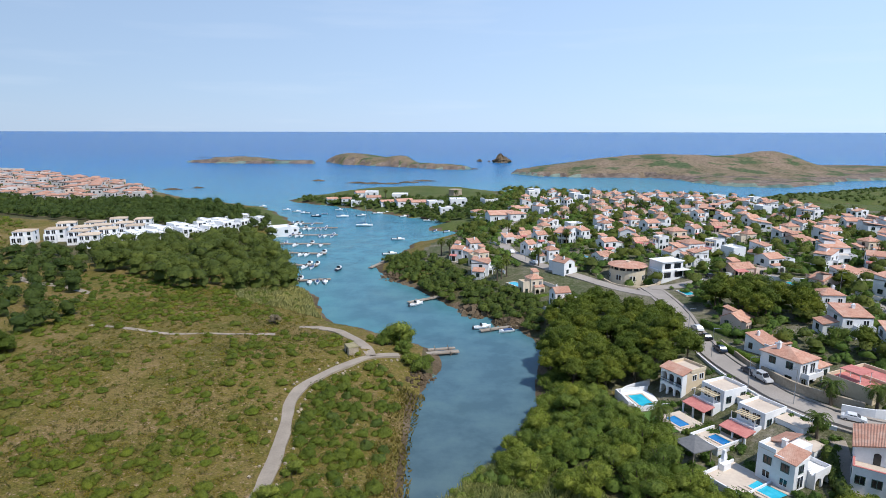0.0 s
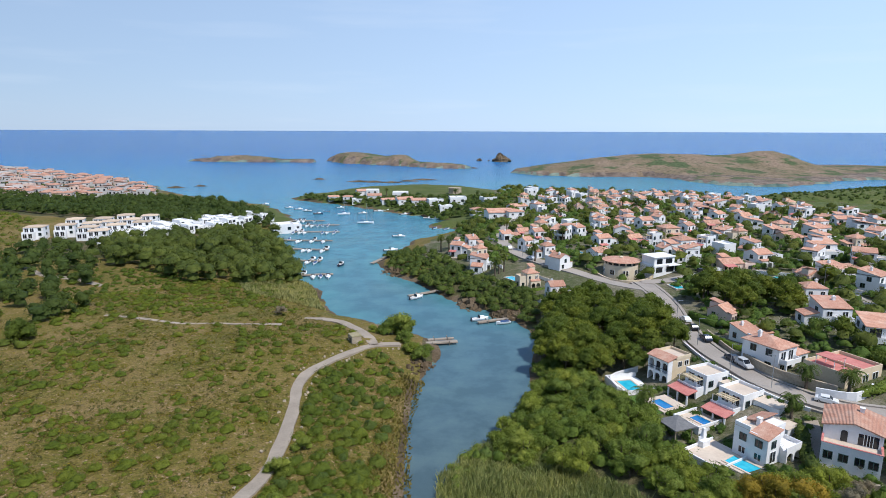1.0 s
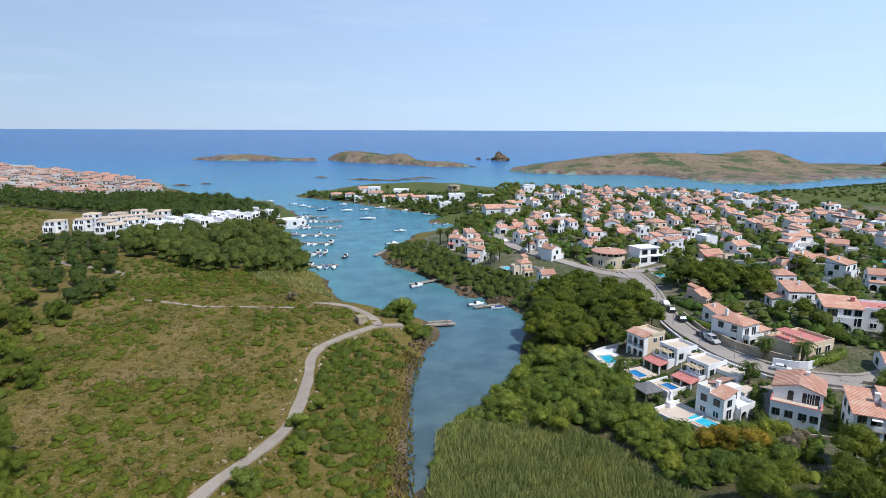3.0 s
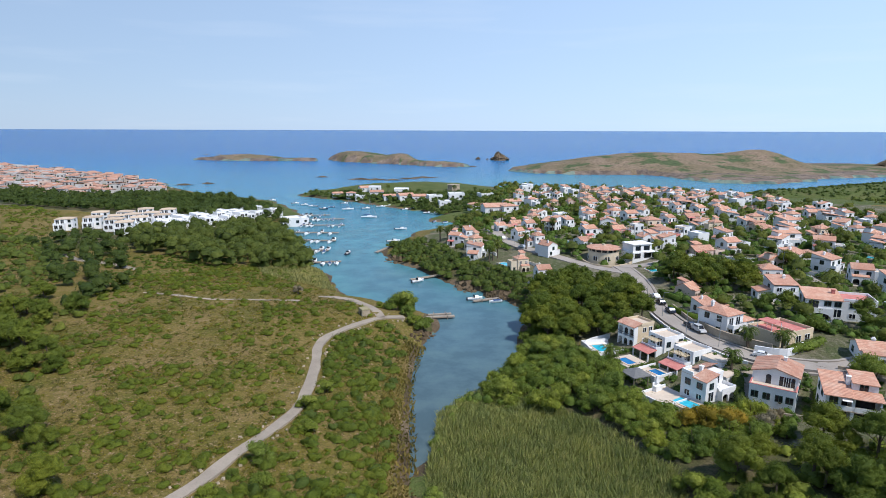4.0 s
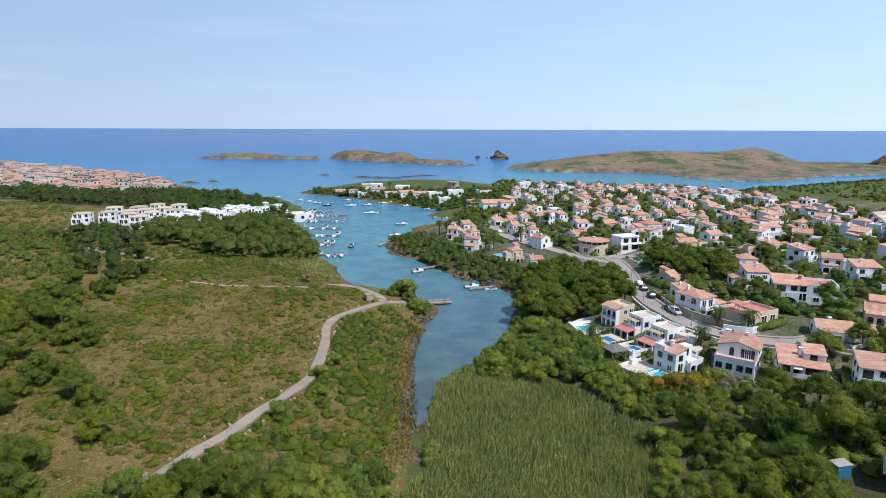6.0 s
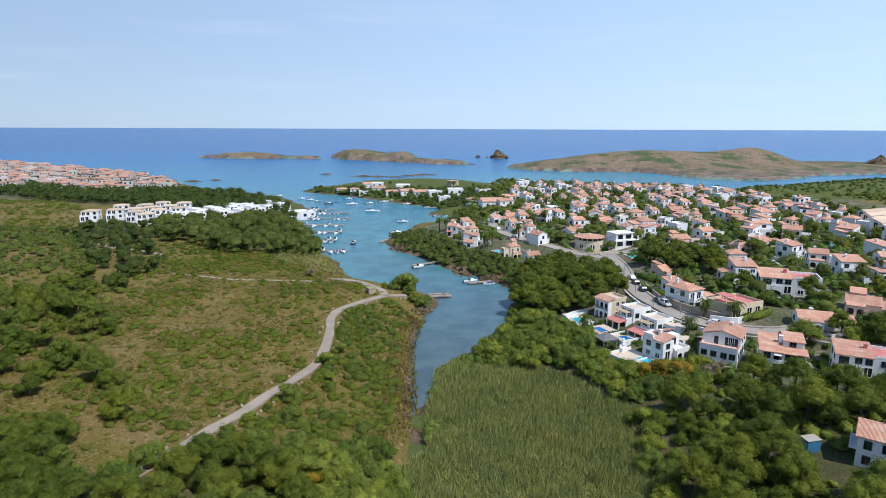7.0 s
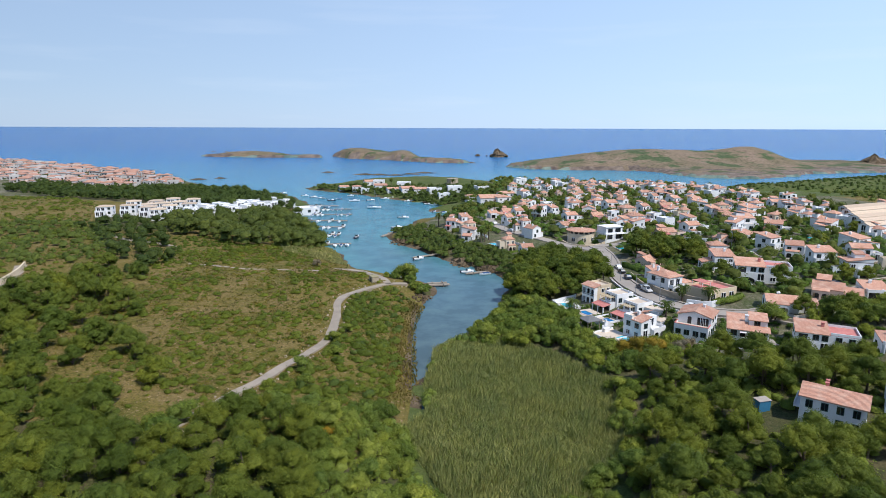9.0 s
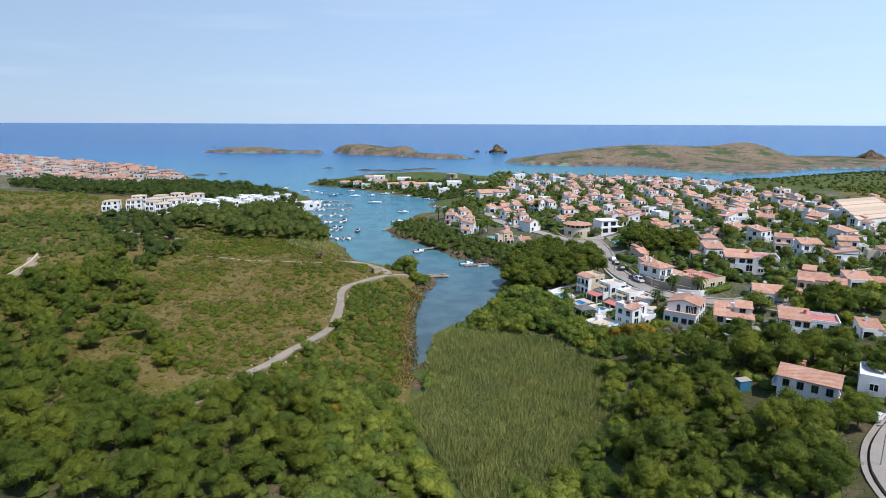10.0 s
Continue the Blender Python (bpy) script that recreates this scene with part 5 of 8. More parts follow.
def domes(centres, radii, squash, count, size, low=-0.15, core=(7, 3), loose=0.8):
    """Leaves over many lumpy domes at once: centres (n, 3), radii (n,); count: leaves on a dome of average size."""
    n = len(centres)
    share = np.maximum(3, np.round(count * (radii / max(radii.mean(), 1e-6)) ** 2)).astype(int)
    k = np.repeat(np.arange(n), share)
    d = unit(prng.normal(0, 1, (len(k), 3)))
    d[:, 2] = np.where(d[:, 2] < low, -d[:, 2], d[:, 2])
    r = radii[k] * prng.uniform(0.74, 1.06, len(k)) * lumps(d, k)
    off = d * r[:, None]
    off[:, 2] *= squash if np.isscalar(squash) else squash[k]
    sz = size if np.isscalar(size) else size[k]
    v, f = leaf_cards(centres[k] + off, d + np.array([0, 0, 0.3]), sz, loose)
    if core:
        v2, f2 = cores(centres, radii, squash, *core, max(low, -0.5))
        v, f = np.concatenate([v, v2]), np.concatenate([f, f2 + len(v)])
    return v, f


def stuff(name, v, f, mat, label, category):
    return tagged(new(name, mesh_from(name, v, f, mat, None, True)), label, category, kind="stuff")


def pine_tree(h, spread_r, seed, mat=M_PINE, leaves=640, leaf=0.1):
    """Trunk with limbs, and a crown of a few broad overlapping boughs, lumpy with needle tufts."""
    rr = random.Random(seed)
    ob = thing("pine_tree", "dark green Mediterranean pine with a broken rounded crown", "tree", "pines of the woods")
    s = Solid()
    bx, by = rr.uniform(-0.6, 0.6), rr.uniform(-0.6, 0.6)
    s.tube([(0, 0, -0.8, 0.24), (bx * 0.4, by * 0.4, h * 0.35, 0.18), (bx, by, h * 0.75, 0.1)])
    cl, rad = [(bx, by, h * 0.74)], [0.5 * spread_r]
    n = 8
    for q in range(n):
        a = q * 2.4 + rr.uniform(-0.5, 0.5)
        r = spread_r * (0.42 if q % 3 == 0 else 0.62) * rr.uniform(0.85, 1.15)
        z = h * (0.62 if q % 3 == 0 else rr.uniform(0.36, 0.56))
        cl.append((bx + r * math.cos(a), by + r * math.sin(a), z))
        rad.append(rr.uniform(0.34, 0.5) * spread_r)
        if q % 2:
            s.tube([(bx * 0.6, by * 0.6, h * 0.3, 0.09), (bx + r * 0.6 * math.cos(a), by + r * 0.6 * math.sin(a), (z + h * 0.34) / 2, 0.06), (cl[-1][0], cl[-1][1], z, 0.03)])
    part("trunk", s, M_BARK, ob)
    v, f = domes(np.array(cl), np.array(rad), 0.8, leaves, leaf, -0.35, (14, 8))
    part("crown", mesh_from("crown", v, f, mat, None, True), None, ob)
    return ob


def broad_tree(h, r, seed, mat=M_BROAD, leaves=420, label="bushy light green evergreen shrub-tree with leaves to the ground"):
    rr = random.Random(seed)
    ob = thing("evergreen_tree", label, "tree", "evergreens of the banks")
    s = Solid()
    for q in range(4):
        a = q * 1.6 + rr.uniform(0, 1)
        s.tube([(0.1 * math.cos(a), 0.1 * math.sin(a), -0.8, 0.12), (0.3 * r * math.cos(a), 0.3 * r * math.sin(a), h * 0.35, 0.08), (0.5 * r * math.cos(a), 0.5 * r * math.sin(a), h * 0.7, 0.03)])
    part("trunk", s, M_BARK, ob)
    cl, rad = [(0, 0, h * 0.5)], [0.62 * r]
    for q in range(6):
        a, u = q * 2.4 + rr.uniform(-0.4, 0.4), rr.random()
        k = r * (0.4 + 0.3 * rr.random()) * (1.05 - 0.4 * u)
        cl.append((k * math.cos(a), k * math.sin(a), h * (0.18 + 0.5 * u)))
        rad.append(r * rr.uniform(0.36, 0.52))
    v, f = domes(np.array(cl), np.array(rad), 0.85, leaves, 0.1, -0.2, (12, 6))
    part("crown", mesh_from("crown", v, f, mat, None, True), None, ob)
    return ob


def palm_tree(h, seed):
    rr = random.Random(seed)
    ob = thing("palm_tree", "date palm with arching green fronds and a rough trunk", "palm", "palms of the gardens")
    part("trunk", Solid().tube([(0, 0, -0.6, 0.32), (0.05, 0, h * 0.3, 0.25), (0.1, 0.05, h * 0.8, 0.22), (0.1, 0.05, h, 0.3)]), M_BARK, ob)
    v, f = [], []
    for q in range(30):
        a, el = q * 2.4, rr.uniform(-0.5, 1.2)
        L = rr.uniform(2.2, 2.9)
        pts = []
        x, z = 0.0, h
        for k in range(7):
            pts.append((0.1 + x * math.cos(a), 0.05 + x * math.sin(a), z))
            e = el - k * 0.33
            x += L / 6 * math.cos(e)
            z += L / 6 * math.sin(e)
        for k in range(6):
            p0, p1 = np.array(pts[k]), np.array(pts[k + 1])
            sd = np.array([-math.sin(a), math.cos(a), 0])
            for sg in (-1, 1):
                for u in (0.0, 0.5):
                    b0 = p0 + (p1 - p0) * u
                    tip = b0 + sd * sg * (0.62 - 0.05 * k) + (p1 - p0) * 0.9 + np.array([0, 0, -0.22])
                    i0 = len(v)
                    v += [b0, b0 + (p1 - p0) * 0.45, tip]
                    f.append((i0, i0 + 1, i0 + 2))
    part("fronds", mesh_from("fronds", np.array(v), f, M_GARDEN), None, ob)
    return ob


def scatter(poly, gap, seed, jitter=0.42):
    """Places on a jittered grid inside a polygon."""
    g = np.random.default_rng(seed)
    p = np.array(poly, float)
    gx, gy = np.meshgrid(np.arange(p[:, 0].min(), p[:, 0].max(), gap), np.arange(p[:, 1].min(), p[:, 1].max(), gap))
    gx = gx + (np.arange(gx.shape[0]) % 2)[:, None] * gap / 2
    x, y = gx.ravel() + g.uniform(-jitter, jitter, gx.size) * gap, gy.ravel() + g.uniform(-jitter, jitter, gx.size) * gap
    _, on = edge_distance(x, y, [tuple(q) for q in poly])
    return x[on], y[on]


def line_distance(x, y, pts):
    best = np.full(np.shape(x), 1e9)
    for (ax, ay), (bx, by) in zip(pts, pts[1:]):
        ex, ey = bx - ax, by - ay
        u = np.clip(((x - ax) * ex + (y - ay) * ey) / (ex * ex + ey * ey), 0, 1)
        best = np.minimum(best, np.hypot(x - ax - u * ex, y - ay - u * ey))
    return best


CLEAR = []      # (x, y, radius) kept free of trees


def free_of(x, y, extra=0.0):
    ok = np.ones(np.shape(x), bool)
    for cx, cy, r in CLEAR:
        ok &= np.hypot(x - cx, y - cy) > r + extra
    for ln, w in ((ROAD_MAIN, 3.6), (ROAD_NORTH, 3.0), (TRACK, 1.9), (TRACK_QUAY, 1.4), (ROAD_SOUTH, 4.0), (LANE_LEFT, 2.5), (ROAD_EAST, 2.6), (ROAD_SEA, 2.8)):
        ok &= line_distance(x, y, ln) > w + extra
    return ok


ROAD_SOUTH = [(87, 31), (78, 23), (71, 17.3), (65.5, 11.5), (62, 5), (60, -6), (62, -22)]
LANE_LEFT = [(-117, 78), (-119, 92), (-124, 105), (-128, 118), (-133, 127)]
tagged(ribbon("road", ROAD_SOUTH, 5.6, M_ROAD), "pale grey asphalt bend with a white edge line", "road", kind="structure")
for _off in (-2.75, 2.75):
    tagged(ribbon("edge_line", beside(ROAD_SOUTH, _off * 0.93), 0.14, M_TRIM, 0.17, 0, 0.3), "white painted edge line of the bend", "marking", kind="structure")
for _off in (-3.7, 3.7):
    tagged(ribbon("pavement", beside(ROAD_SOUTH, _off * 0.95), 0.8, M_ROAD, 0.2), "pale concrete pavement with a raised kerb", "pavement", kind="structure")
tagged(ribbon("path", LANE_LEFT, 3.4, M_TRACK), "pale lane beside a stone wall", "path", kind="structure")
for kind, x, y, size in ALL_HOUSES:
    CLEAR.append((x, y, 5.6 * size))
for x, y, r in ((47, 109, 7), (49, 101, 7), (52, 92.5, 7.5), (51, 81, 7), (44, 80, 5.5), (39, 108, 4.5), (62.6, 78, 7.5), (71, 70.5, 7.0), (87, 67, 7.5), (80, 69, 3.5), (64.5, 31, 7.0), (78, 32, 4), (36, 103, 2.5), (45.2, 91.4, 3.4), (39.2, 86.4, 3), (41.3, 97.8, 3.4), (66, 64, 4), (60, 69.5, 3.5), (84, 60.5, 3), (46, 76.5, 4.5), (37, 108, 5),
                (72.5, 187, 7), (57, 37, 4.5), (55.5, 32.5, 3.6), (60.5, 190, 8), (66, 106, 8), (75, 100, 7), (-21.5, 131, 3)):
    CLEAR.append((x, y, r))

PINES = [pine_tree(h, r, k) for k, (h, r) in enumerate(((8.5, 3.6), (7.5, 3.2), (9.5, 3.9), (6.5, 2.9), (8.0, 3.4)))]
FAR_PINES = [pine_tree(h, r, 10 + k, M_PINE, 300, 0.15) for k, (h, r) in enumerate(((8.5, 3.6), (7.8, 3.4), (9.2, 3.9)))]
BROADS = [broad_tree(h, r, 20 + k) for k, (h, r) in enumerate(((4.2, 2.6), (3.4, 2.2), (4.8, 2.9), (3.0, 2.0)))]
PALMS = [palm_tree(4.2, 41), palm_tree(6.0, 42)]
USED = set()


def plant(protos, x, y, turn, size, sink=0.2):
    k = random.Random(round(x * 31 + y * 17)).randrange(len(protos))
    ob = protos[k]
    m = pose(x, y, max(ground_z(x, y), 0.1) - sink, 0, 0, turn) @ Matrix.Scale(size, 4)
    if ob.name in USED:
        ob = copy_thing(ob, Matrix())
    else:
        USED.add(ob.name)
    ob.matrix_basis = m
    return ob


PINES_BANK = [(26, 151), (33, 158), (43, 161), (52, 153), (56, 141), (55, 126), (52, 118), (42, 114), (33, 110), (24, 113), (23, 121), (24, 131), (27, 141)]
PINES_SOUTH = [(43, 55), (45, 53), (58, 61), (70, 56), (84, 54), (90, 42), (78, 28), (64, 20), (57, 12), (53, 3), (24, 3), (31, 20), (41, 42)]
SHRUBS_SOUTH = [(36, 57), (43, 54), (41, 42), (31, 20), (24, 3), (5, 3), (8, 12), (18, 15), (28, 26), (34, 42)]
PINES_TOWN = [(68, 152), (78, 156), (92, 150), (90, 136), (80, 140), (70, 138)]
PINES_LEFT = [(-84, 42), (-72, 44), (-56, 36), (-44, 24), (-36, 26), (-29, 37), (-20, 33), (-16, 20), (-14, 2), (-52, 2), (-90, 14)]
SHRUBS_BANK = [(21, 124), (31, 113), (35, 104), (37, 94), (38, 86), (40, 78), (46, 74), (55, 70), (60, 62), (36, 58), (32, 72), (23, 80), (7, 84.5), (10, 91), (15, 100), (20, 110), (22, 117)]
SHRUBS_LEFT = [(-30, 38), (-22, 36), (-8, 46), (-4, 30), (3, 12), (3, 2), (-18, 2), (-18, 24)]
PINES_WEST = [(-130, 66), (-120, 104), (-106, 128), (-90, 120), (-78, 88), (-66, 60), (-84, 42), (-112, 30)]
trng = random.Random(3)
for protos, poly, gap, lo, hi in ((FAR_PINES, PINES_BANK, 4.4, 0.75, 1.1), (FAR_PINES, PINES_WEST, 8.8, 0.55, 1.1), (PINES, PINES_SOUTH, 5.0, 0.62, 1.08), (FAR_PINES, PINES_TOWN, 5.2, 1.05, 1.35),
                                  (PINES, PINES_LEFT, 4.7, 0.55, 1.0), (BROADS, SHRUBS_BANK, 3.5, 0.7, 1.15), (BROADS, SHRUBS_LEFT, 3.3, 0.7, 1.1), (BROADS, SHRUBS_SOUTH, 3.6, 0.7, 1.2)):
    px_, py_ = scatter(poly, gap, len(poly))
    ok = free_of(px_, py_, 0.8)
    for x, y in zip(px_[ok], py_[ok]):
        size = trng.uniform(lo, hi)
        plant(protos, float(x), float(y), trng.uniform(0, 360), size, 1.9 * size if poly is PINES_WEST else 0.9 * size if poly is PINES_LEFT else 0.2)
# single trees in the scrub and by the landing stage
for x, y, s in ((-76, 84, 0.75), (-73, 81, 0.6), (-91, 117, 0.8), (-96, 113, 0.7), (-66, 62, 0.7), (-62, 57, 0.8), (-58, 54, 0.6), (-89, 92, 0.7),
                (-95, 88, 0.8), (-100, 97, 0.75), (-104, 108, 0.7), (-84, 70, 0.75), (-88, 62, 0.8), (-80, 58, 0.7), (-96, 74, 0.8), (-110, 84, 0.8), (-52, 44, 0.7), (-70, 50, 0.7)):
    plant(PINES, x, y, trng.uniform(0, 360), s * 1.15, 1.6)
for x, y, s in ((-13.5, 139.5, 1.1), (-9, 140, 1.1), (-5, 127, 1.0), (-3.5, 131, 0.9), (-7, 129, 0.9), (-9, 134, 0.9), (-17.5, 140, 0.7), (-22, 81, 0.6), (-24, 74, 0.7), (-22, 66, 0.7), (-27, 56, 0.8), (-25, 50, 0.9), (-31, 46, 0.8), (-29.5, 51.5, 0.5)):
    plant(BROADS, x, y, trng.uniform(0, 360), s)
for x, y, s in ((63.5, 20.5, 0.75), (66.5, 20.5, 0.7), (69, 23, 0.7), (60, 20.5, 0.8)):
    plant(PINES, x, y, trng.uniform(0, 360), s)
for x, y, s in ((-40.5, 31, 1.0), (-43, 27, 1.1), (-37.5, 30, 0.9), (-41, 25, 1.1)):
    plant(BROADS, x, y, trng.uniform(0, 360), s)
plant(BROADS[2:3], -11.5, 140.5, 30, 1.5)
for x, y, k in ((59.2, 88.0, 0), (66.2, 95.8, 0), (72, 93, 0), (46.5, 118, 0), (36, 93, 0), (20, 195, 1), (18.5, 193, 1), (22, 197, 1), (34, 205, 1), (50, 235, 1), (0, 231, 1), (3, 229, 1), (5, 233, 1),
                (71, 222, 1), (103, 330, 1), (135, 320, 1), (116, 310, 1), (95, 240, 1), (92, 165, 0), (120, 118, 1), (108, 132, 1), (150, 240, 1), (128, 100, 1), (170, 288, 1), (25, 400, 1), (62, 300, 1), (70, 318, 1), (84, 312, 1), (96, 300, 1), (110, 326, 1), (120, 336, 1), (90, 350, 1), (76, 372, 1), (50, 362, 1), (140, 300, 1),
                (160, 318, 1), (176, 262, 1), (154, 205, 1), (130, 214, 1), (104, 250, 1), (62, 256, 1), (44, 228, 1), (30, 262, 1), (14, 240, 1), (-6, 396, 1), (10, 402, 1), (-40, 430, 1)):
    plant(PALMS[k:k + 1], x, y, trng.uniform(0, 360), trng.uniform(0.85, 1.1))


for x, y in ((81, 84), (82, 80.5), (91, 82), (92, 78), (95, 78), (96, 75), (100, 79), (100, 75), (105, 79), (104, 74), (94, 73), (98, 70.5), (113, 164), (162, 208), (172, 216), (149, 169), (179, 205), (174, 187),
             (212, 275), (204, 255), (195, 234), (88, 112), (87, 118), (86, 104), (98, 105), (99, 101), (123, 106), (119, 110), (112, 84), (118, 82), (110, 78), (125, 88), (84, 122), (104, 124)):
    if free_of(np.array([x]), np.array([y]), -1.5)[0]:
        plant(FAR_PINES if (x + y) % 2 > 0.9 else BROADS, x, y, trng.uniform(0, 360), trng.uniform(0.7, 0.95) if (x + y) % 2 > 0.9 else trng.uniform(1.0, 1.5))


RUSTY = [broad_tree(4.0, 3.0, 61, M_RUST, 300, "broad shrub with rust-yellow young leaves")]
GREYS = [broad_tree(4.6, 2.4, 62, M_GREY, 220, "bare grey-brown twiggy tree")]
for x, y, s in ((45, 67.5, 1.1), (48.5, 66, 1.1), (42.5, 69, 0.9), (33, 31, 0.7), (31, 24, 0.7), (29, 108, 0.6), (33, 146, 0.8), (-17, 31, 0.6)):
    plant(RUSTY, x, y, trng.uniform(0, 360), s)
for x, y, s in ((53, 64, 1.0), (56, 66.5, 0.8), (88, 62, 0.8), (34, 125, 0.8), (61, 74, 0.6), (-43, 148, 0.8)):
    plant(GREYS, x, y, trng.uniform(0, 360), s)


# woods, hedge-like gardens and scrub that cannot be counted
def wood(poly, gap, seed, rmin, rmax, mat, label, category, name, cards=200, size=0.42, tall=1.0, extra=0.0):
    cards, size = int(cards * 1.35), size * 0.72
    x, y = scatter(poly, gap, seed)
    ok = free_of(x, y, extra)
    x, y = x[ok], y[ok]
    g = np.random.default_rng(seed)
    r = g.uniform(rmin, rmax, len(x))
    z = np.maximum(land_height(x, y), 0.1)
    c = np.stack([x, y, z + r * tall], 1)
    v1, f1 = domes(c, r, 0.8, int(cards * 0.6), size, core=(7, 3))
    off = g.normal(0, 0.55, (len(x), 3)) * r[:, None] * np.array([1, 1, 0.5])
    v2, f2 = domes(c + off, r * 0.65, 0.8, int(cards * 0.4), size, core=(5, 2))
    v, f = np.concatenate([v1, v2]), np.concatenate([f1, f2 + len(v1)])
    if tall > 1:        # lower boughs close the wood's edge
        low = np.stack([x, y, z + r * 0.5], 1) + g.normal(0, 0.3, (len(x), 3)) * np.array([1, 1, 0])
        v3, f3 = domes(low, r * 0.85, 0.9, int(cards * 0.4), size, core=(6, 2))
        v, f = np.concatenate([v, v3]), np.concatenate([f, f3 + len(v)])
    return stuff(name, v, f, mat, label, category)


FAR_WOOD = [(-191, 295), (-260, 345), (-330, 390), (-330, 440), (-262, 400), (-200, 420), (-145, 405), (-110, 350), (-92, 320), (-90, 304), (-120, 314), (-121, 283), (-150, 285)]
MARINA_WOOD = [(-86, 300), (-74, 262), (-60, 226), (-50, 205), (-52, 180), (-78, 170), (-93, 184), (-118, 190), (-128, 215), (-126, 236), (-108, 250), (-100, 280)]
LEFT_WOOD = [(-118, 190), (-128, 215), (-150, 222), (-160, 200), (-130, 170), (-112, 140), (-98, 122), (-84, 128), (-88, 142), (-100, 150), (-104, 172)]
SHORE_SCRUB = [(-23, 248), (-10, 239), (4, 217), (9, 200), (18, 186), (25, 178), (31, 163), (26, 152), (21, 159), (14, 168), (4, 181), (-8, 201), (-21, 221)]
POINT_GREEN = [(0, 341), (10, 350), (30, 340), (40, 360), (40, 400), (10, 410), (-30, 420), (-80, 445), (-105, 462), (-112, 455), (-60, 414), (-28, 386)]
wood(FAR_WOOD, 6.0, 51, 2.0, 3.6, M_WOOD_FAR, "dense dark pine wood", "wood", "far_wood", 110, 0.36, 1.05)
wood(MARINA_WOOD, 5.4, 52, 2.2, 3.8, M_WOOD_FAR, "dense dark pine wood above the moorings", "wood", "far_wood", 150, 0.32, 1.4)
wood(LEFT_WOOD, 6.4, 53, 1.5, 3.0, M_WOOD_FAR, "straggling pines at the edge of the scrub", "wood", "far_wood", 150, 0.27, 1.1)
wood(SHORE_SCRUB, 3.0, 54, 1.5, 2.3, M_GARDEN, "thick evergreen scrub above the rocky shore", "scrub", "shore_scrub", 140, 0.2, 0.6)
wood(POINT_GREEN, 4.4, 55, 1.4, 3.0, M_GARDEN, "evergreen scrub and pines on the headland", "scrub", "shore_scrub", 46, 0.38, 0.6)
TOWN = [(34, 205), (44, 195), (54, 186), (70, 170), (64, 130), (70, 112), (84, 100), (100, 80), (110, 60), (175, 70), (225, 180), (225, 300), (200, 395), (140, 430), (60, 470), (30, 400), (20, 340), (8, 318), (8, 250), (12, 215)]
wood(TOWN, 4.0, 56, 0.7, 2.3, M_YARD, "garden hedges, shrubs and small trees between the villas", "shrubs", "garden_shrubs", 26, 0.3, 0.5, -0.6)
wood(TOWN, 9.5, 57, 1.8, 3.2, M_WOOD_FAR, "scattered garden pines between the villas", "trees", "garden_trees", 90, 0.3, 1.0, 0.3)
for poly, sd in ((PINES_SOUTH, 81), (PINES_LEFT, 82), (SHRUBS_LEFT, 83), (PINES_WEST, 84), (SHRUBS_BANK, 85)):
    wood(poly, 2.7 if sd != 84 else 6.0, sd, 0.9, 1.9, M_BROAD if sd % 2 else M_GARDEN, "evergreen undergrowth beneath the pines", "scrub", "undergrowth", 56, 0.19, 0.3, -0.5)
VILLA_GARDENS = [(37, 104), (41, 94), (37, 88), (40, 76), (47, 71), (62, 65), (80, 60), (97, 58), (101, 72), (84, 80), (72, 84), (64, 88), (57, 96), (55, 112), (50, 117)]
wood(VILLA_GARDENS, 2.1, 88, 0.4, 1.2, M_YARD, "clipped shrubs and flower beds round the villas", "shrubs", "garden_shrubs", 70, 0.17, 0.25, -2.2)
WEST_THICKET = [(-118, 132), (-112, 150), (-128, 176), (-150, 205), (-176, 215), (-205, 200), (-190, 160), (-150, 120)]
wood(WEST_THICKET, 4.6, 86, 0.8, 2.4, M_GARDEN, "dark green thicket below the holiday houses", "scrub", "undergrowth", 46, 0.26, 0.5)
EAST_HILL = [(240, 200), (262, 290), (270, 360), (290, 385), (380, 392), (560, 420), (640, 300), (420, 180), (260, 150)]
wood(EAST_HILL, 7.5, 58, 1.2, 3.0, M_GARDEN, "rough green scrub on the eastern hill", "scrub", "hill_scrub", 20, 0.5, 0.15)
ISTHMUS = [(250, 462), (262, 446), (320, 430), (430, 425), (560, 480), (520, 545), (395, 518), (300, 486)]
wood(ISTHMUS, 5, 59, 0.8, 2.0, M_GARDEN, "low green scrub on the isthmus", "scrub", "hill_scrub", 14, 0.45, 0.05)
# heath and green bushes of the western slope
SLOPE = [(-14, 128), (-30, 146), (-40, 166), (-52, 200), (-80, 168), (-100, 150), (-84, 128), (-100, 110), (-112, 80), (-90, 45), (-56, 36), (-38, 26), (-20, 34), (-8, 50), (-8, 118)]
FIELDS = [(-112, 80), (-100, 110), (-98, 122), (-130, 170), (-160, 200), (-180, 262), (-260, 340), (-420, 380), (-420, 60), (-200, 20), (-100, 40)]


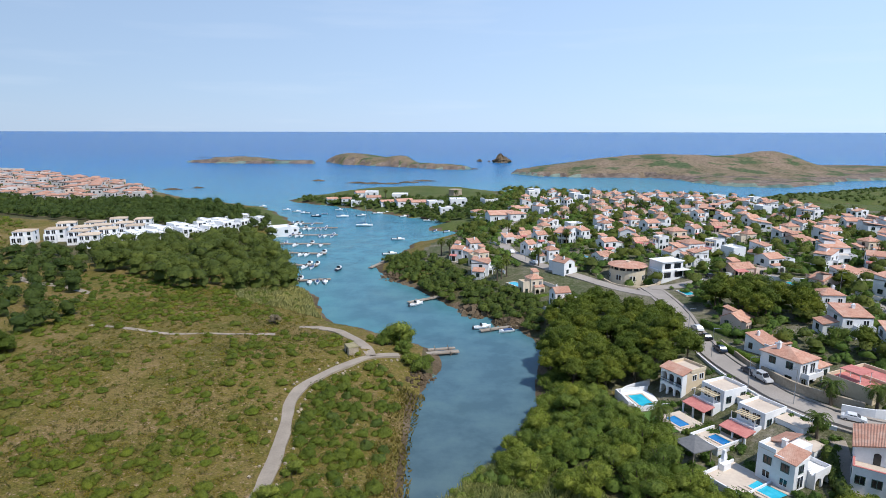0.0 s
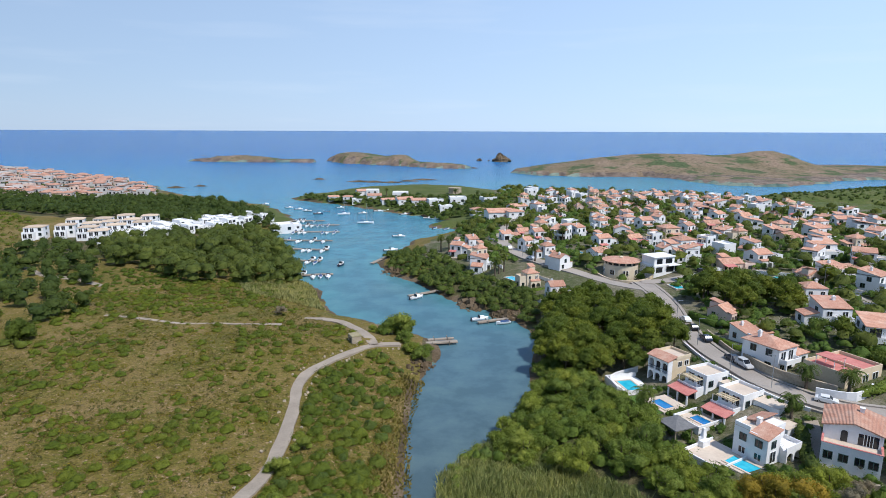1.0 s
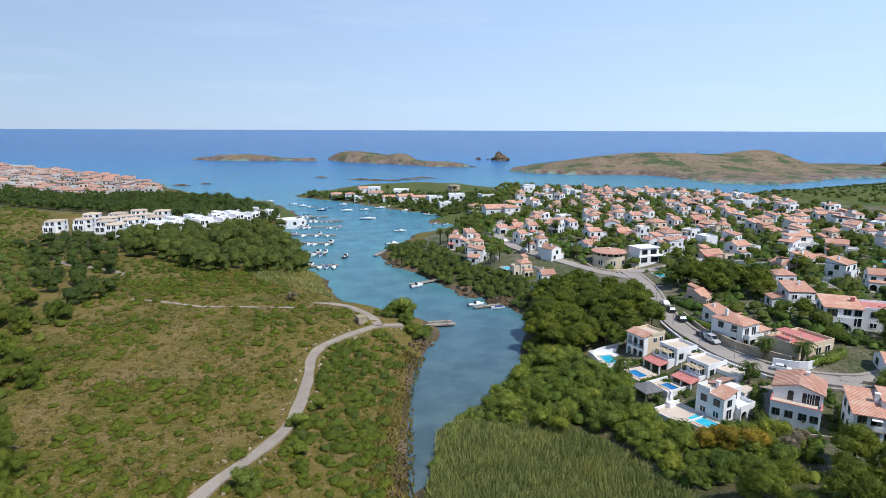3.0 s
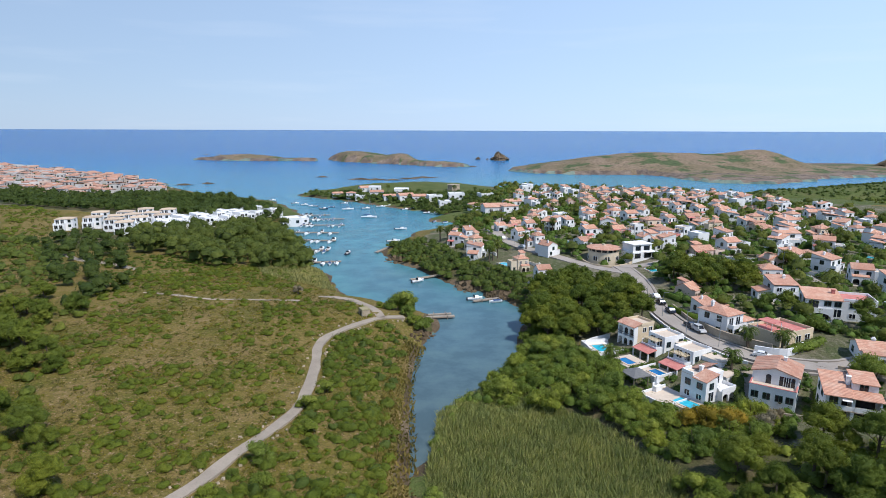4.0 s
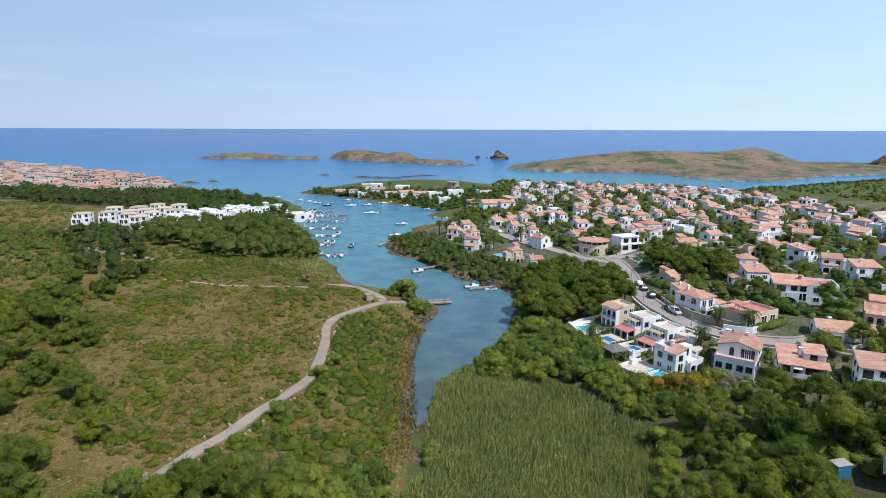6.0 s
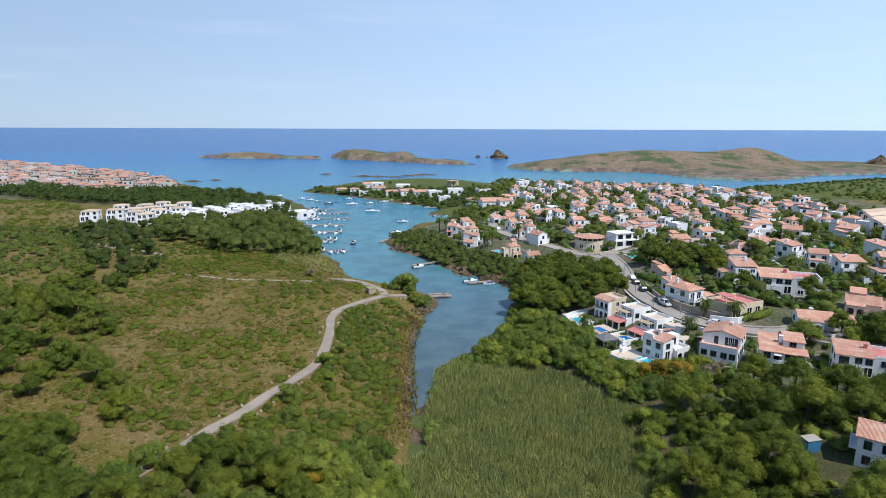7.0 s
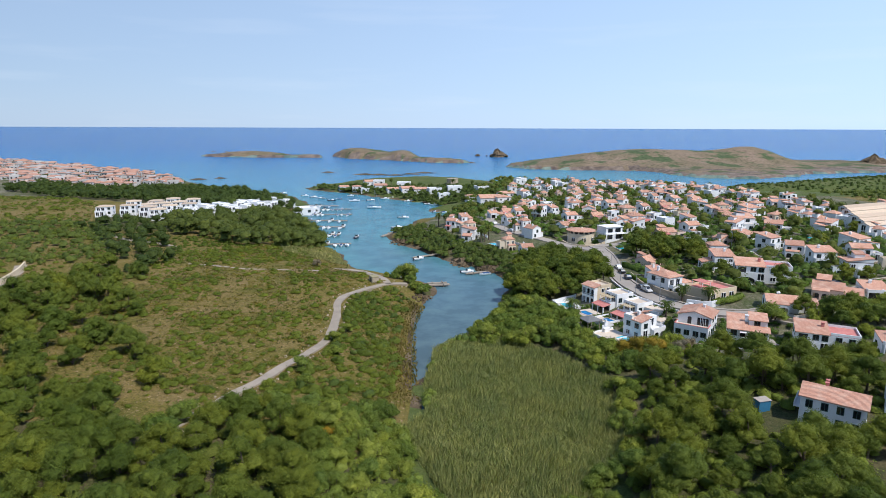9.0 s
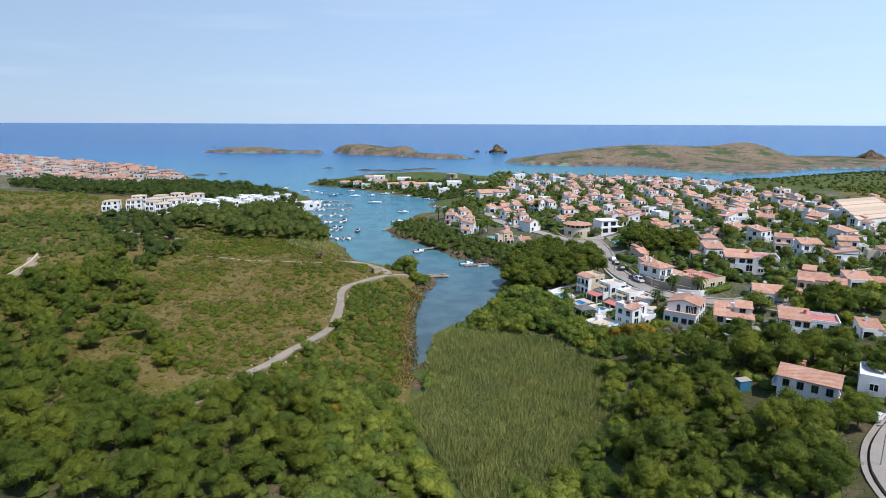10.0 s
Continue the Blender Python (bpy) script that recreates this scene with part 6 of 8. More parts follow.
def bushes(poly, gap, seed, rmin, rmax, keep, cards, size, mat, name, label, squash=0.62, power=2.4, core=(8, 3)):
    if core:
        cards, size = int(cards * 1.5), size * 0.6
    x, y = scatter(poly, gap, seed, 0.5)
    g = np.random.default_rng(seed)
    want = keep(x, y)
    ok = free_of(x, y, -0.4) & (g.random(len(x)) < want)
    x, y = x[ok], y[ok]
    r = rmin + (rmax - rmin) * g.random(len(x)) ** power
    z = land_height(x, y)
    v, f = domes(np.stack([x, y, z + r * 0.12], 1), r, squash, cards, size * (0.7 + 0.3 * r / rmax), 0.02, core)
    return stuff(name, v, f, mat, label, "scrub")


def green_share(x, y):
    patch = rough(x, y, 17, 41) + 0.8 * rough(x, y, 6, 42)
    return np.clip(0.34 + 0.75 * patch, 0.08, 0.9)


def dry_share(x, y):
    return np.clip(0.5 + 0.5 * rough(x, y, 8, 46) - 0.3 * np.clip((x + 27) / 5, 0, 1), 0.05, 1)


BANK_WEST = [(-12, 127), (-18, 122), (-23, 115), (-25.5, 106), (-25, 96), (-24, 84), (-23.5, 74), (-27, 60), (-30, 48), (-34, 38), (-20, 34), (-8, 50), (-9, 76), (-10, 100), (-8, 118)]
bushes(SLOPE, 1.75, 61, 0.35, 1.7, green_share, 40, 0.17, M_BUSH, "scrub", "low bright green lentisk bushes on the dry slope", 0.6, 1.9)
bushes(SLOPE, 0.95, 62, 0.25, 0.6, dry_share, 8, 0.14, M_HEATH, "heath", "dry yellowish heath tufts on stony soil", 0.7, core=None)
bushes(SLOPE, 1.35, 64, 0.3, 0.9, lambda x, y: 0.5 + 0.5 * rough(x, y, 9, 43), 16, 0.13, M_OLIVE, "heath", "small olive green heath cushions", 0.5, core=None)
bushes(BANK_WEST, 2.0, 66, 0.5, 2.0, lambda x, y: 0.6 + 0.45 * rough(x, y, 7, 47), 80, 0.16, M_BUSH, "scrub", "thick green bushes between track and water", 0.75, 1.3)
UPPER = [(-43, 152), (-50, 168), (-58, 200), (-80, 168), (-104, 150), (-96, 124), (-70, 138)]
bushes(UPPER, 2.0, 67, 0.6, 1.7, lambda x, y: 0.62 + 0.5 * rough(x, y, 10, 48), 44, 0.2, M_BUSH, "scrub", "green bushes covering the upper slope", 0.6, 1.4)
bushes([(-72, 176), (-78, 166), (-104, 148), (-114, 160), (-120, 188), (-93, 186)], 2.3, 76, 0.6, 1.6, lambda x, y: 0.75 + 0.4 * rough(x, y, 9, 51), 36, 0.22, M_BUSH, "scrub", "green bushes at the foot of the pine wood", 0.6, 1.4)
bushes(FIELDS, 4.0, 63, 0.8, 2.6, lambda x, y: 0.6 + 0.6 * rough(x, y, 30, 44), 26, 0.34, M_BUSH, "scrub", "green bushes over the dry western fields")
bushes(FIELDS, 3.4, 65, 0.5, 1.2, lambda x, y: 0.7 + 0 * x, 7, 0.34, M_HEATH, "heath", "dry heath over the western fields", core=None)


def reeds(poly, gap, seed, h0, h1, mat, label, width=0.10, base=0.0):
    x, y = scatter(poly, gap, seed, 0.5)
    g = np.random.default_rng(seed)
    n = len(x)
    z = np.maximum(land_height(x, y), 0.0) - 0.1 + base
    h = g.uniform(h0, h1, n) * (1 + 0.3 * rough(x, y, 5, 45) + 0.3 * rough(x, y, 1.8, 49))
    a = g.uniform(0, 6.28, n)
    lean = g.normal(0, 0.27 if mat is not M_REED else 0.42, (n, 2)) + 0.05
    base, top = np.stack([x, y, z], 1), np.stack([x + lean[:, 0], y + lean[:, 1], z + h], 1)
    mid = base * 0.45 + top * 0.55 - np.stack([lean[:, 0], lean[:, 1], 0 * h], 1) * 0.15
    s = np.stack([np.cos(a), np.sin(a), 0 * a], 1) * width * g.uniform(0.6, 1.4, n)[:, None]
    v = np.stack([base - s * 0.6, base + s * 0.6, mid + s * 1.3, top, mid - s * 1.3], 1).reshape(-1, 3)
    return stuff("reed_bed", v, np.arange(5 * n).reshape(n, 5), mat, label, "reeds")


# the bed stands on a mat of old stalks
REED_EDGE = [(-1.5, 45), (-2.4, 60), (-1, 71), (-0.5, 80), (4, 85.5), (9, 92), (13, 88), (22, 80), (31, 70), (36, 58), (35, 44), (32, 32), (27, 24), (18, 12), (6, 10), (-1, 26), (-6, 38)]
reeds(REED_EDGE, 0.2, 71, 0.8, 1.8, M_REED, "dense green reed bed at the head of the inlet", 0.045)
bushes([(-1.5, 44), (0.5, 44), (1, 60), (3, 76), (11, 89), (8, 92), (-0.5, 81), (-2.4, 60)], 1.9, 74, 0.7, 1.7, lambda x, y: 0.5 + 0.5 * rough(x, y, 6, 50), 90, 0.15, M_BROAD, "scrub", "light green shrubs among the reeds at the water", 0.95, 1.3)
bushes(BANK_WEST, 5.0, 75, 1.0, 1.8, lambda x, y: 0.7 + 0 * x, 130, 0.14, M_GARDEN, "scrub", "dark rounded lentisk bushes between track and water", 0.8, 1.2)
reeds([(-34, 164), (-38, 172), (-41, 184), (-47, 197), (-52, 203), (-62, 192), (-66, 178), (-58, 168), (-46, 166)], 0.38, 72, 0.7, 1.5, M_STRAW, "pale yellow-green reeds at the water's edge", 0.16)
reeds([(-9, 44), (-3, 52), (-4, 66), (-5.2, 84), (-5.6, 100), (-3.5, 116), (-9, 118), (-12, 92), (-11, 60)], 0.5, 73, 0.4, 0.9, M_HEATH, "brown marsh grass along the bank", 0.16)


# ------------------------------------------------------------ the villas in their places
arcade_villa(pose(47.0, 110.7, 3.2, 0, 0, 28) @ Matrix.Scale(0.88, 4))
terrace(38.6, 108.6, 2.75, 13, 7.2, 8.0, "white paved pool terrace with a low wall", M_TRIM, 0.9)
pool(38.4, 108.4, 2.82, 13, 3.0, 5.0)
terrace_villa(pose(51.4, 103.0, 3.5, 0, 0, 24) @ Matrix.Scale(0.86, 4))
terrace(41.6, 98.0, 4.0, 24, 5.6, 5.6, "pink paved terrace beside a small pool")
pool(41.0, 97.6, 4.06, 24, 2.2, 3.6, "small deep blue swimming pool with a pale rim")
terrace_villa(pose(54.2, 95.2, 3.2, 0, 0, 28) @ Matrix.Scale(0.86, 4))
terrace(45.0, 91.6, 4.1, 28, 6.0, 5.4, "pale terrace with a wall and small pool", None, 0.5)
pool(45.4, 91.2, 4.16, 28, 2.0, 3.0, "small deep blue swimming pool with a pale rim")
staircase_villa(pose(50.7, 80.8, 3.7, 0, 0, 30) @ Matrix.Scale(0.86, 4))
terrace(43.1, 80.4, 3.85, 30, 7.6, 6.6, "pale pink sun terrace with low white wall", None, 0.5)
terrace(46.2, 76.6, 4.0, 33, 4.4, 7.6, "pale stone surround of the pool")
pool(46.2, 76.6, 4.06, 33, 2.6, 5.8)
balcony_villa(pose(62.6, 78.2, 5.2, 0, 0, -35) @ Matrix.Scale(0.87, 4))
recess_villa(pose(71.1, 70.8, 5.0, 0, 0, -24) @ Matrix.Scale(0.9, 4))
long_villa(pose(86.9, 67.4, 5.1, 0, 0, -26) @ Matrix.Scale(0.86, 4))
barn_villa(pose(66.0, 32.4, 6.1, 0, 0, -38) @ Matrix.Diagonal((0.72, 0.84, 0.92, 1)))
far_house(9, 7, 5.0, "flat", "white flat-roofed house behind the pines").matrix_basis = pose(80.5, 33.0, 5.6, 0, 0, -35)

for x, y, turn, w, d in ((55.6, 99.2, 24, 4.0, 5.0), (57.8, 91.6, 30, 3.4, 4.6), (56.8, 86.4, 30, 3.6, 4.0)):
    terrace(x, y, max(ground_z(x + a, y + c) for a in (-1.6, 0, 1.6) for c in (-2, 0, 2)) + 0.08, turn, w, d, "pale paved entrance court behind a villa")
tagged(ribbon("path", [(54.6, 69.5), (56.6, 75), (59.4, 81), (62, 87)], 2.2, M_TRACK, 0.08, 0.3), "sandy garden path down the slope", "path", kind="structure")
big = villa_stepped()
tagged(big, "large stepped white villa with two pale tile roofs", "house")
big.matrix_basis = pose(67.8, 109, 7.2, 0, 0, 28) @ Matrix.Diagonal((0.86, 0.92, 0.92, 1))
# low building with a wide pink roof terrace
ob = thing("house", "low sandy building with a wide pink tiled roof terrace", "house", "", pose(76, 101, 7.4, 0, 0, 25))
part("wall", Solid().box(-5.5, 5.5, -4, 4, -3, 3.0), M_SANDY, ob)
part("roof_deck", Solid().box(-5.3, 5.3, -3.8, 3.8, 3.0, 3.08), M_AWNING, ob)
part("parapet", ring(11.0, 8.0, 3.0, 3.7, 0.2), M_SANDY, ob)
part("divider", Solid().box(-0.1, 0.1, -3.8, 3.8, 3.08, 3.6), M_SANDY, ob)
part("awning", Solid().box(-5.0, -1.6, -1.5, 2.2, 5.2, 5.3), M_AWNING, ob)
for x in (-4.9, -1.8):
    for y in (-1.4, 2.0):
        part("post", Solid().box(x, x + 0.1, y, y + 0.1, 3.08, 5.2), M_WHITE, ob)
for x in (-3.5, 0.5, 3.5):
    win(ob, x, -4, 0.4, 0, WINDOW_TALL)

ob = thing("barbecue", "white masonry barbecue with a stepped flue", "barbecue", "", pose(42.5, 83.2, 3.85, 0, 0, 30))
part("hearth", Solid().box(-0.9, 0.9, -0.5, 0.5, 0, 1.0).box(-0.9, 0.9, 0.3, 0.5, 1.0, 1.6), M_WHITE, ob)
part("flue", Solid().box(-0.45, 0.45, -0.1, 0.5, 1.6, 2.4, 0.1).box(-0.25, 0.25, 0.0, 0.4, 2.4, 3.0), M_WHITE, ob)

ob = thing("gazebo", "garden gazebo with a dark shallow pyramid roof", "gazebo", "", pose(39.2, 86.4, ground_z(39.2, 86.4) + 0.6, 0, 0, 20))
part("roof", hip_roof(3.8, 3.8, 2.0, 0.8, 0.3, 0.05), M_SLATE, ob)
for x in (-1.7, 1.7):
    for y in (-1.7, 1.7):
        part("post", Solid().box(x - 0.08, x + 0.08, y - 0.08, y + 0.08, -1, 2.0), M_WOOD, ob)

ob = thing("shed", "small blue garden shed with a pale sheet roof", "shed", "", pose(57, 37.4, ground_z(57, 37.4) + 0.3, 0, 0, 8) @ Matrix.Scale(0.75, 4))
part("wall", Solid().box(-1.4, 1.4, -1.1, 1.1, -1, 2.1), surface("blue_paint", (0.03, 0.14, 0.26), (0.05, 0.2, 0.34), 4, 0.6, 0.6), ob)
part("roof", lean_roof(-1.55, 1.55, -1.25, 1.25, 2.1, 2.3, 0.07), M_KERB, ob)


def heap(name, label, category, x, y, n, r, size, mat, seed, base=None):
    """A loose heap of angular stones, joined, too many to pick apart."""
    rr = random.Random(seed)
    s = Solid()
    for _ in range(n):
        a, q = rr.uniform(0, 6.28), r * math.sqrt(rr.random())
        k = size * rr.uniform(0.5, 1.3)
        px0, py0 = x + q * math.cos(a), y + q * math.sin(a)
        z = (ground_z(px0, py0) if base is None else base) + (1 - q / r) * size * 1.2
        b_ = Solid().box(-k, k, -k * 0.8, k * 0.8, -k * 0.7, k * 0.6, k * rr.uniform(0.15, 0.4))
        s.join(b_.moved(pose(px0, py0, z, rr.uniform(-40, 40), rr.uniform(-40, 40), rr.uniform(0, 360))))
    return tagged(new(name, s.mesh(name, mat)), label, category, kind="stuff")


heap("rubble", "heap of pale broken stones beside the pool", "stones", 34.6, 106.6, 90, 3.2, 0.4, M_STONE, 4)


# ------------------------------------------------------------ walls and hedges
def garden_wall(pts, h, mat, label, thick=0.3, lift=0.0, name="garden_wall"):
    line = smooth_line(pts, 1.5)
    tan = unit(np.gradient(line, axis=0))
    side = np.stack([tan[:, 1], -tan[:, 0]], -1) * thick / 2
    z = land_height(line[:, 0], line[:, 1]) + lift
    z = np.convolve(np.pad(z, 2, "edge"), np.ones(5) / 5, "valid")
    n = len(line)
    v = np.stack([np.column_stack([line - side, z - 1.5]), np.column_stack([line + side, z - 1.5]),
                  np.column_stack([line + side, z + h]), np.column_stack([line - side, z + h])], 1).reshape(-1, 3)
    f = [(0, 1, 2, 3), tuple(4 * (n - 1) + k for k in (3, 2, 1, 0))]
    for k in range(n - 1):
        a, c = 4 * k, 4 * k + 4
        f += [(a + 1, a, c, c + 1), (a + 2, a + 1, c + 1, c + 2), (a + 3, a + 2, c + 2, c + 3), (a, a + 3, c + 3, c)]
    ob = thing(name, label, "wall")
    part("wall", mesh_from("wall", v, f, mat), None, ob)
    return ob


def hedge(pts, h, w, mat=None, label="clipped bright green garden hedge"):
    line = smooth_line(pts, 0.35)
    z = np.maximum(land_height(line[:, 0], line[:, 1]), 0.2)
    c = np.column_stack([line, z + h * 0.45])
    v, f = domes(c, np.full(len(c), w * 0.62), h / w * 0.75, 14, 0.2, -0.9)
    ob = thing("hedge", label, "hedge", "garden hedges")
    part("foliage", mesh_from("foliage", v, f, mat or M_BROAD), None, ob)
    part("stems", Solid().join(Solid().box(line[0][0] - 0.1, line[0][0] + 0.1, line[0][1] - 0.1, line[0][1] + 0.1, z[0] - 0.6, z[0] + h * 0.5)), M_BARK, ob)
    return ob


garden_wall([(61.8, 110), (63, 102), (66, 97), (70, 93)], 1.5, M_STONE, "sandstone retaining wall along the street", 0.5, 0.4)
garden_wall([(62.5, 128), (61.8, 118), (61.8, 112)], 1.0, M_STONE, "low stone wall along the street")
garden_wall([(54.6, 122), (55, 112), (55.8, 105), (57.2, 98), (60, 92), (63, 89)], 0.9, M_WHITE, "low white wall along the street", 0.25, -0.3)
garden_wall([(66.5, 93.5), (72, 91), (77, 94)], 1.6, M_WHITE, "white wall by the driveway")
garden_wall([(78, 84), (83, 81), (88, 78), (96, 74)], 1.1, M_STONE, "sandy wall along the villa drive")
garden_wall([(-116, 86), (-122, 101), (-127, 117), (-131, 126)], 1.6, M_SANDY, "pale stone wall along the lane", 0.5)
garden_wall([(35.0, 105.2), (35.6, 112.0), (42, 114.5)], 1.6, M_WHITE, "tall white wall round the pool terrace", 0.25)
garden_wall([(54, 70.5), (59, 69), (63.5, 67)], 0.8, M_STONE, "low dry-stone wall at the foot of the garden")
garden_wall([(50, 196), (56, 180), (64, 178), (70, 184)], 1.0, M_SANDY, "sandy wall round the round house", 0.35)
garden_wall([(100, 178), (106, 173), (114, 171), (122, 176)], 1.3, M_WHITE, "white wall at the street corner", 0.3)
hedge([(65.2, 68), (68, 73.5), (71, 78.5)], 1.5, 1.6)
hedge([(77, 64.5), (78.8, 68), (80.8, 72)], 1.5, 1.4)
hedge([(54.2, 73.5), (56, 78), (58.6, 84)], 2.6, 2.0, M_GARDEN, "tall dark clipped garden hedge")
hedge([(73.5, 92), (78, 93.5), (82, 96)], 2.2, 2.2, M_BROAD)
hedge([(83, 109), (88, 104), (97, 97)], 1.8, 1.8, M_GARDEN, "long clipped green garden hedge")
hedge([(106, 168), (114, 166), (124, 168)], 1.8, 1.8, M_GARDEN, "long clipped green garden hedge")
hedge([(41.5, 94), (44, 95.2), (46.5, 96.4)], 1.3, 1.2, M_GARDEN, "dark clipped garden hedge row")
hedge([(96, 64), (99, 62), (104, 60)], 2.0, 2.0, M_BROAD)
tagged(ribbon("lawn", [(36.5, 102), (38, 97), (39, 94)], 3.0, M_LAWN, 0.1), "small bright green lawn between shrubs", "lawn", kind="structure")
tagged(ribbon("drive", [(74, 86), (76.5, 79), (77, 70)], 3.0, M_ROAD, 0.1), "pale paved drive between villas", "path", kind="structure")
tagged(ribbon("drive", [(98, 72), (93, 76), (86, 79.5), (79, 84.5), (76, 87)], 3.2, M_ROAD, 0.1), "pale paved lane behind the villas", "path", kind="structure")
tagged(ribbon("road", ROAD_EAST, 4.6, M_ROAD), "pale asphalt village street", "road", kind="structure")
tagged(ribbon("road", [(99, 186), (107, 176), (113, 157), (112, 143), (114, 128), (116, 112), (114, 99), (124, 93)], 4.0, M_ROAD), "pale asphalt side street", "road", kind="structure")
tagged(ribbon("road", ROAD_SEA, 5.0, M_ROAD), "pale asphalt street towards the sea", "road", kind="structure")
tagged(ribbon("road", [(27, 256), (50, 262), (67, 252), (80, 264), (100, 285)], 4.0, M_ROAD), "pale asphalt side street", "road", kind="structure")
tagged(ribbon("path", [(-40, 137.5), (-48, 136), (-56, 135), (-63, 133.5), (-74, 136), (-84, 137.5)], 1.1, M_TRACK, 0.08, 0.5), "narrow pale footpath through the heath", "path", kind="structure")
tagged(ribbon("path", [(-100, 165), (-112, 172), (-126, 176), (-140, 190)], 2.0, M_TRACK, 0.1, 0.4), "pale farm track by the wood", "path", kind="structure")


def clipped(L, h, w, mat, label):
    """A straight clipped hedge, box-shaped, of dense small leaves."""
    n = int(L * w * 26)
    g = prng.uniform(-1, 1, (n * 2, 3))
    face = prng.integers(0, 3, n * 2)
    g[np.arange(n * 2), face] = np.where(face == 2, 1, np.sign(g[np.arange(n * 2), face]))
    nrm = np.zeros_like(g)
    nrm[np.arange(n * 2), face] = g[np.arange(n * 2), face]
    p = g * np.array([L / 2, w / 2, h / 2]) * prng.uniform(0.94, 1.05, (n * 2, 1)) + np.array([0, 0, h / 2])
    v, f = leaf_cards(p, nrm, 0.16, 0.5)
    b_ = np.array(Solid().box(-L / 2 + 0.08, L / 2 - 0.08, -w / 2 + 0.08, w / 2 - 0.08, -0.8, h - 0.08).v)
    f2 = np.array([(3, 2, 1), (3, 1, 0), (4, 5, 6), (4, 6, 7), (0, 1, 5), (0, 5, 4), (1, 2, 6), (1, 6, 5), (2, 3, 7), (2, 7, 6), (3, 0, 4), (3, 4, 7)])
    ob = thing("hedge", label, "hedge", "garden hedges")
    part("foliage", mesh_from("foliage", np.concatenate([v, b_]), np.concatenate([f, f2 + len(v)]), mat), None, ob)
    return ob


def wall_run(L, h, mat, label):
    ob = thing("garden_wall", label, "wall", "garden walls")
    part("wall", Solid().box(-L / 2, L / 2, -0.14, 0.14, -1.2, h), mat, ob)
    part("coping", Solid().box(-L / 2 - 0.04, L / 2 + 0.04, -0.19, 0.19, h, h + 0.07), M_PAVE, ob)
    return ob


PLOT = [clipped(9, 1.6, 1.3, M_LAWN_HEDGE, "clipped bright green garden hedge"), clipped(6, 2.0, 1.4, M_GARDEN, "tall dark clipped garden hedge"), clipped(12, 1.4, 1.2, M_LAWN_HEDGE, "long clipped bright green hedge"),
        wall_run(9, 1.1, M_WHITE, "low white rendered garden wall"), wall_run(7, 0.9, M_STONE, "low sandstone garden wall")]
hrng = random.Random(12)
put_first = set()
for kind, x, y, size in sorted(ALL_HOUSES, key=lambda q: q[2])[:120]:
    for _ in range(2):
        k = hrng.choice((0, 0, 1, 2, 3, 4))
        side_ = hrng.choice((0, 0, 90, -90))
        turn = 22 + side_ + hrng.uniform(-6, 6)
        off = 6.8 * size + hrng.uniform(0.2, 1.4)
        a = radians(turn - 90)
        hx, hy = x + off * math.cos(a), y + off * math.sin(a)
        ends = [(hx + q * math.cos(radians(turn)), hy + q * math.sin(radians(turn))) for q in (-4, 0, 4)]
        if any(not free_of(np.array([ex]), np.array([ey]), -0.6)[0] for ex, ey in ends):
            continue
        m = pose(hx, hy, min(ground_z(*e) for e in ends), 0, 0, turn)
        if k in put_first:
            copy_thing(PLOT[k], m)
        else:
            put_first.add(k)
            PLOT[k].matrix_basis = m
for x, y, turn, w, l in ((24, 186, 30, 3, 6), (52, 216, 20, 3, 6), (47, 246, 10, 3, 5), (104, 170, 30, 3, 6), (128, 150, 20, 3, 6), (88, 206, 25, 3, 6), (66, 232, 15, 3, 5), (150, 176, 20, 3, 6), (108, 222, 20, 3, 5), (71, 168, 10, 3, 5)):
    if free_of(np.array([x]), np.array([y]), -2.0)[0]:
        pool(x, y, max(ground_z(x + a, y + c) for a in (-2, 2) for c in (-3, 3)) + 0.1, turn, w, l)


# ------------------------------------------------------------ piers and boats
M_HULL = surface("white_gelcoat", (0.74, 0.75, 0.76), (0.82, 0.82, 0.82), 2, 0.6, 0.35, 0.03, 0.005, 0, 0.5)
M_NAVY = surface("navy_hull", (0.015, 0.03, 0.07), (0.025, 0.05, 0.11), 2, 0.6, 0.35, 0.03, 0.005, 0, 0.5)
M_DECK = surface("boat_deck", (0.5, 0.47, 0.42), (0.62, 0.58, 0.52), 4, 0.8, 0.8, 0.1, 0.005)
M_CANVAS = surface("blue_canvas", (0.03, 0.06, 0.14), (0.05, 0.1, 0.22), 4, 0.8, 0.9, 0.2, 0.01)


def pier(x0, y0, x1, y1, w=1.6, top=0.75, mat=None, label="narrow timber mooring pier on posts"):
    L = math.hypot(x1 - x0, y1 - y0)
    ob = thing("pier", label, "pier", "piers of the inlet", pose(x0, y0, 0, 0, 0, math.degrees(math.atan2(y1 - y0, x1 - x0))))
    part("deck", Solid().box(0, L, -w / 2, w / 2, top - 0.16, top), mat or M_WOOD, ob)
    for s in (-1, 1):
        part("edge_beam", Solid().box(0, L, s * w / 2 - 0.08, s * w / 2 + 0.08, top - 0.3, top - 0.165), M_WOOD, ob)
    n = max(2, int(L / 6))
    for k in range(n):
        for s in (-1, 1):
            u = L * (k + 0.5) / n
            part("post", Solid().tube([(u, s * (w / 2 + 0.16), -3, 0.11), (u, s * (w / 2 + 0.16), top + 0.45, 0.1)]), M_WOOD, ob)
    return ob


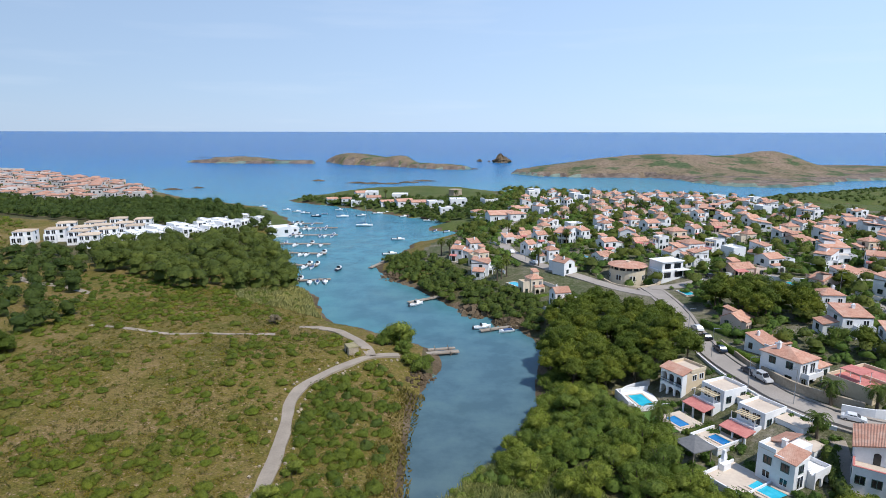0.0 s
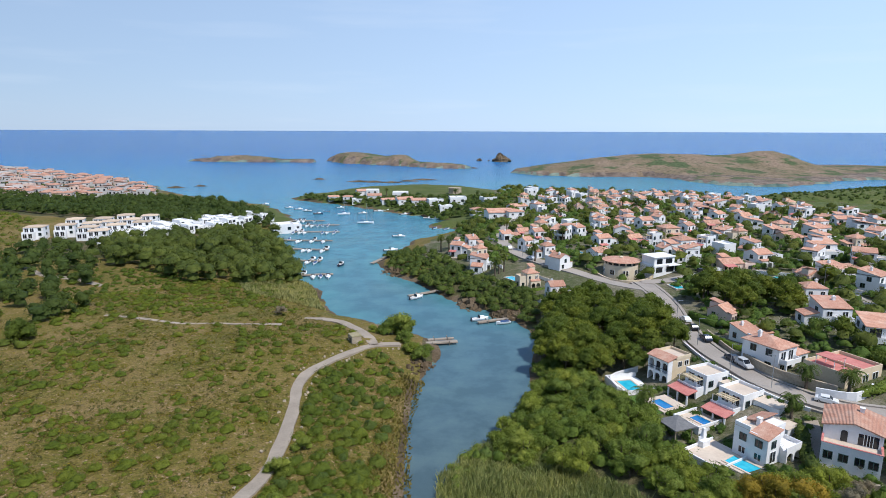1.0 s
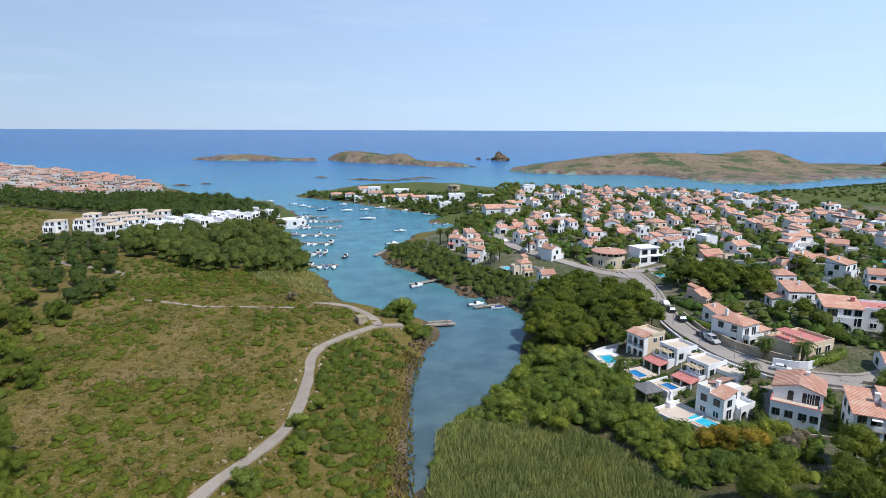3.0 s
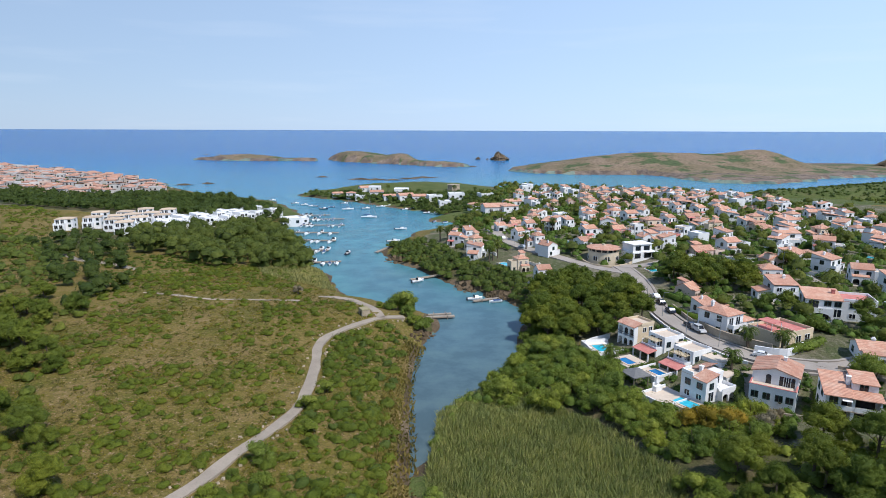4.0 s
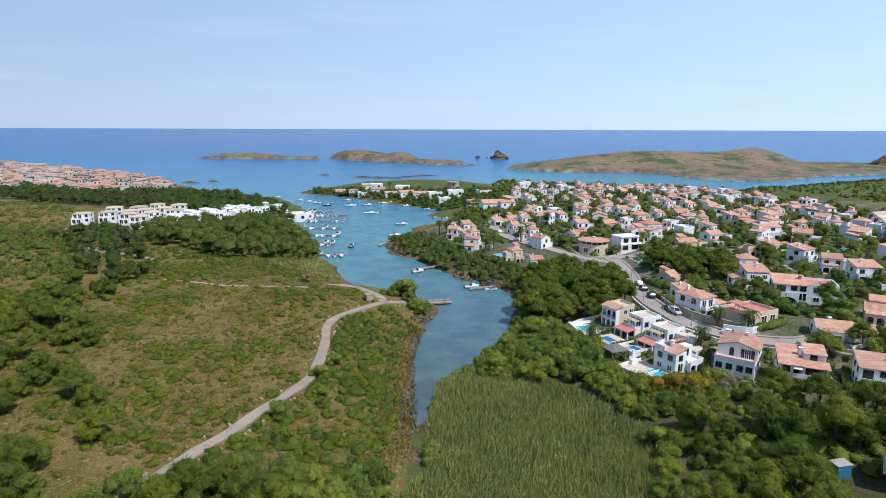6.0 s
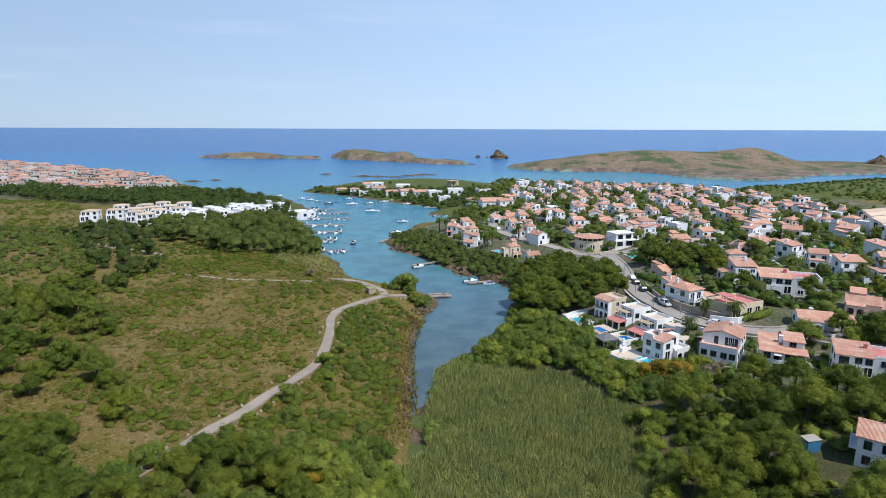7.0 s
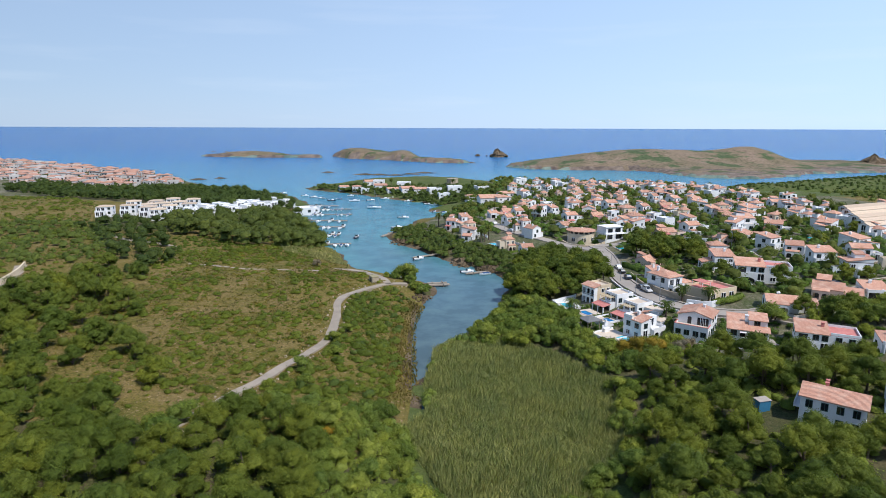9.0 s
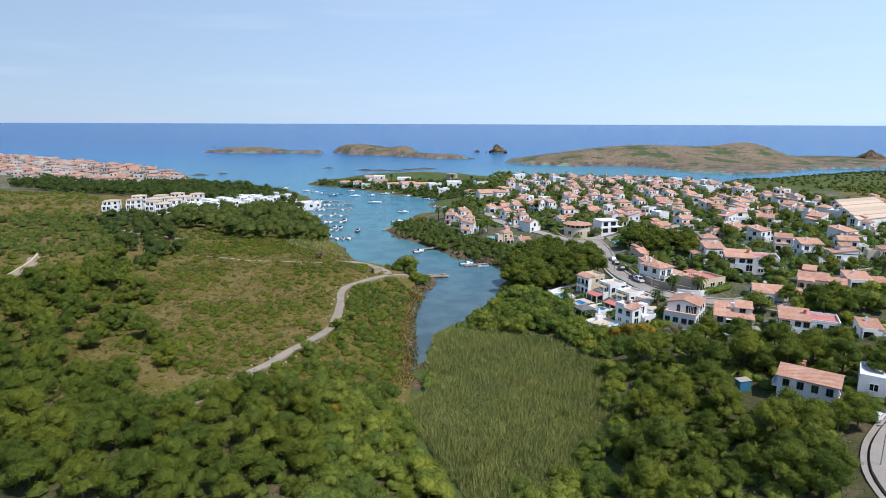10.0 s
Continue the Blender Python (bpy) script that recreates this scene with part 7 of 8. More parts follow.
def hull_solid(L, B, H, sheer=0.25):
    """A planked hull by sections: pointed bow at +x, transom at -x."""
    sec = [(-0.5, 0.82, 0.05), (-0.2, 1.0, 0.0), (0.1, 0.95, 0.0), (0.32, 0.62, 0.06), (0.46, 0.22, 0.16), (0.5, 0.03, 0.26)]
    v, f = [], []
    for u, bw, up in sec:
        x, hb = u * L, bw * B / 2
        top = H + sheer * max(0, u + 0.1) ** 2 * 3
        v += [(x, -hb, top), (x, -hb * 0.8, H * 0.35 + up), (x, 0, -0.25 + up), (x, hb * 0.8, H * 0.35 + up), (x, hb, top)]
    for k in range(len(sec) - 1):
        for q in range(4):
            a = k * 5 + q
            f.append((a, a + 1, a + 6, a + 5))
        f.append((k * 5 + 4, k * 5, k * 5 + 5, k * 5 + 9))
    f += [(4, 3, 2, 1, 0), tuple(len(sec) * 5 - 5 + q for q in range(5))]
    return Solid().add(v, f)


def motor_boat(L, mat, label, cabin=True):
    ob = thing("motor_boat", label, "boat", "boats of the inlet")
    B = L * 0.36
    part("hull", hull_solid(L, B, 0.7), mat, ob)
    part("cockpit", Solid().box(-L * 0.42, L * 0.05, -B * 0.34, B * 0.34, 0.69, 0.76), M_DECK, ob)
    if cabin:
        part("cabin", Solid().box(-L * 0.05, L * 0.26, -B * 0.3, B * 0.3, 0.7, 1.35, 0.18), M_HULL, ob)
        part("windscreen", Solid().box(-L * 0.1, -L * 0.05, -B * 0.32, B * 0.32, 0.9, 1.6, 0.02), M_PANE, ob)
    else:
        part("cover", Solid().box(-L * 0.4, L * 0.2, -B * 0.36, B * 0.36, 0.72, 1.05, 0.22), M_CANVAS, ob)
    part("outboard", Solid().box(-L * 0.5 - 0.35, -L * 0.5, -0.2, 0.2, 0.1, 1.15, 0.06), M_RAIL, ob)
    return ob


def sail_boat(L):
    ob = thing("sailing_boat", "white moored sailing yacht with bare mast and furled sail", "boat", "boats of the inlet")
    part("hull", hull_solid(L, L * 0.3, 0.95), M_HULL, ob)
    part("cabin", Solid().box(-L * 0.12, L * 0.2, -L * 0.09, L * 0.09, 0.95, 1.45, 0.15), M_HULL, ob)
    part("mast", Solid().tube([(L * 0.06, 0, 0.9, 0.09), (L * 0.06, 0, L * 1.25, 0.06)]), M_METAL, ob)
    part("boom", Solid().box(-L * 0.36, L * 0.06, -0.14, 0.14, 1.9, 2.2, 0.05), M_CANVAS, ob)
    part("stay", Solid().add([(L * 0.49, -0.02, 1.2), (L * 0.49, 0.02, 1.2), (L * 0.06, 0.02, L * 1.22), (L * 0.06, -0.02, L * 1.22), (L * 0.47, 0, 1.15), (L * 0.05, 0, L * 1.2)],
                             [(0, 1, 2, 3), (1, 4, 5, 2), (4, 0, 3, 5)]), M_METAL, ob)
    return ob


BOATS = [motor_boat(5.2, M_HULL, "small white motor boat with a low cabin"), motor_boat(4.4, M_HULL, "open white dinghy under a blue cover", False),
         motor_boat(6.4, M_HULL, "white cabin cruiser with an outboard"), motor_boat(6.0, M_NAVY, "dark blue hulled motor boat with white cabin")]
FIRST = set()


def moor(k, x, y, turn):
    ob = BOATS[k]
    if k in FIRST:
        return copy_thing(ob, pose(x, y, 0.02, 0, 0, turn))
    FIRST.add(k)
    ob.matrix_basis = pose(x, y, 0.02, 0, 0, turn)
    return ob


PIERS = [(-82, 261, -50.5, 257.4), (-86, 281, -52.8, 279.8), (-55.5, 209.4, -40.5, 212.1), (-68, 236.3, -49.5, 234.1), (-80, 304.5, -53.5, 304.6), (-84, 326, -57.5, 328.1), (-91, 342, -68.8, 344.4)]
FULL = [(0.2, 0.95), (0.25, 0.9), (0.3, 1.0), (0.1, 0.95), (0.1, 0.98), (0.2, 0.98), (0.2, 0.95)]
brng = random.Random(8)
for (x0, y0, x1, y1), (a, c) in zip(PIERS, FULL):
    pier(x0, y0, x1, y1)
    L = math.hypot(x1 - x0, y1 - y0)
    dx, dy = (x1 - x0) / L, (y1 - y0) / L
    ang_ = math.degrees(math.atan2(dy, dx))
    u = a * L
    while u < c * L:
        for sgn in (-1, 1):
            if brng.random() < (0.75 if sgn < 0 else 0.45):
                off = 3.6 * sgn
                moor(brng.choice((0, 0, 1, 1, 2)), x0 + dx * u - dy * off, y0 + dy * u + dx * off, ang_ + 90 * sgn + brng.uniform(-8, 8))
        u += brng.uniform(2.5, 3.6)
pier(-4.5, 138.3, 4.1, 140.0, 1.5, 0.8, None, "weathered grey landing stage on posts")
pier(-3.5, 140.6, 3.2, 142.0, 1.0, 0.9, None, "narrow second jetty of the landing stage")
pier(21, 159.8, 10.3, 155.5, 1.3, 0.7, None, "short timber jetty below the rocks")
pier(1, 190.2, -10.7, 182.5, 1.4, 0.7, None, "short timber jetty below the scrub")
pier(-19, 254, -28.2, 230.2, 1.5, 0.7, None, "stone-edged jetty on the point")
for x0, y0, x1, y1 in ((-44.6, 387.8, -28.8, 399), (-27, 375, -10.4, 380), (-10.5, 358, 3.9, 360.5)):
    pier(x0, y0, x1, y1, 1.8)
    for q in range(3):
        moor(brng.choice((0, 1, 2)), x0 + (x1 - x0) * (q + 0.6) / 3, y0 - 3 + (y1 - y0) * (q + 0.5) / 3, brng.uniform(0, 40))
for k, x, y, turn in ((0, -96.4, 395.6, 20), (3, -78.9, 374.5, 0), (2, -88.9, 387.4, 175), (2, -50.7, 377.2, 30), (2, -21.4, 293.4, 10), (2, -22.6, 258, 20), (3, -40.3, 229.2, 80), (1, -75.6, 384, 170),
                      (0, -69.6, 404.4, 10), (0, -126.8, 422.3, 30), (0, -105, 404, 15), (0, 11.2, 158.9, 20), (1, 17.5, 155.6, 200), (0, -8.0, 181, 40), (1, -3.3, 318.2, 60), (1, 3, 316, 40)):
    moor(k, x, y, turn)
sail_boat(9.5).matrix_basis = pose(-43.7, 336.2, 0.02, 0, 0, 5)
sail_boat(8.0).matrix_basis = pose(-62, 372, 0.02, 0, 0, 25)


# ------------------------------------------------------------ cars and lamps in the streets
def car_paint(name, c):
    m, t, b = material(name, 0.25, 0.1, 0.5)
    link(t, ramp(t, noise_node(t, 3, 3, world_place(t)), [(0.3, tuple(v * 0.92 for v in c)), (0.7, c)]), b.inputs["Base Color"])
    return m


M_TYRE = surface("tyre", (0.015, 0.015, 0.016), (0.03, 0.03, 0.03), 6, 1, 0.9, 0.2, 0.01)


def car(tone, paint, L=4.2, van=False):
    ob = thing("car", f"parked {tone} {'van' if van else 'car'} at the roadside", "car", "parked cars")
    W, H = 1.75, 1.85 if van else 1.45
    prof = [(-L / 2, 0.35), (-L / 2 + 0.05, 0.85), (-L / 2 + 0.3, H - 0.15 if van else 0.95), (-L * 0.36, H if van else 1.0), (-L * 0.26, H), (L * 0.08, H), (L * 0.24, 0.98), (L * 0.46, 0.82), (L / 2, 0.55), (L / 2, 0.32)]
    n = len(prof)
    s = Solid().add([(x, -W / 2 * (0.86 if z > 1.05 else 1), z) for x, z in prof] + [(x, W / 2 * (0.86 if z > 1.05 else 1), z) for x, z in prof],
                    [tuple(range(n - 1, -1, -1)), tuple(range(n, 2 * n))] + [(i, (i + 1) % n, n + (i + 1) % n, n + i) for i in range(n)])
    part("body", s, paint, ob)
    for sg in (-1, 1):
        part("side_window", Solid().box(-L * 0.25, L * 0.12, sg * 0.79 - 0.03, sg * 0.79 + 0.03, 1.02, H - 0.12), M_PANE, ob)
    part("windscreen", Solid().add([(L * 0.1, -0.68, H - 0.06), (L * 0.1, 0.68, H - 0.06), (L * 0.235, 0.72, 1.02), (L * 0.235, -0.72, 1.02),
                                    (L * 0.1, -0.68, H - 0.1), (L * 0.1, 0.68, H - 0.1), (L * 0.225, 0.72, 0.98), (L * 0.225, -0.72, 0.98)],
                                   [(3, 2, 1, 0), (4, 5, 6, 7), (0, 1, 5, 4), (2, 3, 7, 6)]).moved(pose(0.03, 0, 0.03)), M_PANE, ob)
    for x in (-L * 0.31, L * 0.31):
        for sg in (-1, 1):
            wh = part("wheel", Solid().tube([(0, 0, -0.1, 0.31), (0, 0, 0.1, 0.31)]).moved(pose(x, sg * (W / 2 - 0.06), 0.31, 90)), M_TYRE, ob)
            part("rim", Solid().tube([(0, 0, -0.115, 0.19), (0, 0, 0.115, 0.19)]).moved(pose(x, sg * (W / 2 - 0.06), 0.31, 90)), M_METAL, wh)
    return ob


CARS = [car("silver", car_paint("silver_paint", (0.5, 0.5, 0.5)), 4.4, True), car("dark blue", car_paint("dark_paint", (0.03, 0.04, 0.06))),
        car("white", car_paint("white_paint", (0.75, 0.75, 0.74))), car("black", car_paint("black_paint", (0.015, 0.015, 0.018)))]


def road_top(x, y):
    return ground_z(x, y) + 0.25


def park(k, x, y, turn):
    m = pose(x, y, road_top(x, y), 0, 0, turn) @ Matrix.Scale(0.86, 4)
    ob = copy_thing(CARS[k], m) if ("car", k) in FIRST else CARS[k]
    FIRST.add(("car", k))
    ob.matrix_basis = m
    return ob


for k, x, y, turn in ((0, 60.4, 106.6, -78), (1, 60.0, 110.5, 100), (1, 60.0, 123.0, 92), (3, 60.6, 131.5, 94), (2, 61.2, 137.5, 96), (2, 66.8, 90.8, -35), (2, 33.0, 208.5, 125), (2, 27, 226, 100),
                      (1, 26.5, 247, 95), (2, 129, 301, 100), (0, 127, 291, 100), (2, 122, 275, 100), (3, 119, 262, 100), (1, 77, 261, 40), (2, 90, 182, 20), (3, 84, 181.5, 15), (2, 79, 177, 15), (2, 71.5, 23.2, 38),
                      (1, 112, 150, 90), (2, 114, 120, 90)):
    park(k, x, y, turn)


def street_lamp(h=6.5):
    ob = thing("street_lamp", "slim grey street lamp with a single arm", "street lamp", "street lamps")
    part("pole", Solid().tube([(0, 0, -0.5, 0.08), (0, 0, h, 0.05)]), M_METAL, ob)
    part("arm", Solid().box(0, 1.2, -0.04, 0.04, h - 0.05, h + 0.03), M_METAL, ob)
    part("lantern", Solid().box(0.9, 1.5, -0.12, 0.12, h - 0.12, h - 0.05), M_RAIL, ob)
    return ob


lamp = street_lamp()
for q, (x, y, turn) in enumerate(((56.3, 104, 0), (58, 135, 0), (60.5, 96.8, 180), (62.5, 10, 180), (30.5, 213, 180), (110, 160, 0), (129.5, 298, 0), (56.8, 120, 0))):
    m = pose(x, y, ground_z(x, y), 0, 0, turn)
    if q:
        copy_thing(lamp, m)
    else:
        lamp.matrix_basis = m


# ------------------------------------------------------------ landmarks
def drum(n, r, z0, z1, hole=0.0):
    out = [(r * math.cos(2 * math.pi * k / n), r * math.sin(2 * math.pi * k / n)) for k in range(n)]
    return Solid().prism(out, z0, z1)


ob = thing("round_house", "cream round two-storey house with a shallow conical tile roof", "house", "", pose(60.6, 190.2, 6.6) @ Matrix.Diagonal((1, 1, 0.74, 1)))
part("wall", drum(28, 5.6, -3, 4.6), M_CREAM, ob)
# solid dark drum behind the pillars paints the shade of an open gallery
part("gallery", drum(28, 5.2, 4.6, 6.0), M_DARK, ob)
for k in range(16):
    part("pillar", Solid().box(-0.2, 0.2, -0.2, 0.2, 4.6, 6.0).moved(pose(0, 0, 0, 0, 0, 22.5 * k) @ pose(5.45, 0, 0)), M_CREAM, ob)
s = Solid()
n = 28
rim = [(6.3 * math.cos(2 * math.pi * k / n), 6.3 * math.sin(2 * math.pi * k / n)) for k in range(n)]
s.add([(*p, 6.0) for p in rim] + [(*p, 6.18) for p in rim] + [(0, 0, 7.3)],
      [tuple(range(n - 1, -1, -1))] + [(k, (k + 1) % n, n + (k + 1) % n, n + k) for k in range(n)] + [(n + k, n + (k + 1) % n, 2 * n) for k in range(n)])
part("roof", s, M_TILE, ob)
part("cupola", drum(10, 0.7, 7.0, 7.7), M_CREAM, ob)
for k in range(8):
    part("window", WINDOW_TALL, None, ob, m=pose(0, 0, 0.4, 0, 0, 45 * k) @ pose(0, -5.56, 0))

ob = thing("stone_hut", "small ruined rubble-stone hut with a flat earth roof", "hut", "", pose(-20.6, 129.5, ground_z(-20.6, 129.5) - 0.3, 0, 0, -62) @ Matrix.Diagonal((0.8, 0.8, 0.85, 1)))
part("wall", ring(3.6, 2.9, -1, 2.3, 0.45), M_STONE, ob)
part("roof", Solid().box(-1.9, 1.9, -1.55, 1.55, 2.3, 2.55, 0.1), surface("earth_roof", (0.22, 0.19, 0.1), (0.34, 0.29, 0.17), 3, 0.8, 0.95, 0.6, 0.05), ob)
# wall is unbroken; a dark sheet paints the unlit inside of a doorway
part("doorway", Solid().box(-0.5, 0.5, -1.5, -1.44, 0, 1.8), M_DARK, ob)

ob = thing("watchtower", "squat round sandstone watchtower on the headland", "tower", "", pose(10, 425, 6.5))
part("wall", Solid().tube([(0, 0, -3, 5.4), (0, 0, 5.2, 4.7)]), M_STONE, ob)
part("parapet", Solid().tube([(0, 0, 5.2, 4.95), (0, 0, 6.0, 4.95)]), M_STONE, ob)

ob = thing("mast", "thin lattice antenna mast above the roofs", "mast", "", pose(86, 340, 8))
part("pole", Solid().tube([(0, 0, 0, 0.25), (0, 0, 14, 0.15)]), M_METAL, ob)
part("head", Solid().box(-0.7, 0.7, -0.3, 0.3, 12.4, 14.2), M_METAL, ob)

# modern white house with long window bands
ob = thing("house", "modern white flat-roofed house with broad dark windows", "house", "", pose(72.5, 187, 8.2, 0, 0, 20) @ Matrix.Scale(0.85, 4))
part("wall", Solid().box(-6, 6, -4, 4, -3, 3.0), M_WHITE, ob)
part("upper_wall", Solid().box(-5.5, 4.0, -3.4, 3.8, 3.0, 6.0), M_WHITE, ob)
part("roof", Solid().box(-5.8, 4.4, -3.8, 4.0, 6.0, 6.25), M_TRIM, ob)
part("canopy", Solid().box(0.0, 6.2, -5.2, -4.0, 2.8, 3.05), M_TRIM, ob)
for x, w in ((-3.5, 3.0), (1.6, 3.4), (4.8, 1.6)):
    part("window_band", Solid().box(x - w / 2, x + w / 2, -4.05, -3.98, 0.3, 2.4), M_PANE, ob)
for x, w in ((-3.0, 2.6), (1.4, 3.0)):
    part("window_band", Solid().box(x - w / 2, x + w / 2, -3.45, -3.38, 3.5, 5.4), M_PANE, ob)


# ------------------------------------------------------------ western settlement and far town
def terrace_house():
    """One white house of the stepped western row: arched ground floor, balcony, half-hipped sand roof."""
    ob = thing("terrace_house", "white stepped holiday house with balcony and sand-coloured roof", "house", "white houses above the wood")
    part("wall", Solid().box(-4.5, 4.5, -3.6, 3.8, -3, 5.2), M_WHITE, ob)
    part("front_block", Solid().box(-4.5, 1.0, -6.2, -3.6, -3, 2.6), M_WHITE, ob)
    part("balcony_wall", Solid().box(-4.5, 1.0, -6.2, -6.0, 2.6, 3.4).box(-4.5, -4.3, -6.0, -3.6, 2.6, 3.4).box(0.8, 1.0, -6.0, -3.6, 2.6, 3.4), M_WHITE, ob)
    part("roof", hip_roof(9.0, 7.4, 5.2, 0.8, 0.2).moved(pose(0, 0.1, 0)), M_SANDROOF, ob)
    for x in (-3.0, -0.6):
        win(ob, x, -6.2, 0.3, 0, WINDOW_TALL)
        win(ob, x, -3.6, 2.8, 0, WINDOW_TALL)
    win(ob, 2.8, -3.6, 1.0)
    win(ob, 2.8, -3.6, 3.6)
    win(ob, 4.5, 0, 3.6, 90)
    win(ob, 4.5, 0, 0.9, 90)
    return ob


M_SANDROOF = tile_material("sand_roof_tile", (0.5, 0.4, 0.29), (0.64, 0.53, 0.4))
th = terrace_house()
for q, (x, y) in enumerate(((-166, 236), (-158, 243), (-151, 250), (-146, 239), (-138, 232), (-163, 258), (-154, 264), (-147, 257), (-139, 247), (-142, 266), (-134, 259), (-150, 276), (-140, 279))):
    m = pose(x, y, ground_z(x, y) + 0.8, 0, 0, 14 + (q % 3) * 5) @ Matrix.Diagonal((0.8, 0.85, 0.8, 1))
    ob = copy_thing(th, m) if q else th
    ob.matrix_basis = m


def flat_row(w, n, label):
    """A row of white flats in steps, with roof parapets, terraces and dark doors."""
    ob = thing("apartment_block", label, "apartments", "white flats by the moorings")
    for k in range(n):
        x = (k - (n - 1) / 2) * w
        h = 4.4 if k % 2 else 2.7
        part("unit_wall", Solid().box(x - w / 2, x + w / 2, -3.6 - 0.4 * (k % 2), 3.6, -3, h), M_WHITE, ob)
        part("parapet", ring(w - 0.05, 7.2, h, h + 0.55, 0.2).moved(pose(x, 0, 0)), M_WHITE, ob)
        win(ob, x - 1.0, -3.6 - 0.4 * (k % 2), h - 2.6, 0, WINDOW_TALL)
        win(ob, x + 1.4, -3.6 - 0.4 * (k % 2), h - 2.0)
    return ob


fr = flat_row(5.0, 5, "stepped white flat-roofed holiday flats")
for q, (x, y, turn) in enumerate(((-126, 250, 48), (-119, 262, 52), (-113, 276, 55), (-121, 283, 55), (-112, 292, 55), (-108, 305, 60), (-117, 300, 55), (-109, 320, 65), (-130, 262, 50), (-128, 274, 52), (-122, 292, 55), (-102, 316, 62), (-134, 246, 46))):
    m = pose(x, y, ground_z(x, y) - 0.2, 0, 0, turn) @ Matrix.Diagonal((0.95, 0.95, 0.82, 1))
    ob = copy_thing(fr, m) if q else fr
    ob.matrix_basis = m

FAR = [far_house(9, 8, 4.6, "hip", "small white house with salmon roof"), far_house(10, 8, 3.0, "gable", "low white house with salmon roof"),
       far_house(9, 8, 3.4, "flat", "white cubic house with flat roof"), far_house(9, 8, 5.4, "gable", "pale pink house with salmon roof", surface("pink_render", (0.6, 0.42, 0.34), (0.7, 0.52, 0.44), 3, 0.3))]


def far_put(k, x, y, turn, size=1.0):
    m = pose(x, y, max(ground_z(x, y), 0.6), 0, 0, turn) @ Matrix.Diagonal((size, size, size * 0.9, 1))
    if ("far", k) in FIRST:
        ob = copy_thing(FAR[k], Matrix())
    else:
        FIRST.add(("far", k))
        ob = FAR[k]
    ob.matrix_basis = m
    return ob


frng = random.Random(21)
FAR_TOWN = [(-232, 440), (-212, 452), (-240, 500), (-268, 530), (-310, 580), (-395, 645), (-520, 735), (-640, 815), (-640, 690), (-520, 590), (-420, 500), (-350, 440), (-280, 400)]
fx, fy = scatter(FAR_TOWN, 13.0, 9)
town_v, town_f, town_slot = [], [], []


def town_piece(solid, slot, m):
    k = len(town_v)
    town_v.extend(tuple(m @ Vector(p)) for p in solid.v)
    town_f.extend(tuple(i + k for i in f) for f in solid.f)
    town_slot.extend([slot] * len(solid.f))


for x, y, z in zip(fx, fy, land_height(fx, fy)):
    m = pose(float(x), float(y), max(float(z), 0.6), 0, 0, frng.uniform(-20, 40) + 90 * frng.randrange(2))
    w, d, h = frng.uniform(6, 10), frng.uniform(5.5, 8), frng.choice((2.8, 2.8, 4.6, 5.0))
    tone = frng.choice((0, 0, 0, 1))
    town_piece(Solid().box(-w / 2, w / 2, -d / 2, d / 2, -3, h), tone, m)
    roof = frng.random()
    if roof < 0.45:
        town_piece(hip_roof(w, d, h, 1.2, 0.3), 2, m)
    elif roof < 0.75:
        town_piece(tile_lean(-w / 2, w / 2, -d / 2, d / 2, h, 1.0, frng.choice("swe")), 2, m)
        town_piece(Solid().box(-w / 2, w / 2, -d / 4, d / 2, h, h + 0.5), tone, m)
    else:
        town_piece(ring(w, d, h, h + 0.6, 0.2), tone, m)
    if frng.random() < 0.6:
        ww = frng.uniform(2.5, 4)
        town_piece(Solid().box(w / 2, w / 2 + ww, -d / 2 + 0.5, d / 3, -3, 2.6), tone, m)
        town_piece(tile_lean(w / 2 + 0.3, w / 2 + ww, -d / 2 + 0.5, d / 3, 2.6, 0.6, "e"), 2, m)
    for u in (-0.26, 0.24):
        for side_ in (0, -90):
            span, far_ = (w, d) if side_ == 0 else (d, w)
            town_piece(Solid().box(span * u - 0.6, span * u + 0.6, -far_ / 2 - 0.04, -far_ / 2 + 0.02, h - 2.2, h - 0.8), 3, m @ pose(0, 0, 0, 0, 0, side_))
tagged(new("far_town", mesh_from("far_town", np.array(town_v), town_f, [M_OLDWHITE, M_ROSE, M_TILE, M_PANE], town_slot)), "distant white and rose village with salmon roofs along the shore", "village", kind="stuff")
wood(FAR_TOWN, 10, 87, 1.0, 2.4, M_WOOD_FAR, "garden trees of the distant village", "trees", "garden_trees", 20, 0.5, 0.8)
# houses of the headland
for k, x, y, turn, size in ((0, -68, 428, 10, 0.8), (2, -60, 421, 5, 0.8), (1, -59, 444, 20, 1.0), (2, -51, 440, 0, 1.0), (1, -48, 424, 10, 1.0), (1, -37, 406, 15, 0.9), (2, -29, 421, 0, 1.2), (1, -25, 400, 20, 1.1),
                            (1, -15, 393, 10, 1.0), (2, -4, 389, 15, 1.1), (2, 11, 385, 5, 1.2), (2, 3, 371, 10, 0.9), (2, 31, 383, 20, 1.0), (1, 32, 322, 10, 1.4), (0, 40, 318, 15, 1.0), (1, -80, 437, 20, 0.8),
                            (0, 22, 345, 15, 0.9), (1, 45, 345, 20, 1.0), (2, -84, 306, 25, 1.2), (2, -80, 312, 25, 0.9)):
    far_put(k, x, y, turn, size)


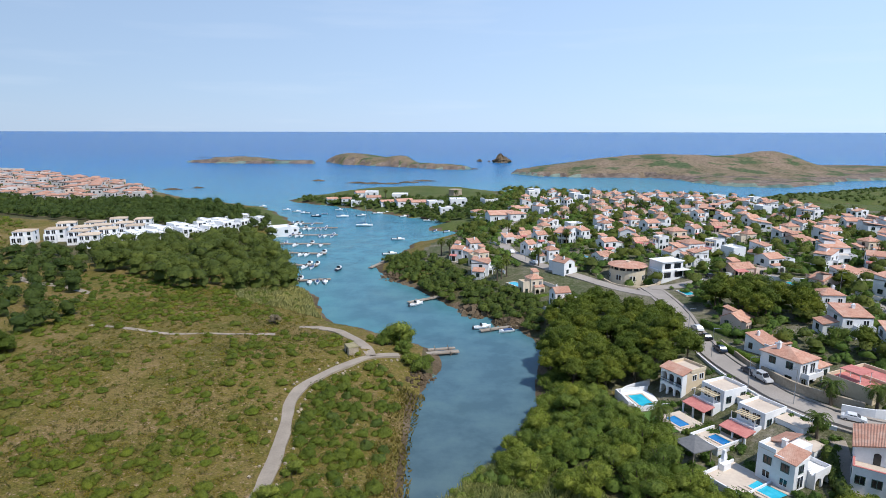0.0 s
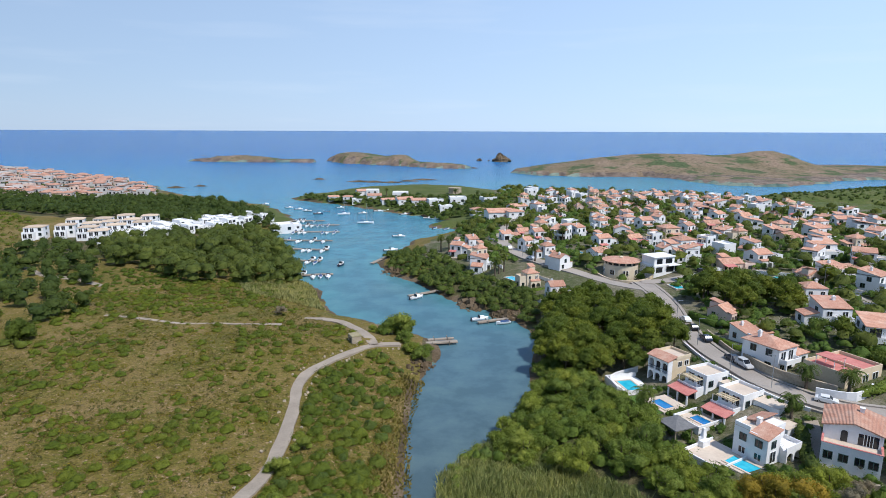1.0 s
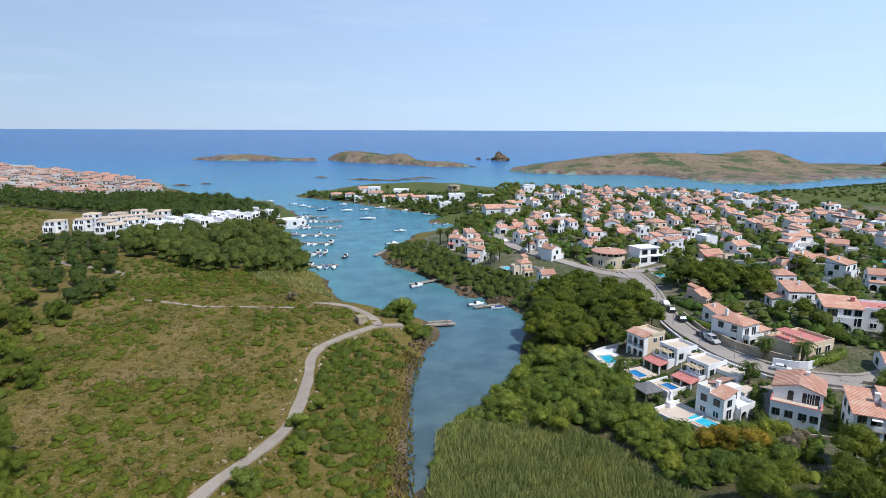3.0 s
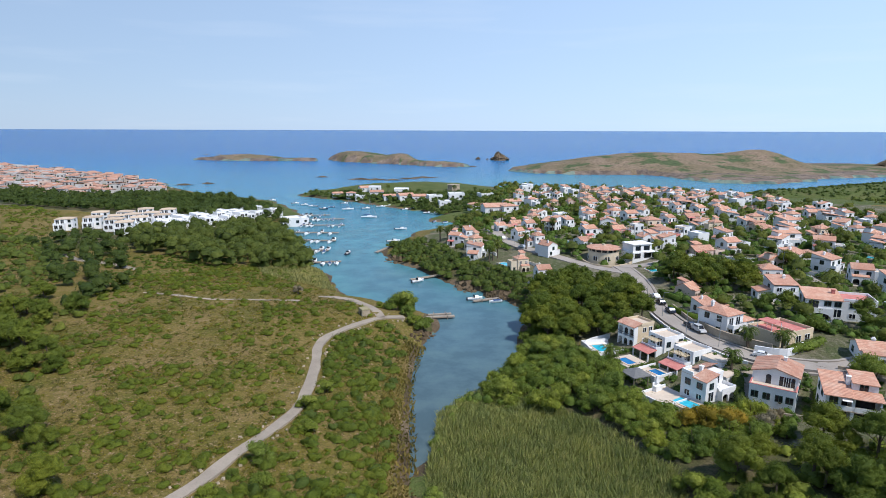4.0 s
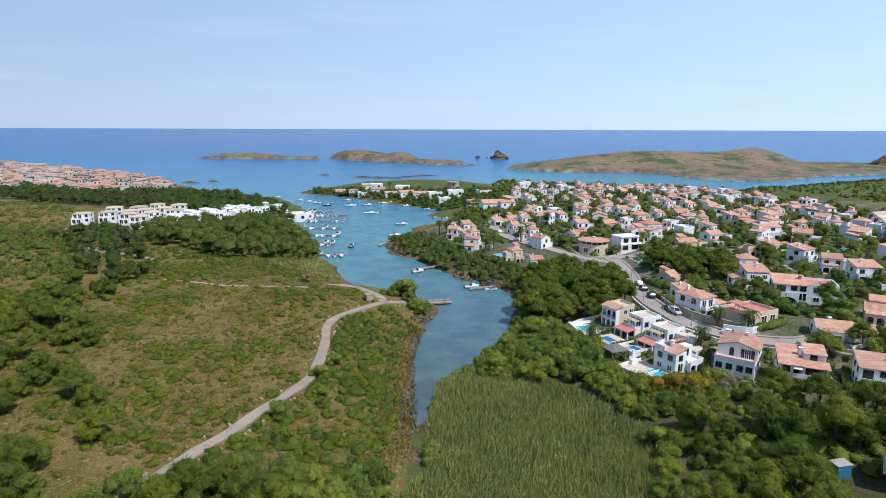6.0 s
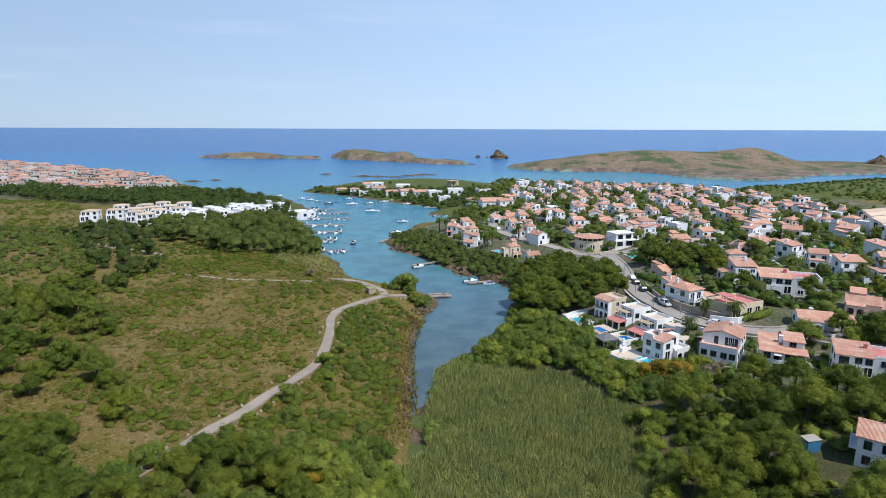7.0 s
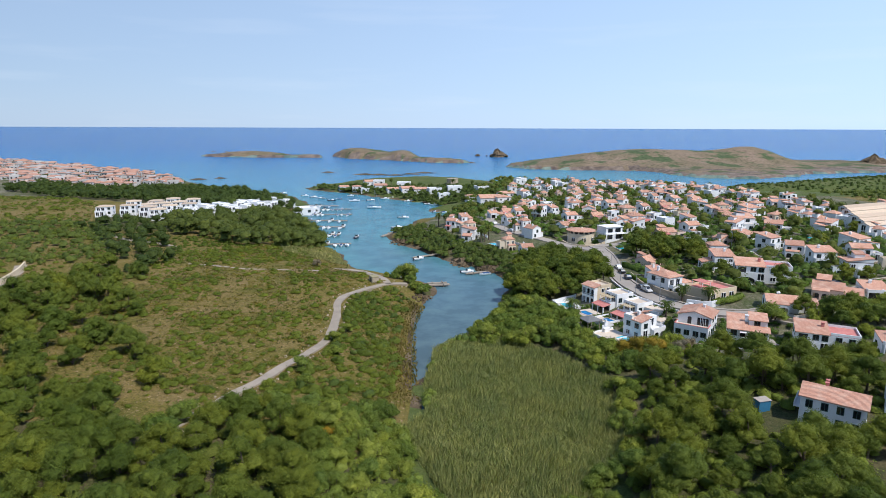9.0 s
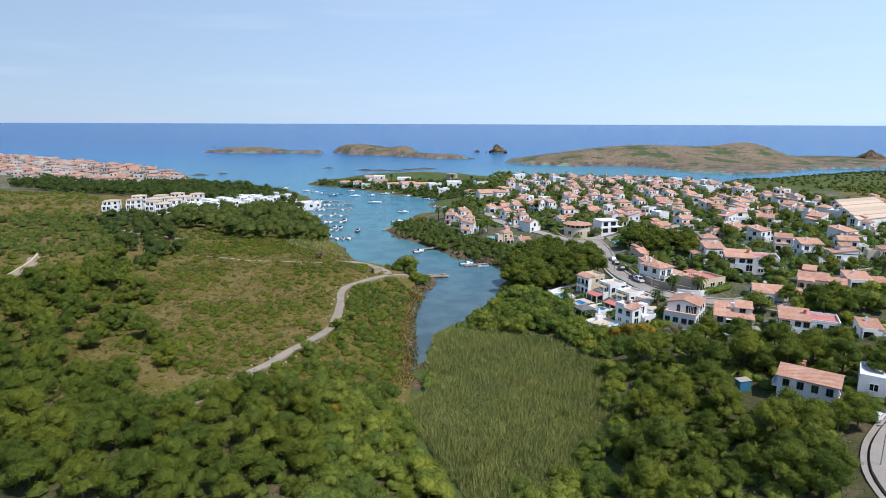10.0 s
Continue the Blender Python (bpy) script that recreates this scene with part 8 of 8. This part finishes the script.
def strip_flats():
    """One cream gabled strip of the terraced flats on the eastern slope."""
    ob = thing("apartment_block", "long cream gabled strip of terraced flats", "apartments", "cream terraced flats")
    part("wall", Solid().box(-2.2, 2.2, -16, 16, -4, 5.0), M_TRIM, ob)
    part("roof", gable_roof(32.2, 4.6, 4.95, 1.1, 0.15).moved(pose(0, 0, 0, 0, 0, 90)), M_SANDROOF, ob)
    part("gable", Solid().add([(-2.2, -15.98, 5.0), (2.2, -15.98, 5.0), (0, -15.98, 6.0), (-2.2, 15.98, 5.0), (2.2, 15.98, 5.0), (0, 15.98, 6.0)],
                              [(0, 1, 2), (3, 5, 4), (0, 2, 5, 3), (1, 4, 5, 2)]), M_TRIM, ob)
    for z in (0.6, 3.0):
        win(ob, 0, -16, z, 0, WINDOW_TALL)
        for y in (-12, -6, 0, 6):
            win(ob, -2.2, y, z, -90)
    return ob


sf = strip_flats()
for q in range(6):
    x, y = 186 + q * 5.6, 184 + q * 11.0
    m = pose(x, y, ground_z(x, y) + 0.5, 0, 0, -66)
    if q:
        copy_thing(sf, m)
    else:
        sf.matrix_basis = m


# ------------------------------------------------------------ sea rocks and reefs
def crag(name, label, x, y, rx, ry, h, seed, base=-1.0):
    """A weathered rock: a lumpy dome of many facets."""
    n1, n2 = 26, 10
    v, f = [], []
    for j in range(n2 + 1):
        u = j / n2
        for i_ in range(n1):
            a = 2 * math.pi * i_ / n1
            p = Vector((math.cos(a) * 1.7 + seed * 3.1, math.sin(a) * 1.7, u * 2.2))
            k = 1 + 0.45 * noise.noise(p) + 0.25 * noise.noise(p * 2.7)
            r = (1 - u ** 1.6) * k + 0.02
            v.append((rx * r * math.cos(a), ry * r * math.sin(a), base + (h - base) * u * (0.85 + 0.3 * noise.noise(p * 1.3))))
    for j in range(n2):
        for i_ in range(n1):
            f.append((j * n1 + i_, j * n1 + (i_ + 1) % n1, (j + 1) * n1 + (i_ + 1) % n1, (j + 1) * n1 + i_))
    f.append(tuple(n2 * n1 + k for k in range(n1)))
    me = mesh_from(name, np.array(v), f, M_SHORE)
    ob = new(name, me)
    ob.matrix_basis = pose(x, y, 0)
    return tagged(ob, label, "rock")


crag("sea_rock", "steep dark rock stack rising from the sea", 103, 1015, 17, 12, 15, 1)
crag("sea_rock", "small dark rock off the stack", 68, 1045, 6, 5, 5, 2)
crag("sea_rock", "tiny dark skerry off the stack", 84, 1040, 3, 3, 2.5, 3)
crag("sea_rock", "rugged brown headland of the big island", 600, 770, 24, 20, 20, 4)
for q, (x, y, rx, ry) in enumerate(((-85, 615, 14, 4), (-68, 610, 16, 5), (-50, 606, 13, 4), (-34, 622, 14, 4), (-18, 640, 17, 4), (-132, 643, 9, 2), (30, 836, 10, 6), (46, 838, 9, 4), (-245, 545, 10, 4), (-228, 560, 7, 3),
                                    (-440, 1180, 12, 4), (-470, 1185, 8, 3))):
    crag("reef", "low brown reef awash in the shallows", x, y, rx, ry, 1.6, 10 + q, -0.6)
# cliffs and boulders of the nearer shore
heap("shore_boulders", "grey limestone boulders along the eastern shore", "rocks", 9, 172.5, 70, 5.0, 1.0, M_SHORE, 31)
heap("shore_boulders", "grey limestone boulders along the eastern shore", "rocks", 18.5, 162.5, 80, 4.5, 1.1, M_SHORE, 32)
heap("shore_boulders", "grey limestone boulders along the eastern shore", "rocks", -18, 216, 60, 6.0, 0.8, M_SHORE, 33)
heap("shore_boulders", "brown stones along the western bank", "rocks", -4.5, 123, 50, 4.0, 0.4, M_SHORE, 34)
# stones along the track's edge
s = Solid()
rr = random.Random(77)
for (x, y), (tx, ty) in zip(smooth_line(TRACK, 1.1), np.gradient(smooth_line(TRACK, 1.1), axis=0)):
    for sg, chance in ((-1, 0.75), (1, 0.3)):
        if rr.random() < chance:
            k = rr.uniform(0.12, 0.34)
            L = math.hypot(tx, ty)
            px0, py0 = x + ty / L * sg * rr.uniform(1.7, 2.4), y - tx / L * sg * rr.uniform(1.7, 2.4)
            s.join(Solid().box(-k, k, -k, k * 0.8, -k, k * 0.7, k * 0.3).moved(pose(px0, py0, ground_z(px0, py0) + 0.1, rr.uniform(-20, 20), rr.uniform(-20, 20), rr.uniform(0, 360))))
tagged(new("track_stones", s.mesh("track_stones", M_STONE)), "loose stones lining the gravel track", "stones", kind="stuff")
